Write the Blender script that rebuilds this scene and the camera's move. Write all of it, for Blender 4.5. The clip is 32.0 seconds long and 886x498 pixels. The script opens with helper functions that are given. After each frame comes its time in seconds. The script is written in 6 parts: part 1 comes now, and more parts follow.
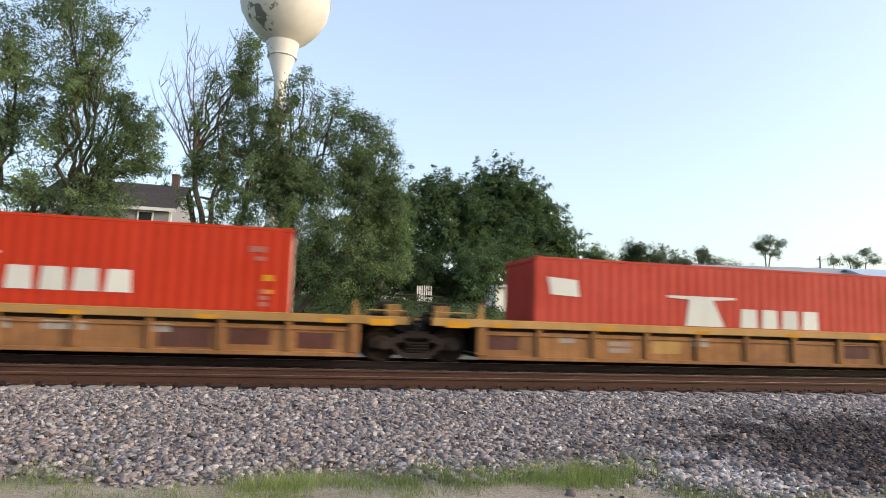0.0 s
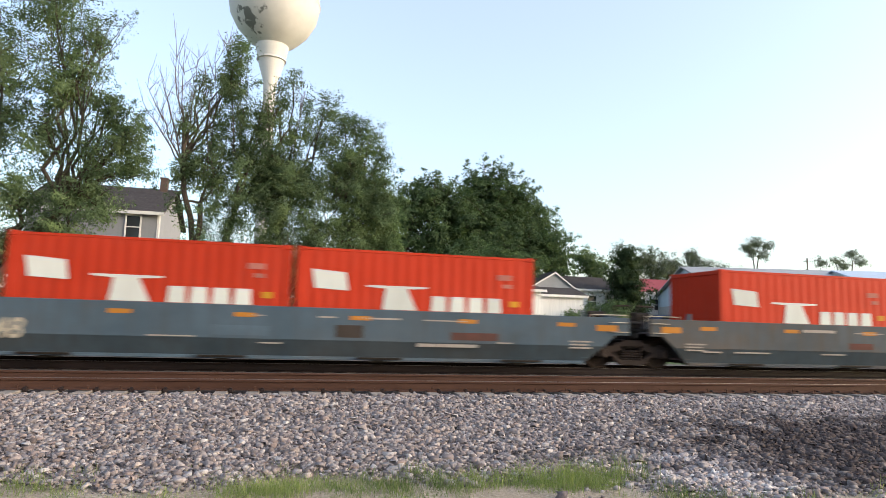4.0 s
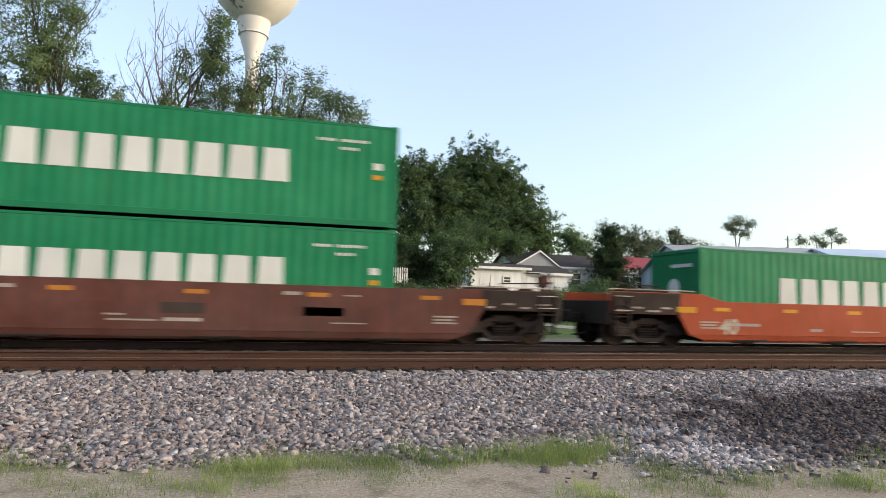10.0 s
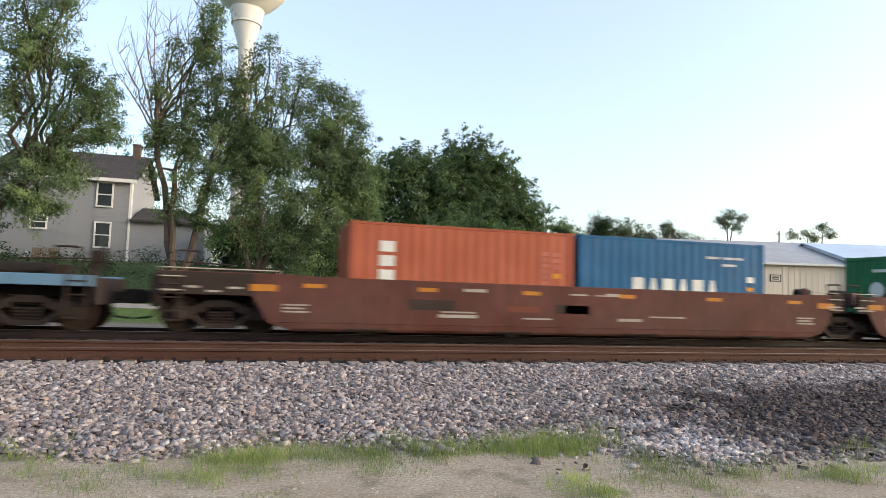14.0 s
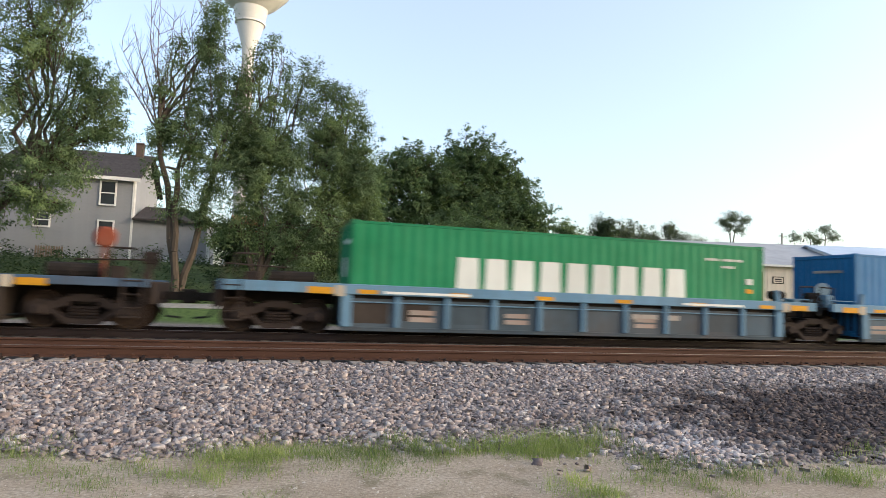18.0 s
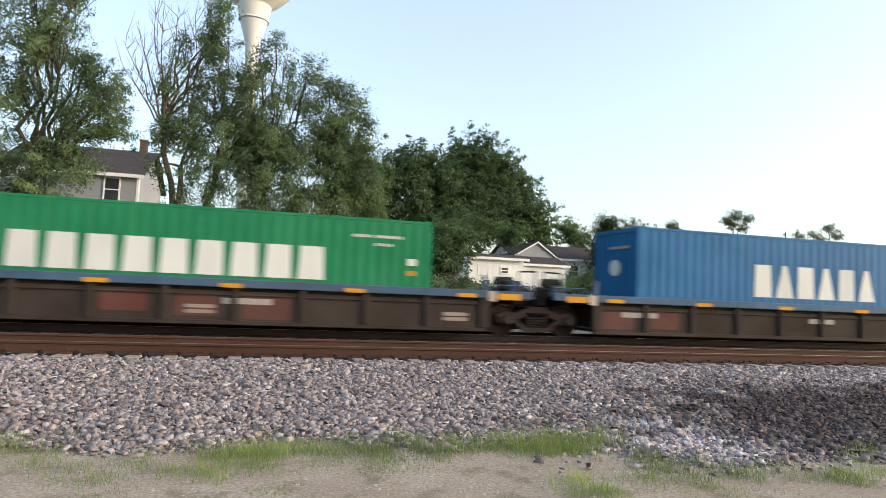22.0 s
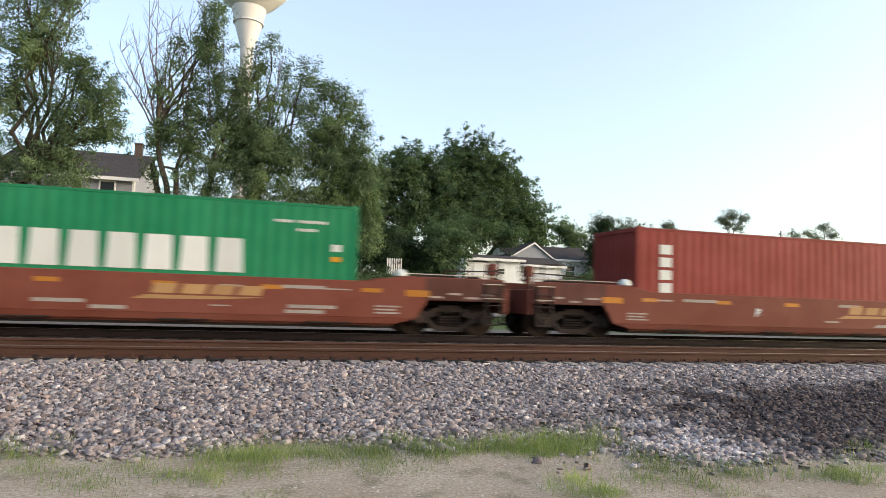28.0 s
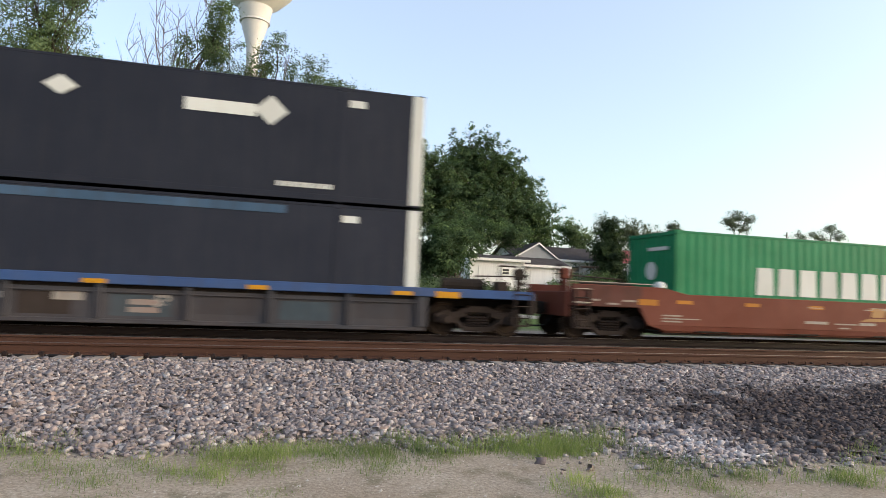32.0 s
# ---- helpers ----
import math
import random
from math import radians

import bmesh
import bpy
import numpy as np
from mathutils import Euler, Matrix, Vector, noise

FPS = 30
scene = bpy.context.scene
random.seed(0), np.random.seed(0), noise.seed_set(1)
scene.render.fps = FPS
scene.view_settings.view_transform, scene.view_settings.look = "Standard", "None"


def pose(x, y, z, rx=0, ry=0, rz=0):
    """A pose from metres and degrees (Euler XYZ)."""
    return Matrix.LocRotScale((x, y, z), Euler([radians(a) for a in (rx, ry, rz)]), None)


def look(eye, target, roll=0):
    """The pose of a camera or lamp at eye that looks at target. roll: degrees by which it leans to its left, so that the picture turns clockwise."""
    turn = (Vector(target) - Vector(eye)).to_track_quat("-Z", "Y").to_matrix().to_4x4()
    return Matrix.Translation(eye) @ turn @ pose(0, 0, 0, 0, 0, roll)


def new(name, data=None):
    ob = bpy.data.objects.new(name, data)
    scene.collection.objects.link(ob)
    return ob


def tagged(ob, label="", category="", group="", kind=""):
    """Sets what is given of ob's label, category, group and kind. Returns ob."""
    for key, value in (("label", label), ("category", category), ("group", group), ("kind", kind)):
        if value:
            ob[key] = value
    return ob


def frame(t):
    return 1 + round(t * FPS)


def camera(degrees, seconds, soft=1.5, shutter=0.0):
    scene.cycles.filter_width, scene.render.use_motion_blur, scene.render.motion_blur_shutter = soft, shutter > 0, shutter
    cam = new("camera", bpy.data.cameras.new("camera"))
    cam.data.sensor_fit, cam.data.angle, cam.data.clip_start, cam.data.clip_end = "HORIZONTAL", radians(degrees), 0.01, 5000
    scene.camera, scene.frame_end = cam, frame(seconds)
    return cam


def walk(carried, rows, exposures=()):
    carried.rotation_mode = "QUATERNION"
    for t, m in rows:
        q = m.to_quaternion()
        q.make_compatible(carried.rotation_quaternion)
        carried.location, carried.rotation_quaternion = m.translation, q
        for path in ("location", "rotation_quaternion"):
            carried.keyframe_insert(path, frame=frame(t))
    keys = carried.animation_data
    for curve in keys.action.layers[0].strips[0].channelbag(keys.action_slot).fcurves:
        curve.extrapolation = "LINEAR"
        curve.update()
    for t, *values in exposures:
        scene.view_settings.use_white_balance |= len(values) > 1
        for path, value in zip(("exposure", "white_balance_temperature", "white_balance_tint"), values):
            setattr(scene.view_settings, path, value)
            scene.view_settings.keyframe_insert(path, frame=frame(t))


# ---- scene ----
cam = camera(69.5, 32.0, soft=0.8, shutter=0.28)
# the camera stands still by the line and is turned by a hand: seconds, turn about x, y and z
TURNS = [
    (0.0, 96.39, -1.95, -12.72), (0.5, 96.47, -1.95, -12.77), (1.0, 96.56, -2.1, -12.82), (1.5, 96.58, -2.03, -12.82),
    (2.0, 96.65, -1.95, -12.83), (2.5, 96.79, -1.9, -12.77), (3.0, 96.85, -2.05, -12.94), (3.5, 96.99, -1.97, -13.18),
    (5.5, 95.2, -1.2, -14.99), (6.0, 95.65, -1.35, -15.31), (6.5, 95.81, -1.38, -15.42), (7.0, 95.61, -1.4, -15.44),
    (7.5, 95.42, -1.41, -15.23), (8.0, 95.22, -1.35, -15.1), (8.5, 95.1, -1.6, -14.91), (9.0, 94.96, -1.59, -14.78),
    (9.5, 94.86, -1.65, -14.76), (10.0, 94.8, -1.5, -14.87), (10.5, 94.78, -1.5, -17.02), (11.0, 94.7, -1.25, -17.36),
    (11.5, 94.49, -1.25, -17.17), (12.0, 94.25, -1.42, -16.97), (12.5, 94.14, -1.35, -16.61), (13.0, 94.12, -1.41, -16.2),
    (13.5, 94.07, -1.45, -15.78), (14.0, 94.1, -1.85, -15.52), (14.5, 94.1, -1.85, -15.36), (16.5, 94.09, -2.04, -15.31),
    (17.0, 94.12, -2.2, -15.33), (17.5, 94.14, -2.1, -15.37), (18.0, 94.11, -2.19, -15.35), (18.5, 93.98, -2.3, -15.18),
    (19.0, 93.87, -2.15, -15.07), (19.5, 93.82, -2.52, -15.17), (20.0, 93.86, -2.5, -15.14), (20.5, 93.84, -2.57, -15.24),
    (21.0, 93.87, -2.53, -15.21), (21.5, 93.88, -2.42, -15.16), (22.0, 93.89, -2.42, -15.12), (22.5, 93.9, -2.55, -15.2),
    (23.0, 93.91, -2.43, -15.3), (23.5, 93.92, -2.32, -15.47), (24.0, 93.9, -1.94, -15.63), (24.5, 93.9, -1.68, -15.74),
    (25.0, 93.9, -1.69, -15.74), (25.5, 93.94, -1.79, -15.59), (27.5, 94.02, -2.13, -15.41), (28.0, 94.03, -2.0, -15.41),
    (28.5, 94.02, -1.93, -15.4), (29.0, 94.04, -1.97, -15.38), (29.5, 94.02, -2.04, -15.39), (30.0, 94.02, -1.97, -15.31),
    (30.5, 94.02, -1.95, -15.24), (31.0, 94.01, -1.97, -15.09), (31.5, 93.98, -2.24, -15.05), (32.0, 93.99, -2.36, -15.02)]
# the clip's own exposure, which drifts as the cars pass: seconds, stops
STOPS = [(0, -0.3), (1, -0.3), (2, -0.28), (3, -0.22), (6, 0.02), (7, -0.2), (8, -0.27), (9, -0.27), (10, -0.3), (10.5, -0.15), (11, -0.08), (12, -0.1), (14, -0.15), (18, -0.2), (21, -0.17), (23, -0.07), (24, 0.22), (25, 0.14), (27, -0.1), (28, -0.2), (30, -0.22), (31, -0.22), (32, -0.32)]
walk(cam, [(t, pose(0, 0, 1.6, rx, ry, rz)) for t, rx, ry, rz in TURNS], STOPS)

# ---- light: a low, veiled evening sun from the far right, and the sky ----
SUN_AZ, SUN_EL = 118.0, 18.0          # degrees clockwise from +y, and above the horizon
world = bpy.data.worlds.new("sky")
scene.world = world
world.use_nodes = True
wn = world.node_tree.nodes
sky = wn.new("ShaderNodeTexSky")
sky.sky_type = "NISHITA"
sky.sun_disc = False
sky.sun_elevation, sky.sun_rotation = radians(SUN_EL), radians(SUN_AZ)
sky.air_density, sky.dust_density, sky.ozone_density = 1.0, 3.5, 1.7
veil = wn.new("ShaderNodeMix")            # thin high cloud that pales the blue
veil.data_type = "RGBA"
veil.inputs[0].default_value, veil.inputs[7].default_value = 0.36, (1.58, 1.58, 1.5, 1)
world.node_tree.links.new(sky.outputs[0], veil.inputs[6])
world.node_tree.links.new(veil.outputs[2], wn["Background"].inputs[0])
wn["Background"].inputs[1].default_value = 0.6
sun = new("sun", bpy.data.lights.new("sun", "SUN"))
sun.data.energy, sun.data.angle, sun.data.color = 0.42, radians(28), (1.0, 0.89, 0.76)
az, el = radians(SUN_AZ), radians(SUN_EL)
sun.matrix_basis = look((math.sin(az) * math.cos(el) * 50, math.cos(az) * math.cos(el) * 50, math.sin(el) * 50), (0, 0, 0))

# ---- materials ----


def shader(name, rough=0.6, metal=0.0, spec=0.5):
    m = bpy.data.materials.new(name)
    m.use_nodes = True
    nt = m.node_tree
    b = nt.nodes["Principled BSDF"]
    b.inputs["Roughness"].default_value = rough
    b.inputs["Metallic"].default_value = metal
    b.inputs["Specular IOR Level"].default_value = spec
    return m, nt, b


def node(nt, kind, **values):
    n = nt.nodes.new(kind)
    for key, value in values.items():
        n.inputs[key.replace("_", " ")].default_value = value
    return n


def ramp(nt, fac, stops):
    r = nt.nodes.new("ShaderNodeValToRGB")
    el_ = r.color_ramp.elements
    el_[0].position, el_[0].color = stops[0][0], (*stops[0][1], 1)
    el_[1].position, el_[1].color = stops[-1][0], (*stops[-1][1], 1)
    for p, c in stops[1:-1]:
        e = el_.new(p)
        e.color = (*c, 1)
    nt.links.new(fac, r.inputs[0])
    return r.outputs[0]


def mixed(nt, fac, a, b, blend="MIX"):
    m = nt.nodes.new("ShaderNodeMix")
    m.data_type, m.blend_type = "RGBA", blend
    for socket, value in ((m.inputs[0], fac), (m.inputs[6], a), (m.inputs[7], b)):
        if isinstance(value, bpy.types.NodeSocket):
            nt.links.new(value, socket)
        elif isinstance(value, tuple):
            socket.default_value = (*value, 1)
        else:
            socket.default_value = value
    return m.outputs[2]


def noise_at(nt, scale, detail=4.0, stretch=(1, 1, 1), space="Object"):
    co = nt.nodes.new("ShaderNodeTexCoord")
    mp = nt.nodes.new("ShaderNodeMapping")
    mp.inputs["Scale"].default_value = stretch
    nt.links.new(co.outputs[space], mp.inputs["Vector"])
    n = node(nt, "ShaderNodeTexNoise", Scale=scale, Detail=detail, Roughness=0.6)
    nt.links.new(mp.outputs[0], n.inputs["Vector"])
    return n.outputs["Fac"]


def bumped(nt, b, fac, strength, distance):
    bp = node(nt, "ShaderNodeBump", Strength=strength, Distance=distance)
    nt.links.new(fac, bp.inputs["Height"])
    nt.links.new(bp.outputs[0], b.inputs["Normal"])


def scaled(c, k):
    return tuple(min(1.0, v * k) for v in c)


def paint(name, col, rough=0.5, dirt=(0.08, 0.05, 0.035), amount=0.5, fade=0.25, metal=0.0):
    """Weathered paint: faded patches, run-down streaks and grime."""
    m, nt, b = shader(name, rough + 0.1, metal, 0.13)
    col = scaled(col, 0.66)
    patch = noise_at(nt, 0.7, 5)
    base = ramp(nt, patch, [(0.3, scaled(col, 1 - fade * 0.6)), (0.7, tuple(v * (1 + fade * 0.5) + (0.4 - v) * fade * 0.14 for v in col))])
    streak = noise_at(nt, 2.2, 6, (3.0, 3.0, 0.22))
    cover = ramp(nt, streak, [(0.48, (0, 0, 0)), (0.85, (amount,) * 3)])
    out = mixed(nt, cover, base, dirt)
    wide = noise_at(nt, 0.33, 4, (1, 1, 1.6))
    out = mixed(nt, ramp(nt, wide, [(0.5, (0, 0, 0)), (0.66, (max(0.0, amount - 0.3) * 0.9,) * 3)]), out, scaled(dirt, 1.35))
    fine = noise_at(nt, 14, 5)
    speck = ramp(nt, fine, [(0.62, (0, 0, 0)), (0.75, (amount * 0.7,) * 3)])
    out = mixed(nt, speck, out, scaled(dirt, 1.6))
    tint = nt.nodes.new("ShaderNodeObjectInfo")
    vary = ramp(nt, tint.outputs["Random"], [(0, (0.88, 0.88, 0.88)), (1, (1.08, 1.08, 1.08))])
    out = mixed(nt, 1.0, out, vary, "MULTIPLY")
    nt.links.new(out, b.inputs["Base Color"])
    bumped(nt, b, fine, 0.25, 0.004)
    return m


def plain(name, lo, hi, scale=6.0, rough=0.8, bump=0.3, depth=0.01, metal=0.0, stretch=(1, 1, 1)):
    m, nt, b = shader(name, rough, metal, 0.3 if max(hi) > 0.1 else 0.12)
    f = noise_at(nt, scale, 6, stretch)
    big = noise_at(nt, scale * 0.13, 3, stretch)
    out = ramp(nt, f, [(0.25, lo), (0.75, hi)])
    out = mixed(nt, ramp(nt, big, [(0.35, (0, 0, 0)), (0.7, (0.45,) * 3)]), out, scaled(lo, 0.8))
    nt.links.new(out, b.inputs["Base Color"])
    bumped(nt, b, f, bump, depth)
    return m


def pieces(name, cols, rough=0.85, spread=0.25):
    """For many joined pieces: each has a shade of its own."""
    m, nt, b = shader(name, rough, 0.0, 0.25)
    geo = nt.nodes.new("ShaderNodeNewGeometry")
    step = 1.0 / (len(cols) - 1)
    out = ramp(nt, geo.outputs["Random Per Island"], [(i * step, c) for i, c in enumerate(cols)])
    f = noise_at(nt, 30, 3)
    out = mixed(nt, 1.0, out, ramp(nt, f, [(0.2, (1 - spread,) * 3), (0.8, (1 + spread,) * 3)]), "MULTIPLY")
    nt.links.new(out, b.inputs["Base Color"])
    return m, nt, b, out


def leaf_paint(name, dark, mid, light):
    m, nt, b, out = pieces(name, [dark, mid, light, mid], 0.75, 0.1)
    b.inputs["Specular IOR Level"].default_value = 0.1
    out = mixed(nt, 1.0, out, ramp(nt, noise_at(nt, 0.6, 4), [(0.34, (0.62, 0.66, 0.7)), (0.52, (1.0, 1.0, 1.0)), (0.68, (1.4, 1.36, 1.1))]), "MULTIPLY")
    nt.links.new(out, b.inputs["Base Color"])
    tr = nt.nodes.new("ShaderNodeBsdfTranslucent")
    nt.links.new(mixed(nt, 1.0, out, (1.05, 1.15, 0.8), "MULTIPLY"), tr.inputs["Color"])
    mix = nt.nodes.new("ShaderNodeMixShader")
    mix.inputs[0].default_value = 0.4
    nt.links.new(b.outputs[0], mix.inputs[1])
    nt.links.new(tr.outputs[0], mix.inputs[2])
    nt.links.new(mix.outputs[0], nt.nodes["Material Output"].inputs["Surface"])
    return m


GREEN = (0.014, 0.255, 0.108)
M = {
    "green": paint("green_box_paint", GREEN, 0.45, amount=0.25, fade=0.2),
    "green_old": paint("old_green_box_paint", (0.03, 0.21, 0.09), 0.5, amount=0.4, fade=0.3),
    "bright_red": paint("red_box_paint", (0.63, 0.046, 0.013), 0.5, amount=0.3, fade=0.1),
    "faded_red": paint("faded_red_box_paint", (0.56, 0.07, 0.045), 0.55, amount=0.3, fade=0.2),
    "brown": paint("brown_box_paint", (0.39, 0.11, 0.05), 0.5, amount=0.3, fade=0.2),
    "maroon": paint("maroon_box_paint", (0.27, 0.04, 0.03), 0.5, amount=0.35, fade=0.25),
    "orange": paint("orange_brown_box_paint", (0.44, 0.115, 0.058), 0.5, amount=0.35, fade=0.25),
    "tomato": paint("tomato_red_box_paint", (0.5, 0.06, 0.035), 0.5, amount=0.25, fade=0.25),
    "blue": paint("blue_box_paint", (0.014, 0.17, 0.4), 0.45, amount=0.25, fade=0.2),
    "blue_old": paint("dull_blue_box_paint", (0.016, 0.14, 0.31), 0.5, amount=0.35, fade=0.25),
    "navy": paint("navy_box_paint", (0.025, 0.07, 0.17), 0.5, amount=0.3, fade=0.3),
    "black": paint("black_box_paint", (0.024, 0.028, 0.045), 0.4, (0.05, 0.05, 0.05), 0.3, 0.1),
    "white": paint("white_marking_paint", (0.83, 0.86, 0.82), 0.6, (0.4, 0.37, 0.34), 0.45, 0.1),
    "cream": paint("ochre_marking_paint", (0.5, 0.29, 0.12), 0.6, (0.2, 0.12, 0.07), 0.5, 0.2),
    "yellow": paint("yellow_reflector", (0.75, 0.36, 0.02), 0.45, amount=0.35, fade=0.1),
    "amber": paint("dull_amber_reflector", (0.62, 0.25, 0.03), 0.5, amount=0.5, fade=0.1),
    "ochre": paint("ochre_car_paint", (0.42, 0.2, 0.07), 0.6, (0.07, 0.034, 0.02), 0.85, 0.4),
    "ochre_chord": paint("light_ochre_car_paint", (0.55, 0.33, 0.11), 0.6, (0.15, 0.08, 0.04), 0.6, 0.3),
    "ochre_bright": paint("bright_ochre_car_paint", (0.5, 0.25, 0.075), 0.6, (0.14, 0.075, 0.04), 0.8, 0.35),
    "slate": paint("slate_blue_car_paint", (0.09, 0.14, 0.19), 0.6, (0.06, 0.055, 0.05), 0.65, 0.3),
    # shade of the leaning lower panels put into the slate; dark patches use it too
    "slate_low": paint("dark_shaded_slate_paint", (0.058, 0.086, 0.112), 0.65, (0.04, 0.036, 0.033), 0.7, 0.3),
    "slate_dark": paint("grimy_slate_car_paint", (0.09, 0.108, 0.125), 0.65, (0.075, 0.055, 0.04), 0.95, 0.3),
    "rust_orange": paint("orange_red_car_paint", (0.43, 0.068, 0.02), 0.5, (0.16, 0.05, 0.025), 0.5, 0.2),
    "rust_brown": paint("dark_brown_car_paint", (0.135, 0.045, 0.033), 0.65, (0.04, 0.028, 0.024), 0.7, 0.35),
    # grimy blue, darkened further for the shade on the recessed panels
    "sky_blue": paint("dirty_shaded_blue_paint", (0.068, 0.1, 0.13), 0.6, (0.05, 0.042, 0.04), 0.85, 0.35),
    "sky_chord": paint("light_blue_chord_paint", (0.15, 0.3, 0.45), 0.55, (0.08, 0.07, 0.06), 0.5, 0.3),
    "grime": paint("grimy_car_paint", (0.05, 0.036, 0.029), 0.75, (0.03, 0.024, 0.02), 0.6, 0.3),
    "grime_chord": paint("grimy_blue_chord_paint", (0.07, 0.14, 0.24), 0.6, (0.05, 0.04, 0.035), 0.7, 0.3),
    "oxide": paint("brown_car_paint", (0.2, 0.054, 0.032), 0.55, (0.1, 0.04, 0.03), 0.35, 0.25),
    "charcoal": paint("charcoal_car_paint", (0.06, 0.062, 0.075), 0.7, (0.05, 0.035, 0.03), 0.6, 0.3),
    "deep_blue": paint("deep_blue_chord_paint", (0.04, 0.1, 0.27), 0.55, (0.06, 0.05, 0.05), 0.5, 0.3),
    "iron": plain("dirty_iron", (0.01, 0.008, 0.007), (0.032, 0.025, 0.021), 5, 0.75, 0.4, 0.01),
    "hose": plain("dark_rubber", (0.012, 0.012, 0.012), (0.03, 0.03, 0.03), 8, 0.7),
    "steel": plain("worn_steel", (0.25, 0.23, 0.21), (0.45, 0.42, 0.4), 20, 0.35, 0.1, 0.002, 0.9),
    "rail": plain("rusty_rail", (0.048, 0.023, 0.016), (0.09, 0.047, 0.034), 3, 0.7, 0.3, 0.006, 0.0, (0.3, 1, 1)),
    # far rails: shade beneath the train put into the colour; dark anchors share it
    "shaded_dark_rail": plain("shaded_dark_rail", (0.014, 0.01, 0.01), (0.036, 0.025, 0.024), 3, 0.6, 0.3, 0.006, 0.0, (0.3, 1, 1)),
    "truck": plain("dusty_truck_iron", (0.02, 0.015, 0.0135), (0.047, 0.035, 0.031), 5, 0.8, 0.4, 0.01),
    "sleeper": plain("weathered_sleeper", (0.16, 0.135, 0.115), (0.33, 0.285, 0.25), 9, 0.9, 0.5, 0.015, 0.0, (4, 1, 1)),
    "bark": plain("bark", (0.042, 0.032, 0.024), (0.115, 0.088, 0.066), 7, 0.9, 0.8, 0.03, 0.0, (1, 1, 0.25)),
    "deadwood": plain("dead_bark", (0.1, 0.075, 0.062), (0.2, 0.15, 0.125), 7, 0.9, 0.5, 0.02, 0.0, (1, 1, 0.25)),
}
M["leaf"] = leaf_paint("willow_leaves", (0.1, 0.145, 0.072), (0.135, 0.19, 0.095), (0.17, 0.225, 0.115))
M["leaf_dark"] = leaf_paint("maple_leaves", (0.057, 0.094, 0.047), (0.088, 0.135, 0.066), (0.125, 0.178, 0.088))
# shrubs and weeds: canopy shade put into the colour; evergreen: its own green
M["leaf_deep_shaded"] = leaf_paint("deep_green_shaded_leaves", (0.03, 0.047, 0.024), (0.044, 0.066, 0.034), (0.062, 0.09, 0.045))
# a little distance haze is mixed into these pale greens
M["leaf_far"] = leaf_paint("hazy_far_leaves", (0.07, 0.092, 0.062), (0.11, 0.135, 0.09), (0.15, 0.178, 0.12))

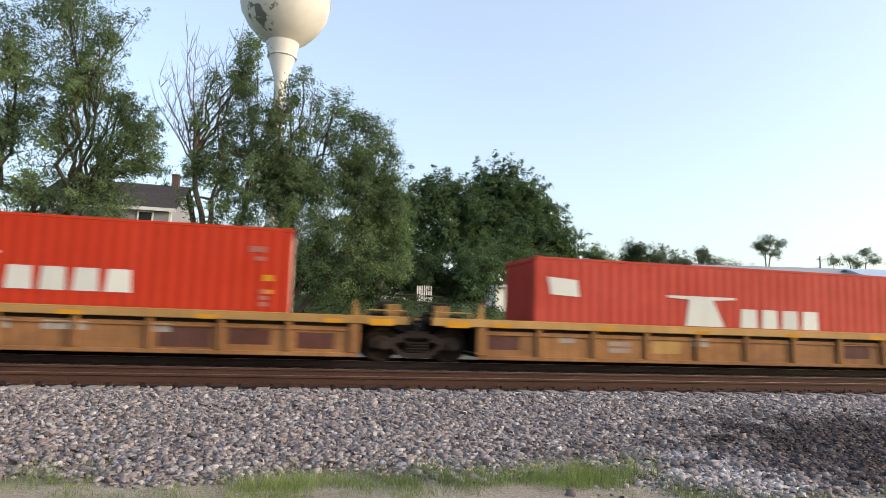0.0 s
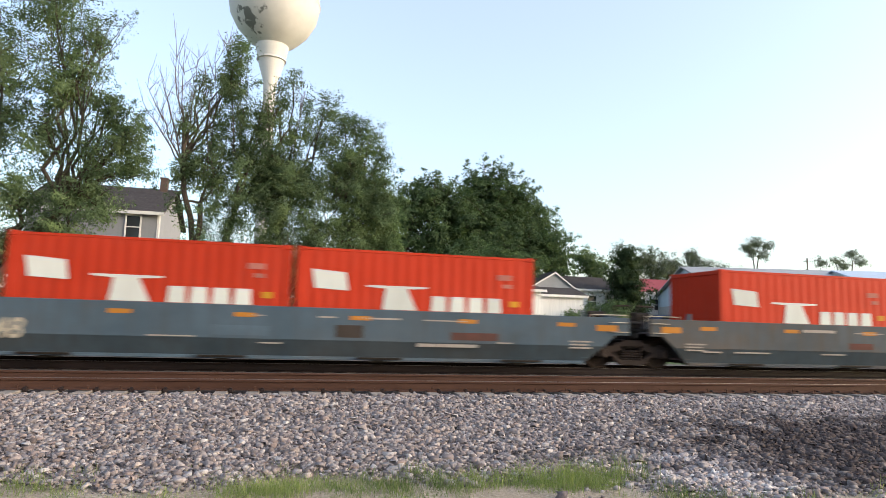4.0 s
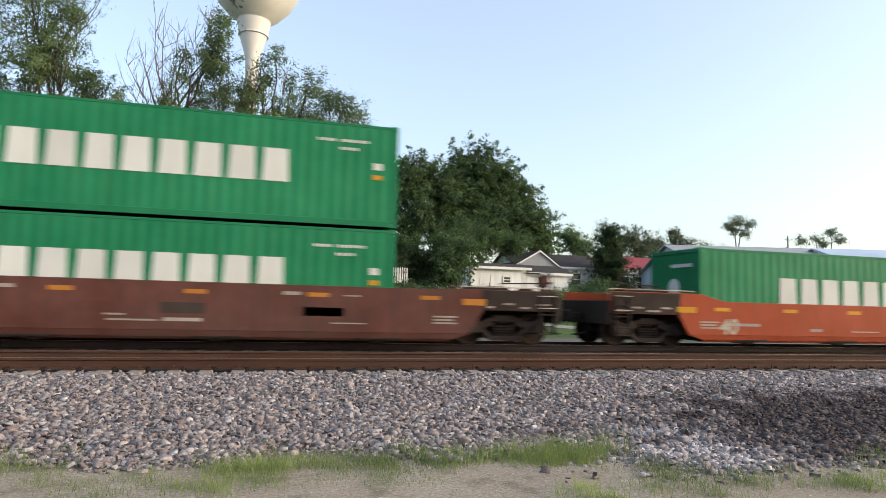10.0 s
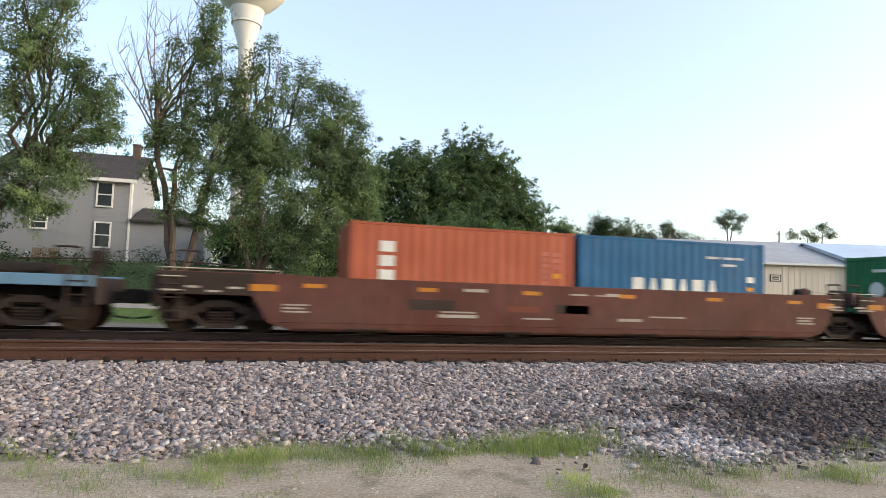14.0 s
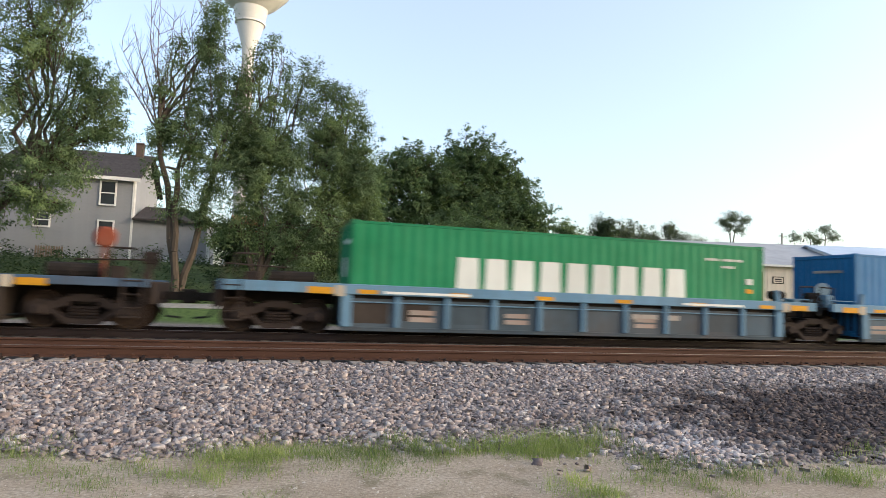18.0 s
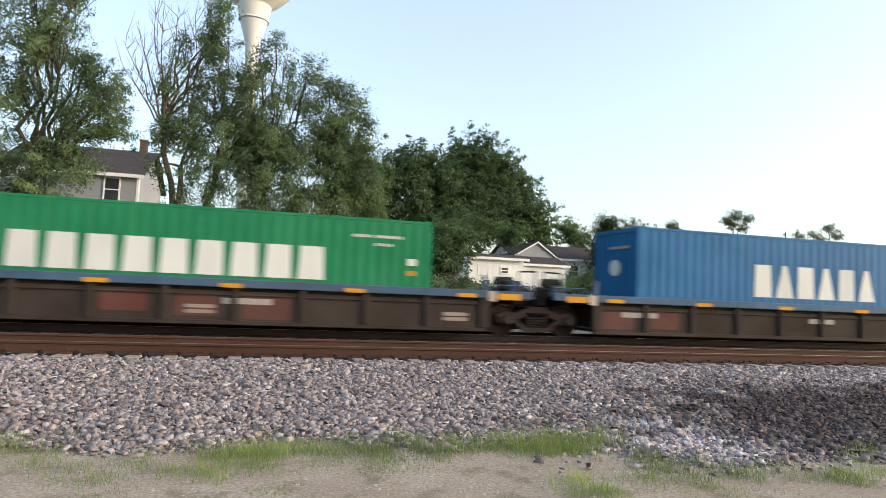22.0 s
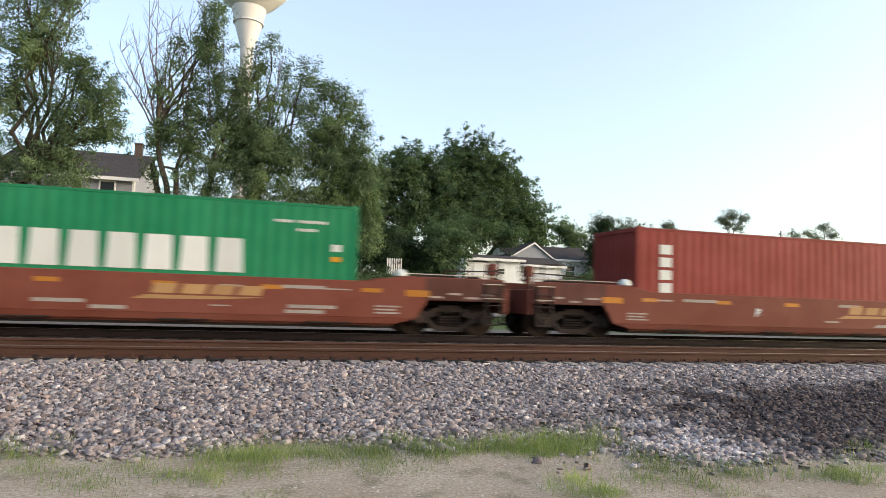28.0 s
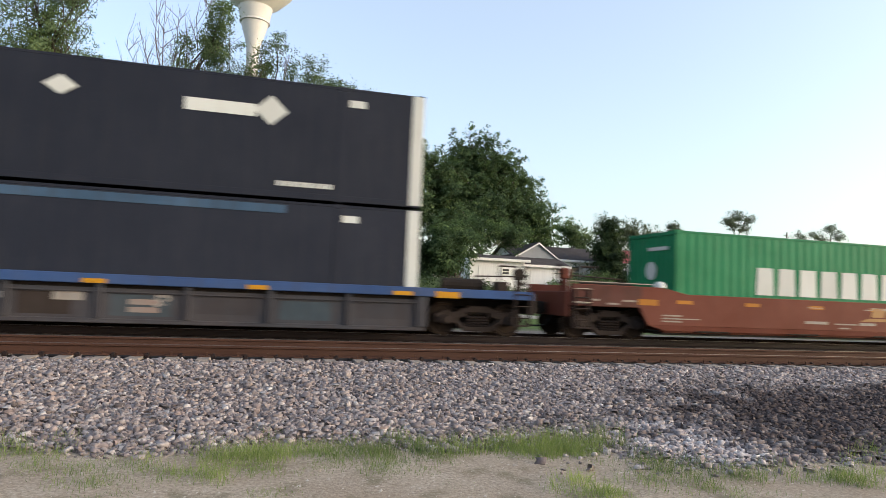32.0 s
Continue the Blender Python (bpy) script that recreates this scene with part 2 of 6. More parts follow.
# ---- mesh helpers ----


class Build:
    """Collects corners and faces of one part."""

    def __init__(self):
        self.v, self.f = [], []

    def box(self, x0, x1, y0, y1, z0, z1):
        n = len(self.v)
        self.v += [(x0, y0, z0), (x1, y0, z0), (x1, y1, z0), (x0, y1, z0), (x0, y0, z1), (x1, y0, z1), (x1, y1, z1), (x0, y1, z1)]
        self.f += [tuple(n + i for i in q) for q in ((3, 2, 1, 0), (4, 5, 6, 7), (0, 1, 5, 4), (1, 2, 6, 5), (2, 3, 7, 6), (3, 0, 4, 7))]
        return self

    def plate(self, outline, y0, y1):
        """An outline of (x, z), drawn counter-clockwise as seen from -y, with depth from y0 to y1."""
        n, k = len(self.v), len(outline)
        self.v += [(x, y0, z) for x, z in outline] + [(x, y1, z) for x, z in outline]
        self.f.append(tuple(range(n, n + k)))
        self.f.append(tuple(range(n + 2 * k - 1, n + k - 1, -1)))
        self.f += [(n + (i + 1) % k, n + i, n + k + i, n + k + (i + 1) % k) for i in range(k)]
        return self

    def slab(self, outline, x0, x1):
        """An outline of (y, z) with depth along x."""
        n, k = len(self.v), len(outline)
        self.v += [(x0, y, z) for y, z in outline] + [(x1, y, z) for y, z in outline]
        self.f.append(tuple(range(n + k - 1, n - 1, -1)))
        self.f.append(tuple(range(n + k, n + 2 * k)))
        self.f += [(n + i, n + (i + 1) % k, n + k + (i + 1) % k, n + k + i) for i in range(k)]
        return self

    def tube(self, a, b, r0, r1=None, sides=8):
        a, b = Vector(a), Vector(b)
        r1 = r0 if r1 is None else r1
        q = (b - a).to_track_quat("Z", "Y")
        n = len(self.v)
        for p, r in ((a, r0), (b, r1)):
            self.v += [tuple(p + q @ Vector((r * math.cos(2 * math.pi * i / sides), r * math.sin(2 * math.pi * i / sides), 0))) for i in range(sides)]
        self.f += [(n + i, n + (i + 1) % sides, n + sides + (i + 1) % sides, n + sides + i) for i in range(sides)]
        self.f += [tuple(range(n + sides - 1, n - 1, -1)), tuple(range(n + sides, n + 2 * sides))]
        return self

    def lathe(self, profile, sides=24, axis="z"):
        """A profile of (radius, along)."""
        n, k = len(self.v), len(profile)
        for r, h in profile:
            for i in range(sides):
                c, s = r * math.cos(2 * math.pi * i / sides), r * math.sin(2 * math.pi * i / sides)
                self.v.append((c, s, h) if axis == "z" else (c, h, s))
        for j in range(k - 1):
            for i in range(sides):
                q = (n + j * sides + i, n + j * sides + (i + 1) % sides, n + (j + 1) * sides + (i + 1) % sides, n + (j + 1) * sides + i)
                self.f.append(q if axis == "z" else q[::-1])
        return self

    def mesh(self, name, bevel=0.0, smooth=False):
        me = bpy.data.meshes.new(name)
        me.from_pydata(self.v, [], self.f)
        if bevel:
            bm = bmesh.new()
            bm.from_mesh(me)
            bmesh.ops.bevel(bm, geom=bm.edges[:], offset=bevel, segments=1, affect="EDGES", clamp_overlap=True)
            bm.to_mesh(me)
            bm.free()
        if smooth:
            me.shade_smooth()
        me.update()
        return me


def part(name, shape, material, parent=None, label="", at=None, bevel=0.0, smooth=False):
    """One mesh object under a thing or a part. shape: a Build, or a mesh that is shared."""
    me = shape.mesh(name, bevel, smooth) if isinstance(shape, Build) else shape
    ob = new(name, me)
    if not len(me.materials):
        me.materials.append(None)
    ob.material_slots[0].link = "OBJECT"
    ob.material_slots[0].material = material
    if parent:
        ob.parent = parent
    if at is not None:
        ob.matrix_basis = at if isinstance(at, Matrix) else Matrix.Translation(at)
    if label:
        tagged(ob, label)
    return ob


def cloud(name, verts, faces, material, parent=None, smooth=False):
    """A large mesh from arrays: faces all of one size."""
    me = bpy.data.meshes.new(name)
    k = faces.shape[1]
    me.vertices.add(len(verts))
    me.vertices.foreach_set("co", np.asarray(verts, np.float32).ravel())
    me.loops.add(faces.size)
    me.loops.foreach_set("vertex_index", faces.astype(np.int32).ravel())
    me.polygons.add(len(faces))
    me.polygons.foreach_set("loop_start", np.arange(0, faces.size, k, dtype=np.int32))
    me.polygons.foreach_set("loop_total", np.full(len(faces), k, np.int32))
    me.update(calc_edges=True)
    me.validate()
    me.materials.append(material)
    if smooth:
        me.shade_smooth()
    ob = new(name, me)
    if parent:
        ob.parent = parent
    return ob


def thing(name, label, category, at=None, group="", kind=""):
    ob = new(name)
    ob.empty_display_size = 0.2
    if at is not None:
        ob.matrix_basis = at if isinstance(at, Matrix) else Matrix.Translation(at)
    return tagged(ob, label, category, group, kind)


# ---- ground ----
RAIL = 0.53          # height of the rail tops
NEAR, FAR = 12.67, 16.94   # middles of the two tracks


def smooth_step(a, b, v):
    k = np.clip((v - a) / (b - a), 0, 1)
    return k * k * (3 - 2 * k)


def ground_z(x, y):
    x, y = np.asarray(x, float), np.asarray(y, float)
    toe = 6.75 - 0.1 * np.clip(x + 1.5, 0, 11) + 0.2 * np.sin(x * 0.9) + 0.15 * np.sin(x * 2.3 + 1)
    z = 0.295 * np.clip((y - toe) / (10.6 - toe), 0, 1)
    z = z + 0.07 * smooth_step(13.55, 13.9, y) * (1 - smooth_step(15.7, 16.1, y))
    z = z - 0.18 * smooth_step(18.9, 20.5, y)
    rise = 2.75 - 1.0 * smooth_step(5, 19, x)
    z = z + rise * smooth_step(21.5, 40, y)
    z = z + 2.5 * smooth_step(60, 140, y)
    return z + 0.03 * np.sin(x * 0.7 + y * 0.5) * smooth_step(20, 24, y)


def ground_material():
    m, nt, b = shader("ground_soil", 0.95, 0.0, 0.2)
    geo = nt.nodes.new("ShaderNodeNewGeometry")
    sep = nt.nodes.new("ShaderNodeSeparateXYZ")
    nt.links.new(geo.outputs["Position"], sep.inputs[0])
    grit = noise_at(nt, 28, 8)
    blot = noise_at(nt, 1.1, 5)
    road = ramp(nt, grit, [(0.25, (0.17, 0.132, 0.096)), (0.5, (0.34, 0.283, 0.22)), (0.75, (0.54, 0.475, 0.395))])
    road = mixed(nt, ramp(nt, blot, [(0.35, (0, 0, 0)), (0.7, (0.6,) * 3)]), road, (0.22, 0.165, 0.115))
    moss = noise_at(nt, 2.6, 7)
    road = mixed(nt, ramp(nt, moss, [(0.52, (0, 0, 0)), (0.66, (0.65,) * 3)]), road, (0.12, 0.105, 0.06))
    # dirty bed; shade between stones and under the train put into its colour
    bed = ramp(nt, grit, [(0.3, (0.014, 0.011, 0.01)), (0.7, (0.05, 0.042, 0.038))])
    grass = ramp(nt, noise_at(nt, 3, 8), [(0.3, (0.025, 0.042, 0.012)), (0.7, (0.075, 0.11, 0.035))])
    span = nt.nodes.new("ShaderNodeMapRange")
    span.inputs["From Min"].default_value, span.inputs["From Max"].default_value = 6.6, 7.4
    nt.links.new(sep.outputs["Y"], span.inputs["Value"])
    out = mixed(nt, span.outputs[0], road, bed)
    far = nt.nodes.new("ShaderNodeMapRange")
    far.inputs["From Min"].default_value, far.inputs["From Max"].default_value = 18.1, 18.6
    nt.links.new(sep.outputs["Y"], far.inputs["Value"])
    out = mixed(nt, far.outputs[0], out, ramp(nt, grit, [(0.3, (0.05, 0.042, 0.038)), (0.7, (0.27, 0.24, 0.22))]))
    span = nt.nodes.new("ShaderNodeMapRange")
    span.inputs["From Min"].default_value, span.inputs["From Max"].default_value = 23.9, 24.8
    nt.links.new(sep.outputs["Y"], span.inputs["Value"])
    out = mixed(nt, span.outputs[0], out, grass)
    lawn = ramp(nt, noise_at(nt, 5, 8), [(0.3, (0.045, 0.08, 0.02)), (0.7, (0.1, 0.15, 0.042))])
    strip = nt.nodes.new("ShaderNodeMapRange")
    strip.inputs["From Min"].default_value, strip.inputs["From Max"].default_value = 29.0, 28.0
    nt.links.new(sep.outputs["Y"], strip.inputs["Value"])
    both_ = nt.nodes.new("ShaderNodeMath")
    both_.operation = "MULTIPLY"
    nt.links.new(strip.outputs[0], both_.inputs[0])
    nt.links.new(span.outputs[0], both_.inputs[1])
    out = mixed(nt, both_.outputs[0], out, lawn)
    nt.links.new(out, b.inputs["Base Color"])
    bumped(nt, b, grit, 0.6, 0.02)
    return m


def ground():
    xs = np.unique(np.concatenate([np.linspace(-2500, -60, 14), np.linspace(-60, 120, 181), np.linspace(120, 2500, 14)]))
    ys = np.unique(np.concatenate([np.linspace(-900, -8, 10), np.linspace(-8, 24, 129), np.linspace(24, 60, 37), np.linspace(60, 160, 21), np.linspace(160, 3500, 14)]))
    gx, gy = np.meshgrid(xs, ys)
    v = np.stack([gx.ravel(), gy.ravel(), ground_z(gx, gy).ravel()], 1)
    n = len(xs)
    i, j = np.meshgrid(np.arange(n - 1), np.arange(len(ys) - 1))
    a = (j * n + i).ravel()
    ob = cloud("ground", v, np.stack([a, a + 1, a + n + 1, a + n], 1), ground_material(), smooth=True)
    tagged(ob, "gravel road, ballast bed and rough grass rising behind the tracks", "ground", kind="structure")


ground()


def path():
    """A pale footpath that runs along the lawn behind the line."""
    xs = np.arange(-70, 111, 1.0)
    v = [(x, y, float(ground_z(x, y)) + dz) for y, dz in ((27.0, 0.02), (27.05, 0.045), (27.7, 0.045), (27.75, 0.02)) for x in xs]
    n = len(xs)
    f = [(k * n + i, k * n + i + 1, (k + 1) * n + i + 1, (k + 1) * n + i) for k in range(3) for i in range(n - 1)]
    m = plain("pale_concrete", (0.2, 0.185, 0.165), (0.33, 0.31, 0.28), 4, 0.9, 0.2, 0.004)
    tagged(cloud("path", np.array(v), np.array(f), m), "narrow pale concrete path across the lawn behind the tracks", "path", kind="structure")


path()


def stones():
    """Loose ballast on the shoulder, one piece of grey-pink crushed stone at a time."""
    rng = np.random.default_rng(3)
    n = 140000
    y = 5.2 + 6.62 * rng.random(n) ** 0.95
    x = rng.uniform(-y * 0.42 - 1.2, y * 1.32 + 1.5)
    edge = 6.8 - 0.1 * np.clip(x + 1.5, 0, 11) + 0.22 * np.sin(x * 0.9) + 0.2 * np.sin(x * 2.3 + 1) + 0.3 * np.sin(x * 0.37 + 2)
    keep = y > edge + rng.exponential(0.3, n) - 0.35
    keep |= (y > edge - 1.3) & (x > 2.6) & (rng.random(n) < 0.025)
    # the ends of the sleepers lie bare
    off = np.abs((x + 9.0 + 0.265) % 0.53 - 0.265)
    keep &= ~((y > 11.36) & (off < 0.14))
    x, y = x[keep], y[keep]
    n = len(x)
    size = np.clip(rng.gamma(9, 1 / 9, n), 0.4, 1.9) * 0.0158
    corners = np.array([(p, q, c) for c in (-1, 1) for p, q in ((-1, -1), (1, -1), (1, 1), (-1, 1))], float)
    corners[4:, :2] *= 0.95
    tris = np.array([(4, 5, 6), (4, 6, 7), (0, 1, 5), (0, 5, 4), (1, 2, 6), (1, 6, 5), (2, 3, 7), (2, 7, 6), (3, 0, 4), (3, 4, 7)])
    pts = (corners[None] + rng.normal(0, 0.3, (n, 8, 3))) * (rng.uniform(0.55, 1.3, (n, 1, 3)) * np.array([1.45, 1.1, 0.66]))
    a, b_ = rng.uniform(0, 6.28, n), rng.normal(0, 0.75, n)
    ca, sa, cb, sb = np.cos(a)[:, None], np.sin(a)[:, None], np.cos(b_)[:, None], np.sin(b_)[:, None]
    px, py, pz = pts[..., 0], pts[..., 1], pts[..., 2]
    py, pz = cb * py - sb * pz, sb * py + cb * pz
    px, py = ca * px - sa * py, sa * px + ca * py
    z = ground_z(x, y) + size * rng.uniform(-0.6, 1.5, n) - 0.022 * smooth_step(11.2, 11.5, y)
    v = np.stack([px * size[:, None] + x[:, None], py * size[:, None] + y[:, None], pz * size[:, None] + z[:, None]], -1)
    f = (tris[None] + (np.arange(n) * 8)[:, None, None]).reshape(-1, 3)
    m, nt, b, out = pieces("crushed_stone", [(0.088, 0.073, 0.072), (0.275, 0.231, 0.22), (0.176, 0.145, 0.141), (0.352, 0.312, 0.301), (0.127, 0.103, 0.102), (0.297, 0.231, 0.209), (0.418, 0.385, 0.37), (0.198, 0.162, 0.154), (0.319, 0.278, 0.266)], 0.9, 0.3)
    # an oily stain on the stones, and a drift of paler ones beside it
    geo = nt.nodes.new("ShaderNodeNewGeometry")
    for (cx, cy, rx, ry), colour, amount in (((4.7, 6.5, 1.0, 1.0), (1.75, 1.85, 1.9), 0.85), ((9.3, 7.2, 5.5, 2.3), (0.19, 0.165, 0.17), 0.9)):
        mp = nt.nodes.new("ShaderNodeMapping")
        mp.inputs["Location"].default_value = (-cx / rx, -cy / ry, 0)
        mp.inputs["Scale"].default_value = (1 / rx, 1 / ry, 0)
        nt.links.new(geo.outputs["Position"], mp.inputs["Vector"])
        ln = nt.nodes.new("ShaderNodeVectorMath")
        ln.operation = "LENGTH"
        nt.links.new(mp.outputs[0], ln.inputs[0])
        wob = nt.nodes.new("ShaderNodeMath")
        wob.operation = "MULTIPLY_ADD"
        nt.links.new(noise_at(nt, 1.6, 4), wob.inputs[0])
        wob.inputs[1].default_value = 1.8
        nt.links.new(ln.outputs["Value"], wob.inputs[2])
        edge_ = nt.nodes.new("ShaderNodeMapRange")
        for key, value in (("From Min", 1.55), ("From Max", 2.0), ("To Min", amount), ("To Max", 0.0)):
            edge_.inputs[key].default_value = value
        nt.links.new(wob.outputs[0], edge_.inputs["Value"])
        out = mixed(nt, edge_.outputs[0], out, colour, "MULTIPLY")
    nt.links.new(out, b.inputs["Base Color"])
    ob = cloud("ballast_stones", v.reshape(-1, 3), f, m)
    tagged(ob, "grey and pinkish crushed stone ballast with a dark oily stain", "ballast", kind="stuff")


stones()


def pebbles():
    rng = np.random.default_rng(8)
    n = 16000
    y = 3.6 + 3.4 * rng.random(n) ** 0.6
    x = rng.uniform(-y * 0.45 - 0.5, y * 1.3 + 1)
    size = rng.gamma(3, 1 / 3, n) * 0.0045 + 0.003
    top = np.array([(-1, -1, 0), (1, -1, 0), (1, 1, 0), (-1, 1, 0), (0, 0, 0.6)], float)
    tri = np.array([(0, 1, 4), (1, 2, 4), (2, 3, 4), (3, 0, 4)])
    v = (top[None] + rng.normal(0, 0.25, (n, 5, 3))) * size[:, None, None] + np.stack([x, y, ground_z(x, y) - 0.002], 1)[:, None]
    m = pieces("road_pebbles", [(0.25, 0.2, 0.155), (0.4, 0.345, 0.28), (0.3, 0.235, 0.18), (0.47, 0.42, 0.36)], 0.9, 0.2)[0]
    tagged(cloud("road_pebbles", v.reshape(-1, 3), (tri[None] + (np.arange(n) * 5)[:, None, None]).reshape(-1, 3), m), "small loose pebbles on the gravel road", "pebbles", kind="stuff")


pebbles()


def grass_tufts():
    rng = np.random.default_rng(5)
    # middle, spread and height of each patch
    tufts = [(-0.25, 6.2, 0.32, 0.26), (-0.45, 5.75, 0.3, 0.16), (-0.05, 6.35, 0.22, 0.24), (0.55, 6.45, 0.35, 0.18), (0.9, 6.4, 0.4, 0.22), (1.45, 6.5, 0.4, 0.24), (1.85, 6.5, 0.3, 0.22), (2.25, 6.4, 0.28, 0.2), (2.6, 6.3, 0.3, 0.32), (2.95, 6.3, 0.28, 0.34),
             (3.3, 6.3, 0.26, 0.4), (3.1, 6.05, 0.26, 0.24), (3.9, 5.6, 0.24, 0.28), (3.6, 5.4, 0.3, 0.14), (4.3, 5.2, 0.26, 0.24), (3.4, 5.1, 0.32, 0.16), (3.9, 5.0, 0.34, 0.16), (2.7, 5.0, 0.24, 0.22), (2.75, 4.8, 0.2, 0.16), (5.2, 4.95, 0.3, 0.24), (5.6, 5.05, 0.4, 0.2),
             (-2.2, 6.75, 0.35, 0.2), (-1.4, 6.15, 0.4, 0.12), (-0.8, 5.7, 0.4, 0.12), (6.6, 5.2, 0.5, 0.22), (7.6, 5.6, 0.5, 0.22), (0.2, 6.5, 0.4, 0.12), (1.3, 6.1, 0.5, 0.1), (0.3, 6.0, 0.5, 0.09)]
    for i in range(100):
        x = rng.uniform(-3, 8)
        tufts.append((x, rng.normal(6.35 - 0.07 * max(0, x - 3), 0.45), rng.uniform(0.06, 0.22), rng.uniform(0.02, 0.08)))
    P, F = [], []
    for cx, cy, r, h in tufts:
        n = int(1500 * r * (h ** 0.5) * (4.4 if cx < 3.4 else 2.6))
        # a patch is a handful of small bunches
        bx, by, bh = rng.normal(0, r * 0.7, 14), rng.normal(0, r * 0.5, 14), rng.uniform(0.35, 1.0, 14)
        pick = rng.integers(0, 14, n)
        x, y = cx + bx[pick] + rng.normal(0, 0.045 + r * 0.1, n), cy + by[pick] + rng.normal(0, 0.045 + r * 0.1, n)
        hh = h * rng.uniform(0.12, 1.0, n) ** 1.7 * bh[pick]
        w = rng.uniform(0.0011, 0.0026, n)
        a = rng.uniform(0, 6.28, n)
        lean = rng.normal(0, 0.45, (n, 2)) * hh[:, None]
        z = ground_z(x, y)
        base = np.stack([x, y, z - 0.005], 1)
        side = np.stack([np.cos(a) * w, np.sin(a) * w, np.zeros(n)], 1)
        mid = base + np.stack([lean[:, 0] * 0.35, lean[:, 1] * 0.35, hh * 0.6], 1)
        tip = base + np.stack([lean[:, 0], lean[:, 1], hh], 1)
        o = sum(len(p) for p in P)
        P.append(np.stack([base - side, base + side, mid + side * 0.8, mid - side * 0.8, tip], 1).reshape(-1, 3))
        i = o + np.arange(n) * 5
        F.append(np.concatenate([np.stack([i, i + 1, i + 2], 1), np.stack([i, i + 2, i + 3], 1), np.stack([i + 3, i + 2, i + 4], 1)]))
    m = leaf_paint("grass_blades", (0.13, 0.185, 0.06), (0.2, 0.26, 0.09), (0.3, 0.32, 0.15))
    tagged(cloud("grass_tufts", np.concatenate(P), np.concatenate(F), m), "thin green grass tufts at the foot of the ballast", "grass", kind="stuff")


grass_tufts()

# ---- tracks ----
RAIL_PROFILE = [(-0.075, 0), (0.075, 0), (0.075, 0.012), (0.012, 0.035), (0.01, 0.135), (0.036, 0.147), (0.036, 0.178), (0.028, 0.184), (-0.028, 0.184), (-0.036, 0.178), (-0.036, 0.147), (-0.01, 0.135), (-0.012, 0.035), (-0.075, 0.012)]


def tracks():
    cross = Build().box(-0.11, 0.11, -1.3, 1.3, -0.17, -0.008).mesh("sleeper", 0.012)
    base = Build().box(-0.09, 0.09, -0.17, 0.17, 0, 0.018).mesh("tie_plate", 0.003)
    spike = Build().box(-0.012, 0.012, -0.012, 0.012, 0, 0.05).box(-0.018, 0.018, -0.02, 0.02, 0.045, 0.06).mesh("spike")
    anchor = Build().box(-0.035, 0.035, -0.035, 0.05, -0.02, 0.035).box(-0.02, 0.02, -0.02, 0.05, 0.03, 0.06).mesh("rail_anchor", 0.006)
    for mid, kind in ((NEAR, "the empty near track"), (FAR, "the track of the train")):
        track = thing("railway_track", "rusty steel rails on weathered timber sleepers, " + kind, "railway track", (0, mid, RAIL - 0.184), "tracks", "structure")
        for side in (-0.755, 0.755):
            r = Build().slab([(y + side, z) for y, z in RAIL_PROFILE], -160, 260)
            rail = part("rail", r, M["rail" if mid == NEAR else "shaded_dark_rail"], track, "" if mid == NEAR else "dark rail with the train's shade in its colour")
            part("running_surface", Build().box(-160, 260, side - 0.022, side + 0.022, 0.1845, 0.1865), M["steel"], rail, "polished running surface")
        x = -9.0
        rng = random.Random(int(mid * 10))
        while x < 26:
            s = part("sleeper", cross, M["sleeper"], track, at=pose(x, rng.uniform(-0.05, 0.05), 0.0, 0, 0, rng.uniform(-1.5, 1.5)))
            if mid == NEAR:
                part("tie_plate", base, M["rail"], track, at=(x, -0.755, 0.001))
                part("rail_anchor", anchor, M["shaded_dark_rail"], track, at=(x + 0.15, -0.84, -0.012))
                part("spike", spike, M["rail"], track, at=(x + rng.uniform(-0.06, 0.06), -0.86, 0.012))
            x += 0.53


tracks()

# ---- freight containers ----
WIDE = 2.438
SHAPES = {}


def shared(key, make):
    if key not in SHAPES:
        SHAPES[key] = make()
    return SHAPES[key]


def corrugated(x0, x1, z0, z1, y, depth, pitch, sign):
    """A folded steel sheet in the plane y, folds run upright; sign: the way that it faces."""
    b = Build()
    pts, x, k = [], x0, 0
    steps = ((0.26, 0), (0.24, 1), (0.26, 1), (0.24, 0))
    pts.append((x0, 0))
    count = max(1, round((x1 - x0) / pitch))
    pitch = (x1 - x0) / count
    for i in range(count):
        for w, d in steps:
            x += w * pitch
            pts.append((x, d))
    n = len(pts)
    for z in (z0, z1):
        b.v += [(px, y - sign * depth * d, z) for px, d in pts]
    b.v += [(px, y - sign * (depth + 0.02), z) for z in (z0, z1) for px, d in (pts[0], pts[-1])]
    for i in range(n - 1):
        q = (i, i + 1, n + i + 1, n + i)
        b.f.append(q if sign < 0 else q[::-1])
    return b


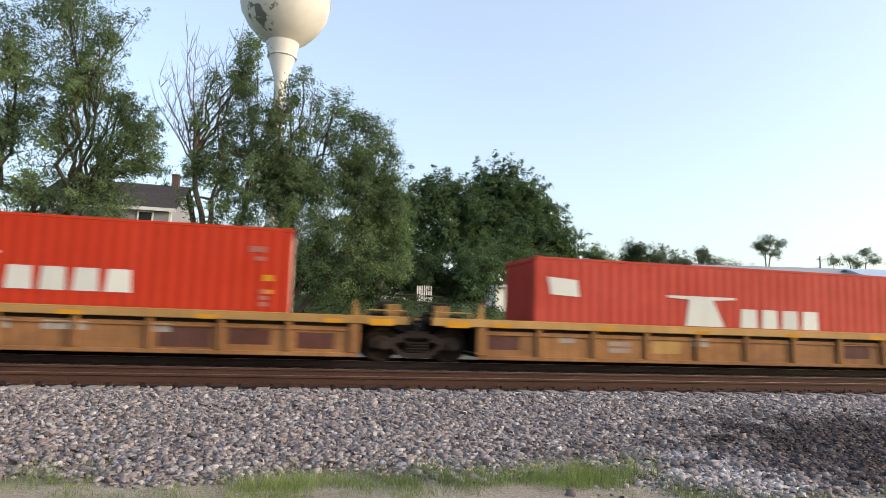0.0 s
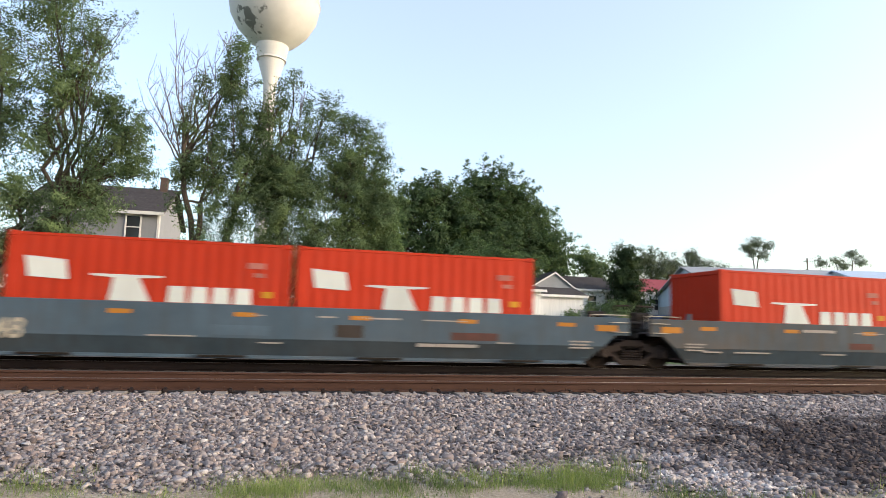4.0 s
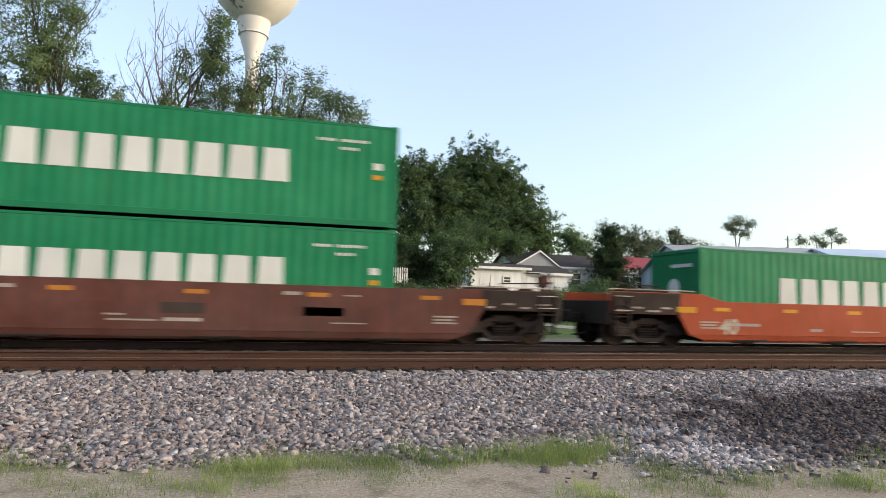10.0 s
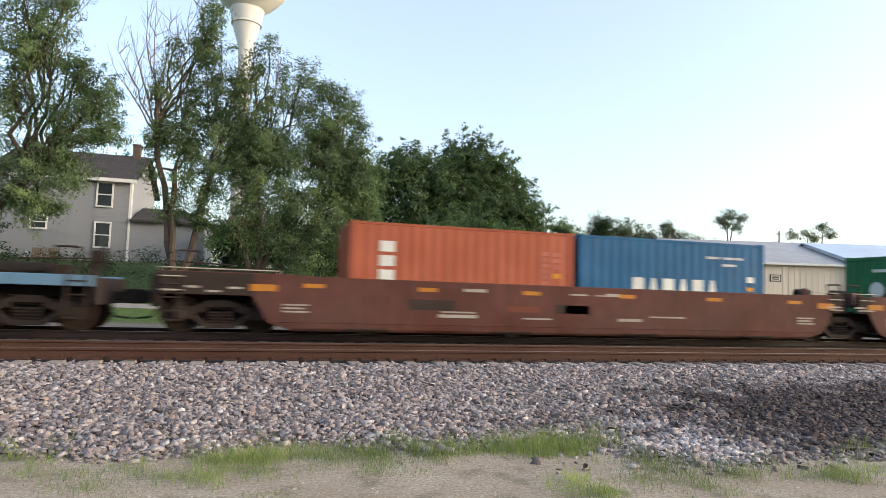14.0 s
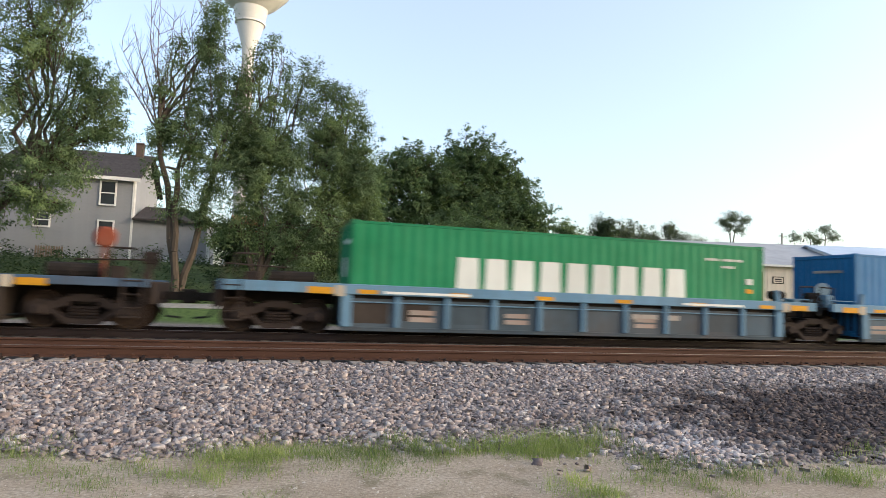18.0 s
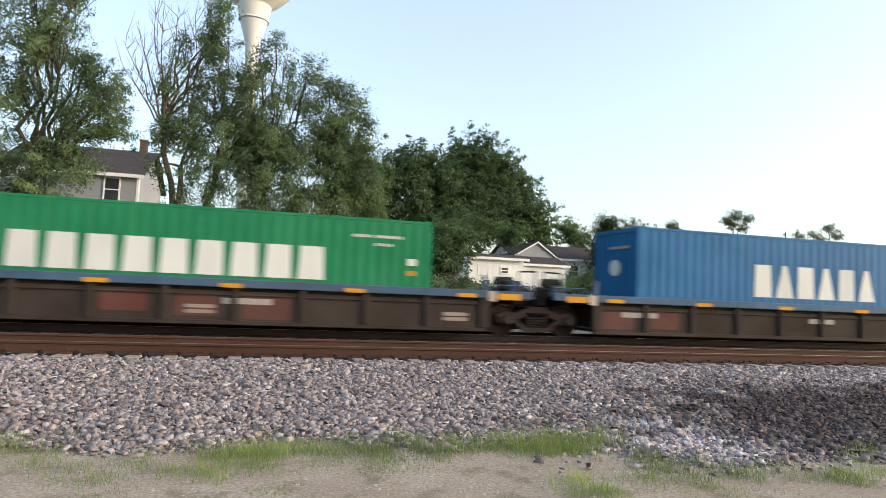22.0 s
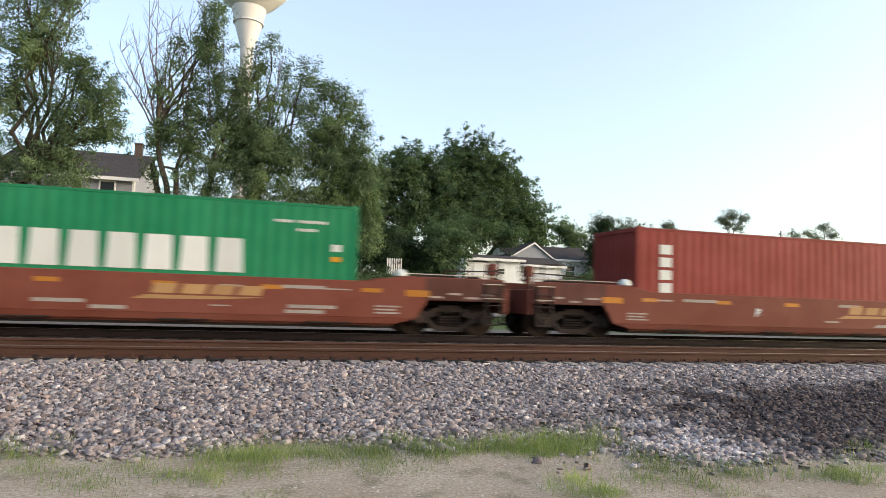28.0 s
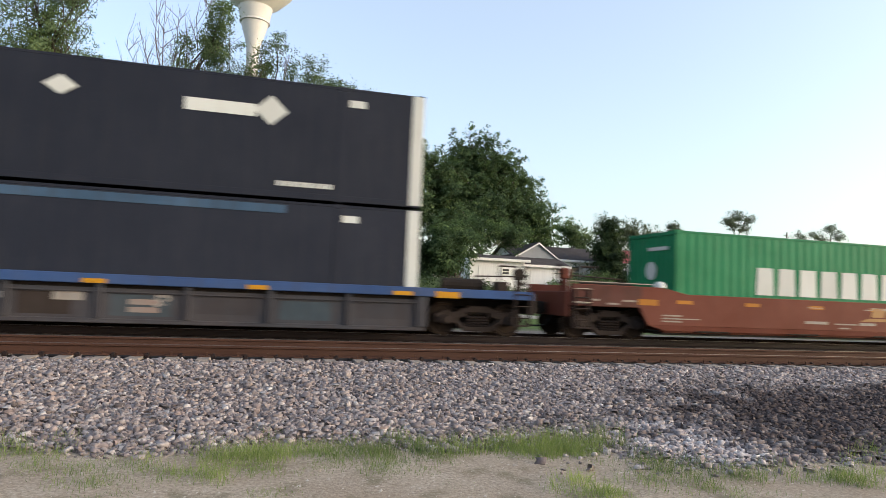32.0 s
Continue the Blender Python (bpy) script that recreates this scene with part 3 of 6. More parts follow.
def box_frame(length, high):
    h, w = length / 2, WIDE / 2
    b = Build()
    for sx in (-1, 1):
        for sy in (-1, 1):
            x0, x1 = sorted((sx * h, sx * (h - 0.15)))
            y0, y1 = sorted((sy * w, sy * (w - 0.11)))
            b.box(x0, x1, y0, y1, 0.118, high - 0.118)
        x0, x1 = sorted((sx * (h - 0.002), sx * (h - 0.1)))
        b.box(x0, x1, -w + 0.11, w - 0.11, high - 0.13, high - 0.02)
        b.box(x0, x1, -w + 0.11, w - 0.11, 0.02, 0.17)
    for sy in (-1, 1):
        y0, y1 = sorted((sy * (w - 0.003), sy * (w - 0.06)))
        b.box(-h + 0.17, h - 0.17, y0, y1, 0.02, 0.17)
        b.box(-h + 0.17, h - 0.17, y0, y1, high - 0.085, high - 0.02)
    return b.mesh("frame", 0.006)


def casting():
    return Build().box(-0.089, 0.089, -0.081, 0.081, -0.059, 0.059).mesh("corner_casting", 0.012)


def roof_sheet(length, high):
    b = Build()
    n = round(length / 0.5)
    step = (length - 0.3) / n
    b.box(-length / 2 + 0.12, length / 2 - 0.12, -WIDE / 2 + 0.05, WIDE / 2 - 0.05, high - 0.05, high - 0.03)
    for i in range(n):
        x = -length / 2 + 0.15 + step * (i + 0.5)
        b.box(x - step * 0.3, x + step * 0.3, -WIDE / 2 + 0.12, WIDE / 2 - 0.12, high - 0.03, high - 0.012)
    return b.mesh("roof")


def front_wall(high):
    b = corrugated(-WIDE / 2 + 0.11, WIDE / 2 - 0.11, 0.17, high - 0.13, 0, 0.045, 0.25, -1)
    b.v = [(y, -x, z) for x, y, z in b.v]
    return b.mesh("front_wall")


def door_leaf(high):
    b = Build().box(-0.03, 0.02, -0.55, 0.55, 0.17, high - 0.13)
    for z in (0.25, 0.25 + (high - 0.7) / 3, 0.25 + (high - 0.7) * 2 / 3, high - 0.45):
        b.box(0.02, 0.035, -0.45, 0.45, z, z + 0.2)
    return b.mesh("door", 0.005)


def lock_rod(high):
    b = Build().tube((0, 0, 0.12), (0, 0, high - 0.1), 0.018)
    b.box(-0.03, 0.03, -0.03, 0.03, 0.13, 0.2).box(-0.03, 0.03, -0.03, 0.03, high - 0.2, high - 0.12).box(-0.01, 0.03, -0.2, 0.02, 1.0, 1.06)
    return b.mesh("lock_rod")


def mark_row(x0, x1, z0, z1, count, y, slope=0.0):
    """A row of plain blocks, in place of a painted trade name."""
    b = Build()
    step = (x1 - x0) / count
    for i in range(count):
        a, c = x0 + step * i + step * 0.1, x0 + step * (i + 1) - step * 0.1
        if slope and i % 2:
            b.plate([(a, z0), (c, z0), (c - step * 0.3, z1), (a + step * 0.3, z1)], y, y + 0.004)
        else:
            b.plate([(a, z0), (c, z0), (c - step * 0.05, z1), (a + step * 0.05, z1)], y, y + 0.004)
    return b


def add_marks(box, blocks, material):
    """Hangs each block of a painted row on the box as a part of its own."""
    k = 4 * 2
    for n in range(len(blocks.v) // k):
        one = Build()
        one.v, one.f = blocks.v[n * k:(n + 1) * k], blocks.f[:6]
        part("trade_block", one, material, box)


def bars(rows_, y):
    b = Build()
    for x0, x1, z0, z1 in rows_:
        # a tall narrow field is a column of small characters
        n = round((z1 - z0) / 0.15) if z1 - z0 > 2.2 * (x1 - x0) else 1
        step = (z1 - z0) / n
        for i in range(n):
            b.box(x0, x1, y, y + 0.004, z0 + i * step, z0 + (i + (0.66 if n > 1 else 1)) * step)
    return b


def bar_parts(name, shape, material, box, label=""):
    """Hangs every bar of a marking on the box as a part of its own."""
    for n in range(len(shape.v) // 8):
        one = Build()
        one.v, one.f = shape.v[n * 8:(n + 1) * 8], shape.f[:6]
        part(name, one, material, box, label)


def code_bars(right, high, y):
    """Owner's code and weights as small unreadable bars near the upper corner."""
    out = [(right - 2.0 + 0.115 * k, right - 1.92 + 0.115 * k, high - 0.5, high - 0.43) for k in range(11) if k != 4]
    out += [(right - 1.45 + 0.115 * k, right - 1.37 + 0.115 * k, high - 0.7, high - 0.63) for k in range(4)]
    return bars(out, y)


def disc(x, z, r, y):
    return Build().plate([(x + r * math.cos(i * math.pi / 10), z + r * math.sin(i * math.pi / 10)) for i in range(20)], y, y + 0.004)


MOVERS = []


def container(length, high, colour, style, label, u, bottom):
    h, w = length / 2, WIDE / 2
    box = thing("shipping_container", label, "container", group="containers on the train")
    m = M[colour]
    key = (round(length, 2), round(high, 2))
    smooth_side = style in ("black", "black_low")
    depth, pitch = (0.003, 0.6) if smooth_side else (0.013, 0.29)
    for sy in (-1, 1):
        side = shared(("side", key, sy, smooth_side), lambda: corrugated(-h + 0.15, h - 0.15, 0.17, high - 0.085, sy * (w - 0.008), depth, pitch, sy).mesh("side_panel"))
        part("side_panel", side, m, box)
    part("frame", shared(("frame", key), lambda: box_frame(length, high)), m, box)
    part("roof", shared(("roof", key), lambda: roof_sheet(length, high)), m, box)
    part("underside", shared(("under", key), lambda: Build().box(-h + 0.1, h - 0.1, -w + 0.06, w - 0.06, 0.06, 0.16).mesh("underside")), M["iron"], box)
    part("front_wall", shared(("front", key[1]), lambda: front_wall(high)), m, box, at=(-h + 0.02, 0, 0))
    door_m = M["white"] if smooth_side else m
    for sy in (-1, 1):
        door = part("door", shared(("door", key[1]), lambda: door_leaf(high)), door_m, box, at=(h - 0.05, sy * 0.56, 0))
        for k in (-0.28, 0.28):
            part("lock_rod", shared(("rod", key[1]), lambda: lock_rod(high)), M["steel"] if not smooth_side else M["white"], door, at=(0.055, k, 0))
    castings = shared("casting", casting)
    ends = [h - 0.089] + ([6.096 - 0.089] if length > 12.5 else [])
    for x in ends:
        for sx in (-1, 1):
            for sy in (-1, 1):
                for z in (0.059, high - 0.059):
                    part("corner_casting", castings, m, box, at=(sx * x, sy * (w - 0.079), z))
    if length > 12.5:
        for sx in (-1, 1):
            x0 = sx * 6.02
            part("corner_post", shared(("post", key), lambda: Build().box(-0.09, 0.09, -w - 0.001, -w + 0.1, 0.118, high - 0.118).mesh("corner_post", 0.01)), m, box, at=(x0, 0, 0))
    y = -w - 0.006
    t = high
    long40 = length > 10
    if style == "nine_blocks":
        if long40:
            z1 = t - (0.95 if high > 2.8 else 0.8)
            add_marks(box, mark_row(-3.45, 3.5, z1 - 0.8, z1, 9, y), M["white"])
        else:
            add_marks(box, mark_row(-2.05, 2.05, t - 1.56, t - 0.98, 9, y), M["white"])
        bar_parts("code_marking", code_bars(h, t, y), M["white"], box, "row of small white code characters too small to read")
        bar_parts("data_plate", bars([(h - 0.62, h - 0.4, t - 1.4, t - 1.28)], y), M["yellow"], box, "small yellow label")
        bar_parts("data_plate", bars([(h - 0.62, h - 0.4, t - 1.15, t - 0.98)], y), M["white"], box)
        emblem = disc(0, t - 1.15, 0.27, 0)
        emblem.v = [(-h + (0.012 if i >= len(emblem.v) // 2 else 0.004), q, c) for i, (q, a, c) in enumerate(emblem.v)]
        part("emblem", emblem, M["white"], box, "round white emblem")
        part("code_marking", Build().box(-h + 0.004, -h + 0.012, -0.85, 0.15, t - 0.55, t - 0.45), M["white"], box)
    elif style == "six_blocks":
        if long40:
            add_marks(box, mark_row(-2.3, 2.3, t - 1.83, t - 0.88, 6, y, 0.3), M["white"])
        else:
            add_marks(box, mark_row(-1.45, 1.45, t - 1.9, t - 1.12, 6, y, 0.3), M["white"])
        bar_parts("code_marking", code_bars(h, t, y), M["white"], box, "row of small white code characters too small to read")
        bar_parts("data_plate", bars([(h - 0.62, h - 0.4, t - 1.4, t - 1.28)], y), M["yellow"], box, "small yellow label")
        bar_parts("data_plate", bars([(h - 0.62, h - 0.4, t - 1.15, t - 0.98)], y), M["white"], box)
        emblem = disc(0, t - 1.15, 0.3, 0)
        emblem.v = [(-h + (0.012 if i >= len(emblem.v) // 2 else 0.004), q, c * 0.8 + (t - 1.15) * 0.2) for i, (q, a, c) in enumerate(emblem.v)]
        part("emblem", emblem, M["white"], box, "round white emblem")
        part("code_marking", Build().box(-h + 0.004, -h + 0.012, -0.75, 0.35, t - 0.6, t - 0.52), M["dim"], box)
    elif style == "two_rows":
        z1 = t - 0.8
        add_marks(box, mark_row(-4.1, -1.0, z1 - 0.75, z1, 5, y), M["white"])
        add_marks(box, mark_row(-0.7, 4.1, z1 - 0.75, z1, 9, y), M["white"])
        bar_parts("code_marking", code_bars(h, t, y), M["white"], box, "row of small white code characters too small to read")
        bar_parts("data_plate", bars([(h - 0.62, h - 0.4, t - 1.4, t - 1.28)], y), M["yellow"], box, "small yellow label")
    elif style in ("flag", "flag_short"):
        s, c, zk = (1.0, -1.1, t - 0.88) if long40 else (0.72, -0.5, t - 0.88)
        big = Build().plate([(c - 0.6 * s, zk - 0.82 * s), (c + 0.6 * s, zk - 0.82 * s), (c + 0.25 * s, zk - 0.1 * s), (c + 0.95 * s, zk - 0.06 * s), (c + 0.95 * s, zk), (c - 1.15 * s, zk), (c - 1.15 * s, zk - 0.06 * s), (c - 0.5 * s, zk - 0.1 * s)], y, y + 0.004)
        part("trade_name", big, M["white"], box, "large white painted shape")
        add_marks(box, mark_row(c + 1.05 * s, c + 3.75 * s, zk - 0.82 * s, zk - 0.3 * s, 4, y), M["white"])
        fx = -h + (0.75 if length > 12.5 else 0.0)
        part("flag", Build().plate([(fx + 0.45, t - 1.0), (fx + 1.25, t - 1.04), (fx + 1.18, t - 0.6), (fx + 0.36, t - 0.54)], y, y + 0.004), M["white"], box, "white painted flag")
        if length > 12.5:
            bar_parts("code_marking", bars([(h - 5.2, h - 3.0, t - 0.5, t - 0.43), (h - 2.7, h - 1.6, t - 0.43, t - 0.36), (h - 2.5, h - 1.8, t - 0.6, t - 0.53)], y), M["dim"], box)
            bar_parts("data_plate", bars([(h - 2.3, h - 1.75, t - 1.75, t - 1.45)], y), M["yellow"], box, "yellow label")
            bar_parts("length_mark", bars([(h - 0.72, h - 0.14, t - 1.45, t - 0.95)], y), M["white"], box)
            bar_parts("length_mark", bars([(-h + 0.18, -h + 0.78, t - 1.45, t - 0.95)], y), M["white"], box)
        else:
            bar_parts("code_marking", bars([(h - 1.0, h - 0.6, t - 0.62, t - 0.48), (h - 0.85, h - 0.6, t - 0.82, t - 0.72), (h - 0.7, h - 0.5, t - 1.9, t - 1.45)], y), M["faint"], box, "faded code marking")
            if long40 and colour == "bright_red" and high < 2.7:
                bar_parts("code_marking", bars([(h - 3.5 + 0.17 * k, h - 3.37 + 0.17 * k, t - 0.88, t - 0.76) for k in range(12)], y), M["dim"], box, "row of small pale characters too small to read")
            bar_parts("data_plate", bars([(h - 0.65, h - 0.4, t - 1.3, t - 1.15), (h - 0.65, h - 0.4, t - 1.6, t - 1.5)], y), M["yellow"], box, "small yellow label")
    elif style == "stack":        # lettering set upright at the left end
        bar_parts("trade_name", bars([(-h + 0.75, -h + 1.12, t - 0.75 - 0.36 * i, t - 0.48 - 0.36 * i) for i in range(5 if long40 else 4)], y), M["white"], box, "white blocks set one above another")
        bar_parts("code_marking", bars([(h - 0.9, h - 0.75, t - 1.9, t - 0.5), (h - 0.6, h - 0.42, t - 1.0, t - 0.5)], y), M["faint"], box, "faded code marking")
        bar_parts("data_plate", bars([(h - 0.6, h - 0.4, t - 1.25, t - 1.12)], y), M["yellow"], box, "small yellow label")
    elif style == "badge":
        bar_parts("emblem", bars([(-h + 0.8, -h + 1.25, t - 0.85, t - 0.35)], y), M["white"], box, "small square emblem")
        part("emblem", Build().plate([(-h + 0.86, t - 0.78), (-h + 1.19, t - 0.78), (-h + 1.19, t - 0.55)], y - 0.003, y), M["yellow"], box, "yellow corner of the emblem")
        bar_parts("code_marking", bars([(h - 0.75, h - 0.55, t - 1.9, t - 0.55), (h - 0.42, h - 0.25, t - 1.2, t - 0.55)], y), M["faint"], box, "faded code marking")
        bar_parts("data_plate", bars([(h - 0.9, h - 0.65, t - 0.85, t - 0.72), (h - 0.42, h - 0.22, t - 1.4, t - 1.2)], y), M["yellow"], box, "small yellow label")
    elif style == "round":
        for x in (-0.36, 0.0):
            part("emblem", disc(x, t - 0.58, 0.23, y - (0.004 if x else 0.0)), M["washed"], box, "round washed-out white emblem")
        add_marks(box, mark_row(-1.2, 0.9, t - 1.12, t - 0.92, 9, y), M["washed"])
        bar_parts("code_marking", bars([(h - 1.0, h - 0.8, t - 1.9, t - 0.5), (h - 0.65, h - 0.45, t - 1.0, t - 0.5)], y), M["faint"], box, "faded code marking")
    elif style == "wave":
        bar_parts("emblem", bars([(-h + 0.5, -h + 1.75, t - 0.95, t - 0.4)], y), M["white"], box, "white and blue panel")
        part("trade_name", Build().plate([(-1.9, t - 1.95), (-1.15, t - 1.95), (-1.0, t - 1.2), (1.2, t - 1.2), (1.2, t - 0.8), (-1.0, t - 0.8), (-1.2, t - 0.6), (-2.0, t - 0.6)], y, y + 0.004), M["orange_mark"], box, "large orange painted shape")
        bar_parts("code_marking", bars([(h - 1.0, h - 0.8, t - 1.6, t - 0.5), (h - 0.65, h - 0.45, t - 1.0, t - 0.5)], y), M["faint"], box, "faded code marking")
        bar_parts("data_plate", bars([(h - 0.65, h - 0.4, t - 1.3, t - 1.1)], y), M["yellow"], box, "small yellow label")
    elif style == "circle20":
        part("emblem", disc(-0.95, t - 0.85, 0.26, y), M["blue_mark"], box, "round light-blue emblem")
        bar_parts("code_marking", bars([(h - 0.75, h - 0.55, t - 1.5, t - 0.5), (h - 0.42, h - 0.25, t - 1.0, t - 0.5)], y), M["faint"], box, "faded code marking")
        bar_parts("data_plate", bars([(h - 0.45, h - 0.25, t - 1.3, t - 1.12)], y), M["yellow"], box, "small yellow label")
    elif style == "yellow20":
        bar_parts("trade_name", bars([(-h + 0.55, -h + 0.95, t - 0.85 - 0.42 * i, t - 0.5 - 0.42 * i) for i in range(3)], y), M["yellow"], box, "yellow blocks set one above another")
        bar_parts("code_marking", bars([(h - 2.2, h - 1.7, t - 0.45, t - 0.3), (h - 2.2, h - 1.3, t - 0.7, t - 0.55), (h - 1.6, h - 1.3, t - 1.2, t - 1.05)], y), M["white"], box)
    elif style == "black":
        bar_parts("trade_name", bars([(2.35, 3.95, t - 0.98, t - 0.68)], y), M["white"], box, "pale painted bar")
        part("emblem", Build().plate([(3.9, t - 0.8), (4.3, t - 1.16), (4.7, t - 0.8), (4.3, t - 0.42)], y, y + 0.004), M["white"], box, "pale diamond emblem")
        part("emblem", Build().plate([(-0.6, t - 0.72), (-0.25, t - 0.95), (0.1, t - 0.72), (-0.25, t - 0.48)], y, y + 0.004), M["white"], box, "pale diamond emblem")
        bar_parts("length_mark", bars([(h - 1.9, h - 1.5, t - 0.5, t - 0.32)], y), M["white"], box)
        bar_parts("code_marking", bars([(h - 3.55 + 0.17 * k, h - 3.43 + 0.17 * k, 0.3, 0.42) for k in range(8)], y), M["white"], box)
        part("edge_post", Build().box(h - 0.3, h + 0.005, y - 0.002, y + 0.06, 0.05, t - 0.03), M["white"], box, "bare pale metal edge post", bevel=0.01)
    elif style == "black_low":
        bar_parts("stripe", bars([(-h + 2, h - 3.3, t - 0.32, t - 0.12)], y), M["grime_chord"], box, "dull blue painted stripe")
        bar_parts("length_mark", bars([(h - 1.95, h - 1.55, t - 0.45, t - 0.28)], y), M["white"], box)
        part("edge_post", Build().box(h - 0.3, h + 0.005, y - 0.002, y + 0.06, 0.05, t - 0.03), M["white"], box, "bare pale metal edge post", bevel=0.01)
    else:
        bar_parts("code_marking", bars([(h - 1.25, h - 1.05, t - 1.6, t - 0.5), (h - 0.9, h - 0.65, t - 1.0, t - 0.5)], y), M["faint"], box, "faded code marking")
        bar_parts("data_plate", bars([(h - 0.9, h - 0.65, t - 1.25, t - 1.1), (h - 1.6, h - 1.3, t - 1.1, t - 0.97)], y), M["yellow"], box, "small yellow label")
    MOVERS.append((box, u + h, RAIL + bottom))
    return box


M["orange_mark"] = paint("orange_marking_paint", (0.55, 0.1, 0.03), 0.5, amount=0.5)
M["blue_mark"] = paint("light_blue_marking_paint", (0.1, 0.42, 0.75), 0.5, amount=0.2)

M["wheel"] = plain("brown_wheel_steel", (0.018, 0.012, 0.009), (0.045, 0.03, 0.022), 6, 0.7)
M["gear"] = paint("grimy_end_gear", (0.04, 0.026, 0.021), 0.75, (0.025, 0.02, 0.018), 0.7, 0.3)
M["number"] = paint("cream_number_paint", (0.62, 0.55, 0.44), 0.6, (0.2, 0.12, 0.07), 0.5, 0.2)
M["dim"] = paint("dim_stencil_paint", (0.46, 0.42, 0.38), 0.6, (0.16, 0.08, 0.06), 0.8, 0.2)
M["faint"] = paint("faded_pink_marking_paint", (0.52, 0.19, 0.15), 0.6, (0.25, 0.08, 0.06), 0.6, 0.2)
M["faded_blue"] = paint("faded_blue_spray", (0.3, 0.36, 0.4), 0.6, (0.3, 0.2, 0.1), 0.7)
M["scrawl_red"] = paint("rusty_red_paint", (0.33, 0.075, 0.035), 0.6, amount=0.6)
M["washed"] = paint("washed_out_white_paint", (0.8, 0.6, 0.55), 0.6, (0.4, 0.2, 0.17), 0.7, 0.2)
M["scrawl"] = paint("sprayed_orange_paint", (0.36, 0.16, 0.06), 0.6, (0.1, 0.07, 0.05), 0.7)

# ---- well cars ----


def wheel_mesh():
    return Build().lathe([(0.0, -0.06), (0.12, -0.07), (0.14, -0.03), (0.33, -0.02), (0.36, -0.065), (0.42, -0.065), (0.425, 0.04), (0.45, 0.05), (0.45, 0.07), (0.0, 0.07)], 24, "y").mesh("wheel", smooth=False)


def side_frame_mesh():
    b = Build()
    b.plate([(-1.12, 0.34), (-0.78, 0.3), (-0.62, 0.36), (-0.36, 0.12), (0.36, 0.12), (0.62, 0.36), (0.78, 0.3), (1.12, 0.34), (1.14, 0.56), (0.9, 0.66), (0.62, 0.6), (0.45, 0.7), (0.3, 0.72), (0.3, 0.52), (0.42, 0.5), (0.58, 0.44), (0.3, 0.24), (-0.3, 0.24), (-0.58, 0.44), (-0.42, 0.5), (-0.3, 0.52), (-0.3, 0.72), (-0.45, 0.7), (-0.62, 0.6), (-0.9, 0.66), (-1.14, 0.56)], -0.08, 0.08)
    b.box(-0.3, 0.3, -0.1, 0.1, 0.62, 0.78)
    for x in (-0.89, 0.89):
        b.lathe([(0.0, -0.17), (0.09, -0.17), (0.13, -0.12), (0.13, 0.0)], 12, "y")
        k = len(b.v) - 48
        b.v[k:] = [(p + x, q, r + 0.42) for p, q, r in b.v[k:]]
    return b.mesh("side_frame", 0.0)


def spring_mesh():
    return Build().lathe([(0.05, 0.24), (0.08, 0.26), (0.08, 0.28), (0.055, 0.3), (0.08, 0.33), (0.08, 0.35), (0.055, 0.37), (0.08, 0.4), (0.08, 0.42), (0.055, 0.44), (0.08, 0.47), (0.05, 0.52)], 12).mesh("spring")


def add_truck(car, x):
    truck = part("truck", shared("bolster", lambda: Build().box(-0.2, 0.2, -1.0, 1.0, 0.55, 0.78).box(-0.12, 0.12, -0.2, 0.2, 0.78, 0.95).mesh("truck", 0.02)), M["iron"], car, "dirty dark iron truck", at=(x, 0, 0))
    for sy in (-1, 1):
        part("side_frame", shared("side_frame", side_frame_mesh), M["truck"], truck, at=pose(0, sy * 1.0, 0, 0, 0, 0 if sy < 0 else 180))
        for k in (-0.2, 0.0, 0.2):
            part("spring", shared("spring", spring_mesh), M["truck"], truck, at=(k, sy * 1.03, 0))
        for sx in (-0.89, 0.89):
            part("wheel", shared("wheel", wheel_mesh), M["wheel"], truck, at=pose(sx, sy * 0.76, 0.42, 0, 0, 0 if sy < 0 else 180))
    # dark plates added to stand for the shade seen through the side frames
    for sy in (-1, 1):
        part("brake_beam", shared("backing", lambda: Build().box(-0.8, 0.8, -0.04, 0.04, 0.16, 0.62).mesh("brake_beam", 0.02)), M["iron"], truck, at=(0, sy * 0.54, 0))
    for sx in (-0.89, 0.89):
        part("axle", shared("axle", lambda: Build().tube((0, -0.95, 0.42), (0, 0.95, 0.42), 0.075).mesh("axle")), M["iron"], truck, at=(sx, 0, 0))


def ladder_mesh():
    b = Build()
    for x in (-0.2, 0.2):
        b.box(x - 0.02, x + 0.02, -0.03, 0.03, 0.35, 1.3)
    for i in range(3):
        b.tube((-0.2, -0.02, 0.5 + i * 0.3), (0.2, -0.02, 0.5 + i * 0.3), 0.016, sides=6)
    return b.mesh("ladder")


def coupler_mesh():
    b = Build().box(-0.1, 0.85, -0.09, 0.09, -0.1, 0.1)
    b.plate([(0.8, -0.17), (1.12, -0.17), (1.2, -0.1), (1.2, 0.1), (1.12, 0.17), (0.8, 0.17)], -0.2, 0.16)
    b.box(1.0, 1.16, -0.3, -0.2, -0.15, 0.15)
    return b.mesh("coupler", 0.015)


def brake_stand_mesh():
    b = Build().box(-0.06, 0.06, -0.12, 0.12, 0, 0.72).box(-0.12, 0.12, -0.16, 0.16, 0.42, 0.7)
    return b.mesh("brake_stand", 0.02)


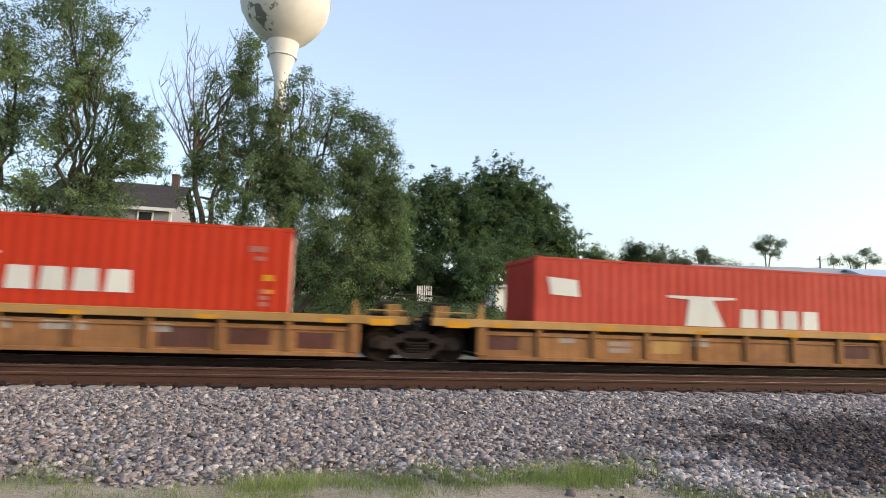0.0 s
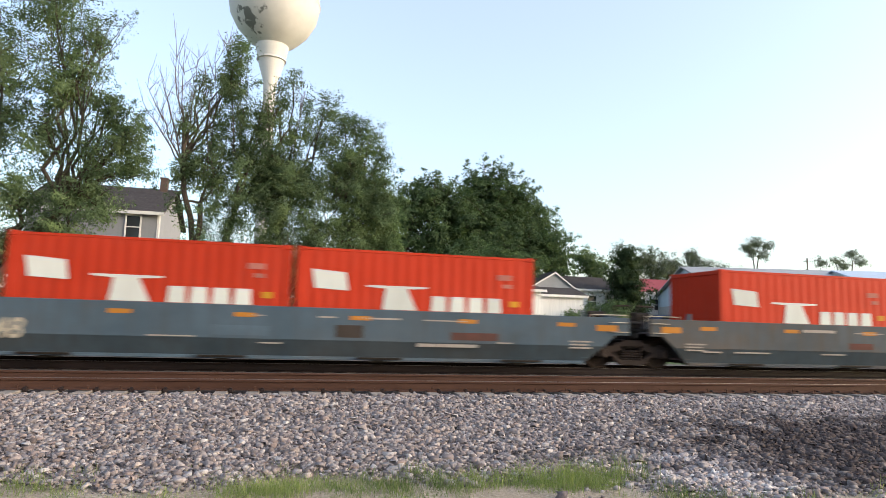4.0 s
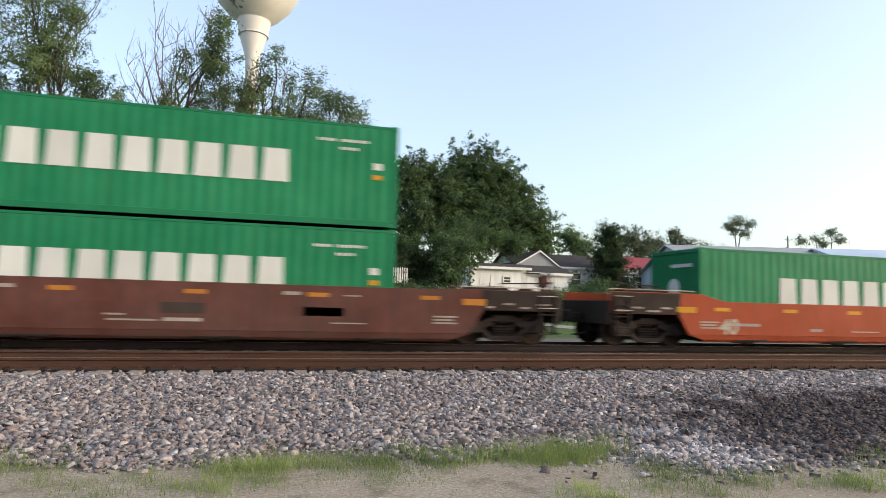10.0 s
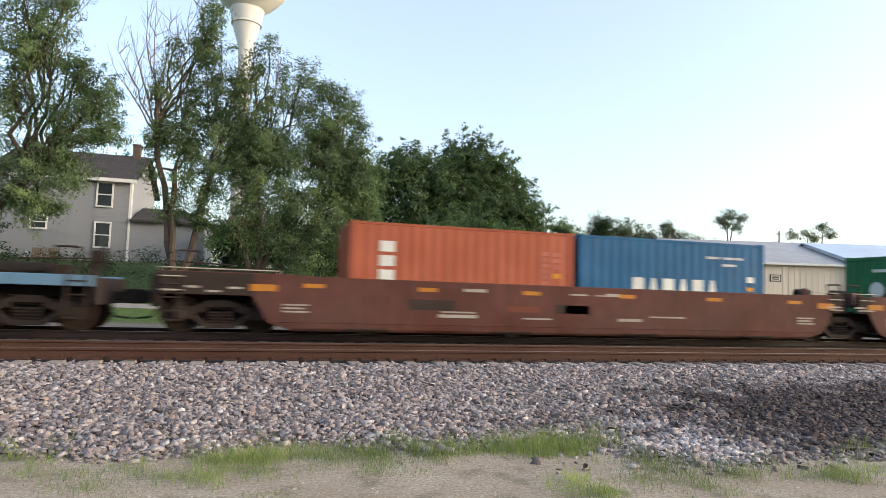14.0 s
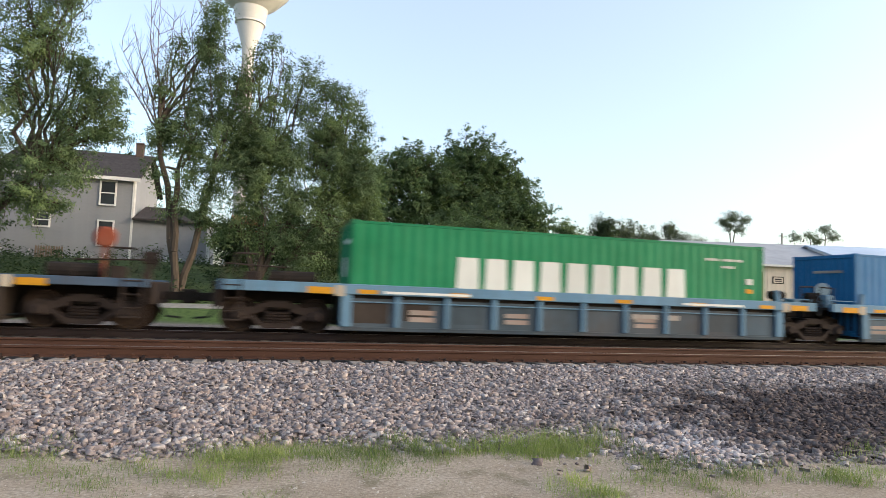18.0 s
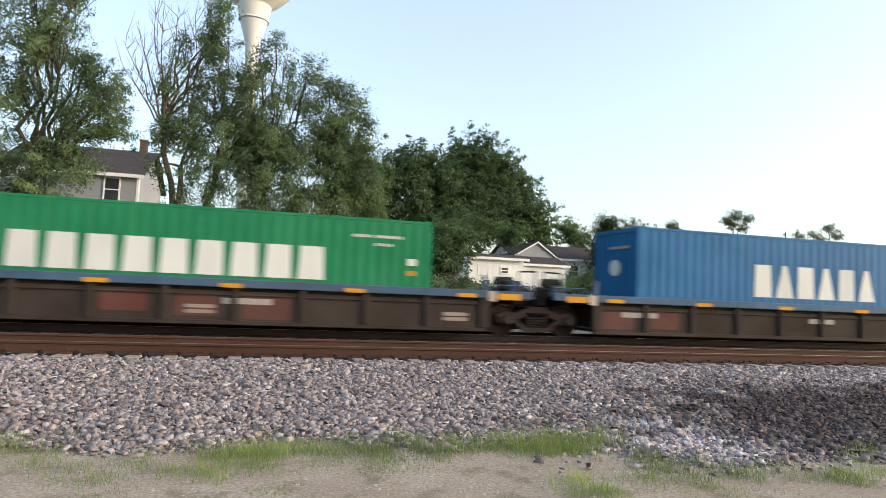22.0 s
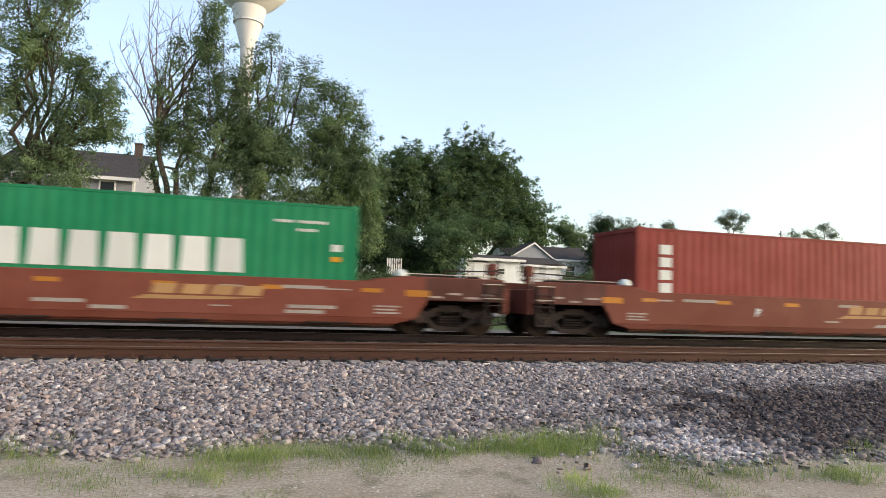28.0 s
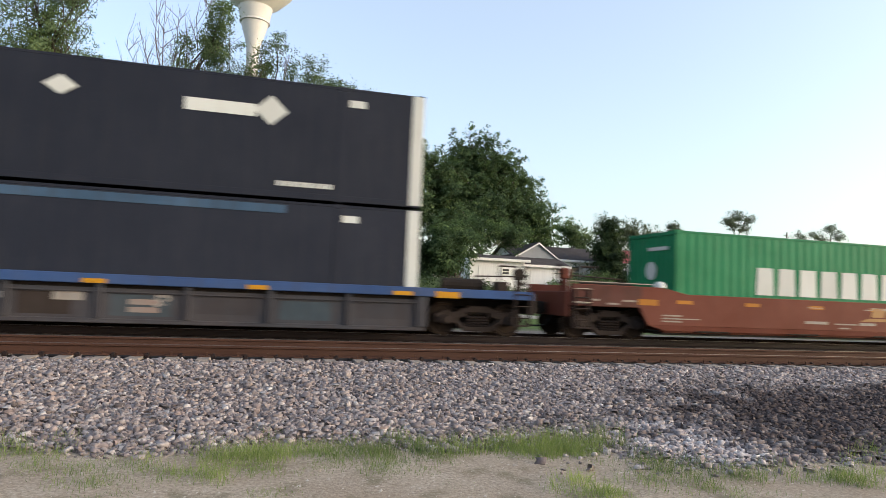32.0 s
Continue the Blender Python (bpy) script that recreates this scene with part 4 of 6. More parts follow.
def brake_wheel_mesh():
    b = Build()
    for i in range(12):
        a, c = i * math.pi / 6, (i + 1) * math.pi / 6
        b.tube((0.0, 0.26 * math.cos(a), 0.26 * math.sin(a)), (0.0, 0.26 * math.cos(c), 0.26 * math.sin(c)), 0.02, sides=6)
        if i % 3 == 0:
            b.tube((0, 0, 0), (0.0, 0.26 * math.cos(a), 0.26 * math.sin(a)), 0.014, sides=6)
    return b.mesh("brake_wheel")


KINDS = {   # ribbed?, side, chord, z of bottom, chord bottom and top
    "ochre": (True, "ochre", "ochre_chord", 0.16, 0.93, 1.13), "slate": (False, "slate", "slate", 0.2, 0.9, 1.37),
    "rust_orange": (False, "rust_orange", "rust_orange", 0.22, 0.9, 1.3), "rust_brown": (False, "rust_brown", "rust_brown", 0.16, 0.9, 1.4),
    "sky_blue": (True, "sky_blue", "sky_chord", 0.15, 1.0, 1.25), "grime": (True, "grime", "grime_chord", 0.15, 0.98, 1.17),
    "low_brown": (False, "rust_brown", "rust_brown", 0.16, 0.9, 1.25), "oxide": (False, "oxide", "oxide", 0.3, 0.9, 1.32), "grey_blue": (True, "charcoal", "deep_blue", 0.15, 0.98, 1.2)}
CAR_LABELS = {
    "ochre": "rust-stained ochre well car with ribbed sides", "slate": "grimy slate-blue well car with smooth sides",
    "rust_orange": "orange-red well car with smooth sloping-ended sides", "rust_brown": "dark brown weathered well car with smooth sides",
    "sky_blue": "dirty light-blue well car with ribbed sides", "grime": "grime-blackened well car with a blue top chord",
    "low_brown": "dark brown single well car with low sides", "oxide": "red-brown well car with smooth painted sides", "grey_blue": "charcoal-grey well car with a deep blue top chord"}


def well_car(kind, xl, end_l, xr, end_r, seed):
    ribbed, side, chord, z0, zc, z1 = KINDS[kind]
    rng = random.Random(seed)
    mid, half = (xl + xr) / 2, (xr - xl) / 2
    car = thing("well_car", CAR_LABELS[kind], "rail car", group="well cars of the train")
    m, mc = M[{4: "slate_dark", 3: "ochre_bright"}.get(seed, side)], M[chord]
    # slate cars: the lower panel's shade comes from a darker colour
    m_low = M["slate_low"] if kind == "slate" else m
    tl, tr = -half, half
    a, b = tl + 1.5, tr - 1.5
    el = tl + 0.3 if end_l == "s" else tl - 1.35
    er = tr - 0.3 if end_r == "s" else tr + 1.35
    # the sides of some kinds step up to the platforms over the trucks, those of others step down
    ze = z1 + {"rust_orange": 0.2, "oxide": 0.16, "low_brown": -0.16, "slate": 0.0, "rust_brown": 0.03}.get(kind, 0.0)
    for sy in (-1, 1):
        ya, yb = sorted((sy * 1.47, sy * 1.38))
        if ribbed:
            part("side_panel", Build().box(a, b, *sorted((sy * 1.37, sy * 1.33)), z0, zc - 0.09), m, car)
            # dark strip added to stand for the shade in the slot
            part("recess", Build().box(a, b, *sorted((sy * 1.29, sy * 1.26)), zc - 0.14, zc), M["iron"], car, "dark strip for the shade in the slot under the top chord")
            part("top_chord", Build().box(el, er, ya - 0.03, yb + 0.03, zc, z1), mc, car, "painted top chord", bevel=0.012)
            part("bottom_sill", Build().box(a, b, *sorted((sy * 1.43, sy * 1.25)), z0 - 0.03, z0 + 0.07), m, car, bevel=0.01)
            if sy < 0:
                n = 11
                for i in range(n):
                    x = a + 0.09 + (b - a - 0.18) * i / (n - 1)
                    wide = 0.13 if i in (0, n - 1) else 0.062
                    # light-blue cars: paler chord paint makes posts and ledge look lit
                    part("side_post", shared(("post", kind, wide), lambda: Build().plate([(-wide, z0 + 0.07), (wide, z0 + 0.07), (wide, zc), (-wide, zc)], -1.46, -1.36).mesh("side_post", 0.012)), mc if kind == "sky_blue" else m, car, at=(x, 0, 0))
                part("stiffener", Build().box(a, b, -1.42, -1.36, zc - 0.19, zc - 0.16), mc if kind == "sky_blue" else m, car, "thin ledge below the chord", bevel=0.006)
        else:
            slope, zs = 0.8, z0 + (0.4 if kind in ("slate", "low_brown") else 0.14)
            k = slope * 0.4 / (zc - z0)
            outline = [(a - k, zs), (b + k, zs), (b + slope, zc), (er, zc), (er, ze), (b + 0.1, ze), (b - 0.7, z1), (a + 0.7, z1), (a - 0.1, ze), (el, ze), (el, zc), (a - slope, zc)]
            part("side_wall", Build().plate(outline, ya, yb), m, car, bevel=0.01)
            lean = 1.3 if kind in ("slate", "low_brown") else 1.44
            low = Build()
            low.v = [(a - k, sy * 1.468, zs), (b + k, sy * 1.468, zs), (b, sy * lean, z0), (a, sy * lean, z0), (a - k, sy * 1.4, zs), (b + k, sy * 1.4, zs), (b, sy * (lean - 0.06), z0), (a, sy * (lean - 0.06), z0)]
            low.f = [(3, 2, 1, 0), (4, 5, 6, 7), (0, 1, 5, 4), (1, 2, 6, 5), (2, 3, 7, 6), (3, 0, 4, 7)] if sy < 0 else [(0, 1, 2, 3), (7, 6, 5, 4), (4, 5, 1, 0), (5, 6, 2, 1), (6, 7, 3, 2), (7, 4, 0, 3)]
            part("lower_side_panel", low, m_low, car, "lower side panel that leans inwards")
            if sy < 0:
                part("bottom_sill", Build().box(a + 0.05, b - 0.05, -1.34, -1.1, z0 - 0.06, z0 + 0.02), m, car, bevel=0.01)
                for k in range(4):
                    x = a + (b - a) * (k + 0.5) / 4
                    part("drain_plate", Build().box(x - 0.55, x + 0.55, -1.45, -1.38, z0 - 0.03, z0 + 0.02), M["iron"], car, "dark ledge above the sill", bevel=0.008)
                    part("floor_beam", Build().box(x - 0.16, x + 0.16, -1.36, 1.36, z0 - 0.1, z0 - 0.05), M["iron"], car)
    if not ribbed:
        for x0, x1 in ((el + 0.01, a - 0.75), (b + 0.75, er - 0.01)):
            if x1 - x0 > (0.3 if kind == "rust_brown" else 0.8):
                part("end_panel", Build().box(x0, x1, -1.478, -1.471, zc + 0.01, ze - 0.02), M["rust_brown" if kind in ("oxide", "low_brown") else "gear"], car, "soot-darkened end panel")
                for k in range(4):
                    xs = x0 + 0.12 + (x1 - x0 - 0.7) * k / 3
                    part("stencil_marking", Build().box(xs, xs + rng.uniform(0.2, 0.42), -1.481, -1.478, zc + 0.06 + 0.09 * (k % 2), zc + 0.11 + 0.09 * (k % 2)), M["dim"], car)
    part("well_floor", Build().box(a, b, -1.3, 1.3, 0.18, 0.255), M["iron"], car)
    for sx, e, t in ((-1, el, tl), (1, er, tr)):
        w = a if sx < 0 else b
        x0, x1 = sorted((e, w))
        part("bulkhead", Build().box(*sorted((w, w - sx * 0.06)), -1.35, 1.35, 0.3, zc), M["iron"] if ribbed else m, car)
        zt = zc + 0.12 + (0.0 if ribbed else max(0.0, ze - zc - 0.4))
        part("end_platform", Build().box(x0, x1, -1.36, 1.36, zt - 0.07, zt), M["iron"], car, bevel=0.01)
        part("center_sill", Build().box(*sorted((t - sx * 1.4, e)), -0.3, 0.3, 0.72, zc + 0.05), M["iron"], car, bevel=0.02)
        shared_end = (end_l if sx < 0 else end_r) == "s"
        if not ribbed:
            reach = e - sx * 0.08
            for z in (zc + 0.09, ze - 0.13):
                part("grab_iron", Build().tube((reach, -1.53, z), (reach - sx * 0.46, -1.53, z), 0.013).tube((reach, -1.53, z), (reach, -1.46, z), 0.012).tube((reach - sx * 0.46, -1.53, z), (reach - sx * 0.46, -1.46, z), 0.012), M["number"], car, "pale painted grab iron")
            # pale colour here stands for the sky-lit top edges of the platforms
            part("handrail", Build().tube((e, -1.3, ze + 0.07), (w + sx * 0.2, -1.3, ze + 0.07), 0.014).tube((e, -1.3, ze + 0.07), (e, -1.3, zt), 0.012).tube((w + sx * 0.2, -1.3, ze + 0.07), (w + sx * 0.2, -1.3, zt), 0.012), M["number"], car, "handrail coloured pale to stand for a sky-lit edge")
        if kind == "oxide":
            part("guide_cap", shared("guide_cap", lambda: Build().lathe([(0.16, 0.0), (0.16, 0.05), (0.13, 0.12), (0.07, 0.16), (0.0, 0.17)], 14).mesh("guide_cap", smooth=True)), M["white"], car, "white painted domed cap", at=(w + sx * 0.12, -1.36, ze))
        if shared_end:
            part("walkway", Build().box(*sorted((t - sx * 0.25, t - sx * 1.15)), -0.35, 0.35, zt + 0.06, zt + 0.1), M["iron"], car)
            part("air_pipe", Build().tube((t - sx * 1.2, -0.75, zt + 0.12), (t - sx * 0.15, -0.7, zt + 0.16), 0.045).tube((t - sx * 0.9, -0.95, zt + 0.02), (t - sx * 0.4, -0.95, zt + 0.24), 0.025), M["hose"], car)
            part("brake_cylinder", Build().tube((t - sx * 0.95, -0.35, zt + 0.34), (t - sx * 0.45, -0.35, zt + 0.34), 0.13, 0.13, 12).box(*sorted((t - sx * 0.8, t - sx * 0.6)), -0.45, -0.25, zt, zt + 0.25), M["iron"], car)
            part("guide_post", Build().plate([(w - 0.1 - sx * 0.02, zt - 0.1), (w + 0.1 - sx * 0.02, zt - 0.1), (w + 0.03 - sx * 0.1, zt + 0.46), (w - 0.03 - sx * 0.1, zt + 0.46)], -1.38, -1.28), mc, car)
            part("valve_box", Build().box(t - sx * 0.62 - 0.16, t - sx * 0.62 + 0.16, -1.1, -0.8, zt, zt + rng.uniform(0.2, 0.42)), mc if ribbed else m, car, bevel=0.02)
            part("grab_iron", Build().tube((t - sx * 1.3, -1.32, zt + 0.22), (t - sx * 0.35, -1.32, zt + 0.22), 0.016).tube((t - sx * 1.3, -1.32, zt), (t - sx * 1.3, -1.32, zt + 0.22), 0.016).tube((t - sx * 0.35, -1.32, zt), (t - sx * 0.35, -1.32, zt + 0.22), 0.016), mc, car)
            part("hand_hold", Build().tube((t - sx * 0.12, -1.2, zt - 0.1), (t - sx * 0.12, -1.2, zt + 0.62), 0.022).tube((t - sx * 0.12, -1.2, zt + 0.62), (t - sx * 0.6, -1.2, zt + 0.6), 0.022).tube((t - sx * 0.6, -1.2, zt + 0.6), (t - sx * 0.6, -1.2, zt - 0.1), 0.022), M["gear"], car)
            part("hose_loop", Build().tube((t - sx * 0.2, -1.25, zt + 0.1), (t, -1.27, zt - 0.25), 0.03).tube((t, -1.27, zt - 0.25), (t + sx * 0.2, -1.25, zt + 0.1), 0.03), M["hose"], car)
            part("end_bracket", Build().plate([(t - sx * 0.35 - 0.2, 0.8), (t - sx * 0.35 + 0.2, 0.8), (t - sx * 0.35 + 0.15, zt + 0.22), (t - sx * 0.35 - 0.15, zt + 0.22)], -0.55, -0.42), M["iron"], car, bevel=0.02)
        else:
            part("coupler", shared("coupler", coupler_mesh), M["iron"], car, "dark iron coupler", at=pose(e - sx * 0.25, 0, 0.8, 0, 0, 0 if sx > 0 else 180))
            part("end_sill", Build().box(*sorted((e, e + sx * 0.12)), -1.4, 1.4, 0.6, z1 - 0.05), m if kind in ("ochre", "oxide") else M["gear"], car, bevel=0.02)
            part("ladder", shared("ladder", ladder_mesh), M["gear"], car, at=(e - sx * 0.3, -1.5, 0.02))
            part("air_reservoir", Build().tube((t - sx * 0.9, -0.6, zt + 0.2), (t + sx * 0.25, -0.6, zt + 0.2), 0.2, 0.2, 14).box(*sorted((t - sx * 0.5, t)), -0.7, -0.5, zt, zt + 0.1), M["iron"], car, "dark air reservoir tank", smooth=False)
            part("grab_rail", Build().tube((e - sx * 0.1, -1.3, zt + 0.5), (t - sx * 0.2, -1.3, zt + 0.45), 0.018).tube((e - sx * 0.1, -1.3, zt), (e - sx * 0.1, -1.3, zt + 0.5), 0.018).tube((t - sx * 0.2, -1.3, zt), (t - sx * 0.2, -1.3, zt + 0.45), 0.018), M["gear"], car)
            if sx > 0 or kind in ("ochre", "oxide", "low_brown"):
                part("brake_stand", shared("brake_stand", brake_stand_mesh), mc if kind in ("ochre", "oxide", "rust_brown") else M["gear"], car, at=(e - sx * 0.12, -0.75, zt))
                part("brake_wheel", shared("brake_wheel", brake_wheel_mesh), M["iron"], car, at=(e + sx * 0.04, -0.75, zt + 0.55))
            part("hand_hold", Build().tube((t + sx * 0.5, -1.2, zt), (t + sx * 0.5, -1.2, zt + 0.75), 0.024).tube((t + sx * 0.5, -1.2, zt + 0.75), (t + sx * 1.0, -1.2, zt + 0.75), 0.024).tube((t + sx * 1.0, -1.2, zt + 0.75), (t + sx * 1.0, -1.2, zt), 0.024), M["gear"], car)
            part("valve_box", Build().box(*sorted((t + sx * 0.45, t + sx * 0.8)), -1.15, -0.8, zt, zt + 0.34), M["gear"], car, bevel=0.02)
            part("step", Build().box(*sorted((e - sx * 0.1, e - sx * 0.55)), -1.52, -1.36, 0.3, 0.34).box(*sorted((e - sx * 0.1, e - sx * 0.14)), -1.52, -1.42, 0.34, 0.72).box(*sorted((e - sx * 0.51, e - sx * 0.55)), -1.52, -1.42, 0.34, 0.72), M["gear"], car)
            part("brake_hose", Build().tube((e, -0.35, 0.7), (e + sx * 0.25, -0.35, 0.32), 0.025).tube((e + sx * 0.25, -0.35, 0.32), (e + sx * 0.6, -0.3, 0.28), 0.025), M["hose"], car)
    if kind == "grime" and end_r == "c":
        part("brake_wheel_guard", Build().lathe([(0.0, -0.05), (0.2, -0.05), (0.25, 0.0), (0.2, 0.05), (0.0, 0.05)], 16, "y").box(-0.04, 0.04, -0.02, 0.02, -1.0, -0.2), M["scrawl_red"], car, "orange-red brake wheel on a stand", at=(tr + 0.28, -0.8, 2.1))
    add_truck(car, tr)
    if end_l == "c":
        add_truck(car, tl)
    # yellow reflectors and stencilled bars along the near side
    face = (-1.505 if ribbed else -1.475)
    zr = (zc + z1) / 2 - 0.05 if ribbed else z1 - 0.22
    strip = shared(("strip", face), lambda: Build().box(-0.24, 0.24, face - 0.004, face, -0.05, 0.05).mesh("reflector"))
    n = 6
    glow = M["amber" if kind in ("oxide", "rust_brown", "low_brown", "slate") else "yellow"]
    for i in range(n):
        part("reflector", strip, glow, car, "yellow reflective strip", at=(a + 0.6 + (b - a - 1.2) * i / (n - 1), 0, zr))
    end_plate = shared(("end_plate", face), lambda: Build().box(-0.3, 0.3, face - 0.005, face, -0.07, 0.09).mesh("reflector"))
    for x in (a - 0.55, b + 0.55):
        part("reflector", end_plate, glow, car, "yellow end reflector", at=(x, 0, (zc + z1) / 2 - 0.06))
    if kind in ("sky_blue", "grime"):
        for x in (a - 0.08, b + 0.08):
            part("placard", shared(("placard", face), lambda: Build().box(-0.11, 0.11, face - 0.004, face, -0.12, 0.14).mesh("placard")), M["number"], car, "pale painted placard", at=(x, 0, (zc + z1) / 2 - 0.06))
    white = []
    for i in range(4 if ribbed else 9):
        x, wd = rng.uniform(a + 0.3, b - 1.5), rng.uniform(0.35, 1.1)
        z = rng.choice((zr - 0.02, 0.62, 0.5)) if not ribbed else rng.choice((zr, 0.6))
        white.append((x, x + wd, z, z + (rng.choice((0.03, 0.04, 0.08)) if not ribbed else rng.choice((0.14, 0.2)))))
    pale = M["dim"]
    if ribbed:
        spots = [(w_, -1.38, pale) for w_ in white if w_[2] < zc - 0.15]
        spots += [] if kind != "sky_blue" else [((a + 1.0, a + 3.2, zr - 0.035, zr + 0.03), -1.511, M["white"]), ((b - 3.4, b - 1.4, zr - 0.035, zr + 0.03), -1.511, M["white"])]
    else:
        spots = [(w_, face - 0.004, pale) for w_ in white]
        for x in (a - 0.1, b - 0.5):
            spots += [((x, x + 0.6 - 0.1 * (i % 2), zc - 0.36 + 0.08 * i, zc - 0.32 + 0.08 * i), face - 0.004, pale) for i in range(3)]
    for (x0, x1, za, zb), yy, mm in spots:
        size = (round(x1 - x0, 1), round(zb - za, 2))
        part("stencil_marking", shared(("stencil", size), lambda: Build().box(0, size[0], 0, 0.003, 0, size[1]).mesh("stencil_marking")), mm, car, at=(x0, yy, za))
    if ribbed:
        step = (b - a - 0.18) / 10
        for k in range(10):
            if rng.random() < 0.55:
                x = a + 0.09 + step * (k + 0.5)
                other = M[rng.choice({"ochre": ("ochre_chord", "ochre", "rust_brown"), "sky_blue": ("slate_low", "slate", "grime"), "grime": ("grime", "gear", "rust_brown"), "grey_blue": ("charcoal", "gear", "slate_low")}[kind])]
                wd = step * 0.38
                part("repaint_patch", Build().box(x - wd, x + wd * rng.uniform(0.4, 1.0), -1.374, -1.369, z0 + rng.uniform(0.1, 0.25), zc - rng.uniform(0.12, 0.25)), other, car, "patch of other paint")
            if rng.random() < 0.3:
                x, ht = a + 0.09 + step * (k + 0.5), rng.uniform(0.1, 0.16)
                for r_ in range(2):
                    part("stencil_marking", shared(("lines", round(step, 1), round(ht, 2)), lambda: Build().box(-0.32, 0.32, -1.381, -1.375, 0, ht * 0.8).mesh("stencil_marking")), M["dim"], car, at=(x, 0, z0 + 0.22 + r_ * ht * 1.15))
    if seed in (28, 30, 32, 33, 35, 37):
        x = 2.0
        part("railway_mark", Build().plate([(x - 1.5, 0.74), (x + 0.3, 0.77), (x + 1.4, 0.84), (x - 1.2, 0.84)], face - 0.006, face - 0.002), M["cream"], car, "cream painted swoosh")
        for k in range(4):
            x0 = x - 1.1 + 0.62 * k
            part("railway_mark", Build().plate([(x0, 0.88), (x0 + 0.5, 0.88), (x0 + 0.58, 1.1), (x0 + 0.08, 1.1)], face - 0.006, face - 0.002), M["cream"], car, "cream painted block")
    for k in range({"rust_brown": 4, "low_brown": 3, "slate": 3}.get(kind, 0)):
        x, wd, ht = rng.uniform(a + 2.8, b - 3.4), rng.uniform(0.5, 1.3), rng.uniform(0.14, 0.3)
        part("repaint_patch", Build().box(x, x + wd, face - 0.003, face, 0.68, 0.68 + ht), M[rng.choice(("grime", "rust_brown", "slate" if kind == "slate" else "oxide"))], car, "patch of other paint")
    if seed in (8, 3, 28):
        x = {8: 3.0, 3: -2.6, 28: 3.6}[seed]
        for k in range(5):
            x0 = x + k * 0.34
            part("scrawl", Build().plate([(x0, 0.5 + 0.05 * (k % 2)), (x0 + 0.3, 0.46), (x0 + 0.36, 0.86 + 0.06 * (k % 3)), (x0 + 0.1, 0.92 - 0.05 * (k % 2))], (face if not ribbed else -1.376) - 0.008, (face if not ribbed else -1.376) - 0.004), M["scrawl" if seed != 3 else "faded_blue"], car, "faded sprayed shape")
    MOVERS.append((car, mid, RAIL))
    return car


def numerals(car, text, x, z, size, material, y=-1.483):
    """Painted characters on a car's side."""
    cu = bpy.data.curves.new("characters", "FONT")
    cu.body, cu.size, cu.extrude, cu.align_x, cu.offset, cu.shear = text, size, 0.002, "CENTER", 0.012, 0.12
    ob = bpy.data.objects.new("characters", cu)
    scene.collection.objects.link(ob)
    me = bpy.data.meshes.new_from_object(ob.evaluated_get(bpy.context.evaluated_depsgraph_get()))
    bpy.data.objects.remove(ob)
    part("painted_number", me, material, car, at=pose(x, y, z, 90, 0, 0))


# the train, first car to last: kind, left truck, its end (s: shared, c: coupled), right truck, its end
CARS = [
    ("ochre", -0.79, "s", 17.6, "s"), ("ochre", -19.22, "s", -0.79, "s"), ("ochre", -34.48, "c", -19.22, "s"), ("ochre", -54.05, "c", -38.7, "c"),
    ("slate", -75.97, "s", -58.27, "c"), ("slate", -93.5, "s", -75.97, "s"), ("slate", -111.26, "s", -93.5, "s"), ("slate", -129.34, "s", -111.26, "s"), ("slate", -147.29, "c", -129.34, "s"),
    ("rust_orange", -167.19, "s", -151.19, "c"), ("rust_orange", -182.83, "s", -167.19, "s"), ("rust_orange", -198.62, "c", -182.83, "s"),
    ("rust_brown", -220.81, "s", -202.9, "c"), ("rust_brown", -238.37, "s", -220.81, "s"), ("rust_brown", -256.62, "s", -238.37, "s"), ("rust_brown", -274.74, "s", -256.62, "s"), ("rust_brown", -292.91, "c", -274.74, "s"),
    ("sky_blue", -312.8, "s", -296.9, "c"), ("sky_blue", -328.44, "s", -312.8, "s"), ("sky_blue", -343.83, "s", -328.44, "s"), ("sky_blue", -359.23, "s", -343.83, "s"), ("sky_blue", -375.05, "c", -359.23, "s"),
    ("grime", -397.59, "s", -379.23, "c"), ("grime", -415.66, "s", -397.59, "s"), ("grime", -433.71, "s", -415.66, "s"), ("grime", -451.78, "s", -433.71, "s"), ("grime", -470.15, "c", -451.78, "s"),
    ("low_brown", -493.63, "c", -473.98, "c"),
    ("oxide", -512.99, "s", -497.68, "c"), ("oxide", -528.32, "s", -512.99, "s"), ("oxide", -543.9, "s", -528.32, "s"), ("oxide", -558.99, "s", -543.9, "s"), ("oxide", -575.08, "c", -558.99, "s"),
    ("oxide", -594.5, "s", -578.59, "c"), ("oxide", -610.0, "s", -594.5, "s"), ("oxide", -625.65, "s", -610.0, "s"), ("oxide", -640.9, "s", -625.65, "s"), ("oxide", -656.34, "c", -640.9, "s"),
    ("grey_blue", -681.5, "c", -660.13, "c")]
ALL_CARS = [well_car(*row, i) for i, row in enumerate(CARS)]

L20, L40, L45, L53 = 6.058, 12.192, 13.716, 16.154
LOW, HIGH = 2.591, 2.896
SEAT = 0.26
GREEN_BOX, GREEN_SHORT = "green corrugated forty-foot container with white block lettering", "green corrugated twenty-foot container with white blocks"
RED_BOX = "bright red corrugated container with white painted shapes"
BLUE_BOX = "blue corrugated container with white painted blocks"
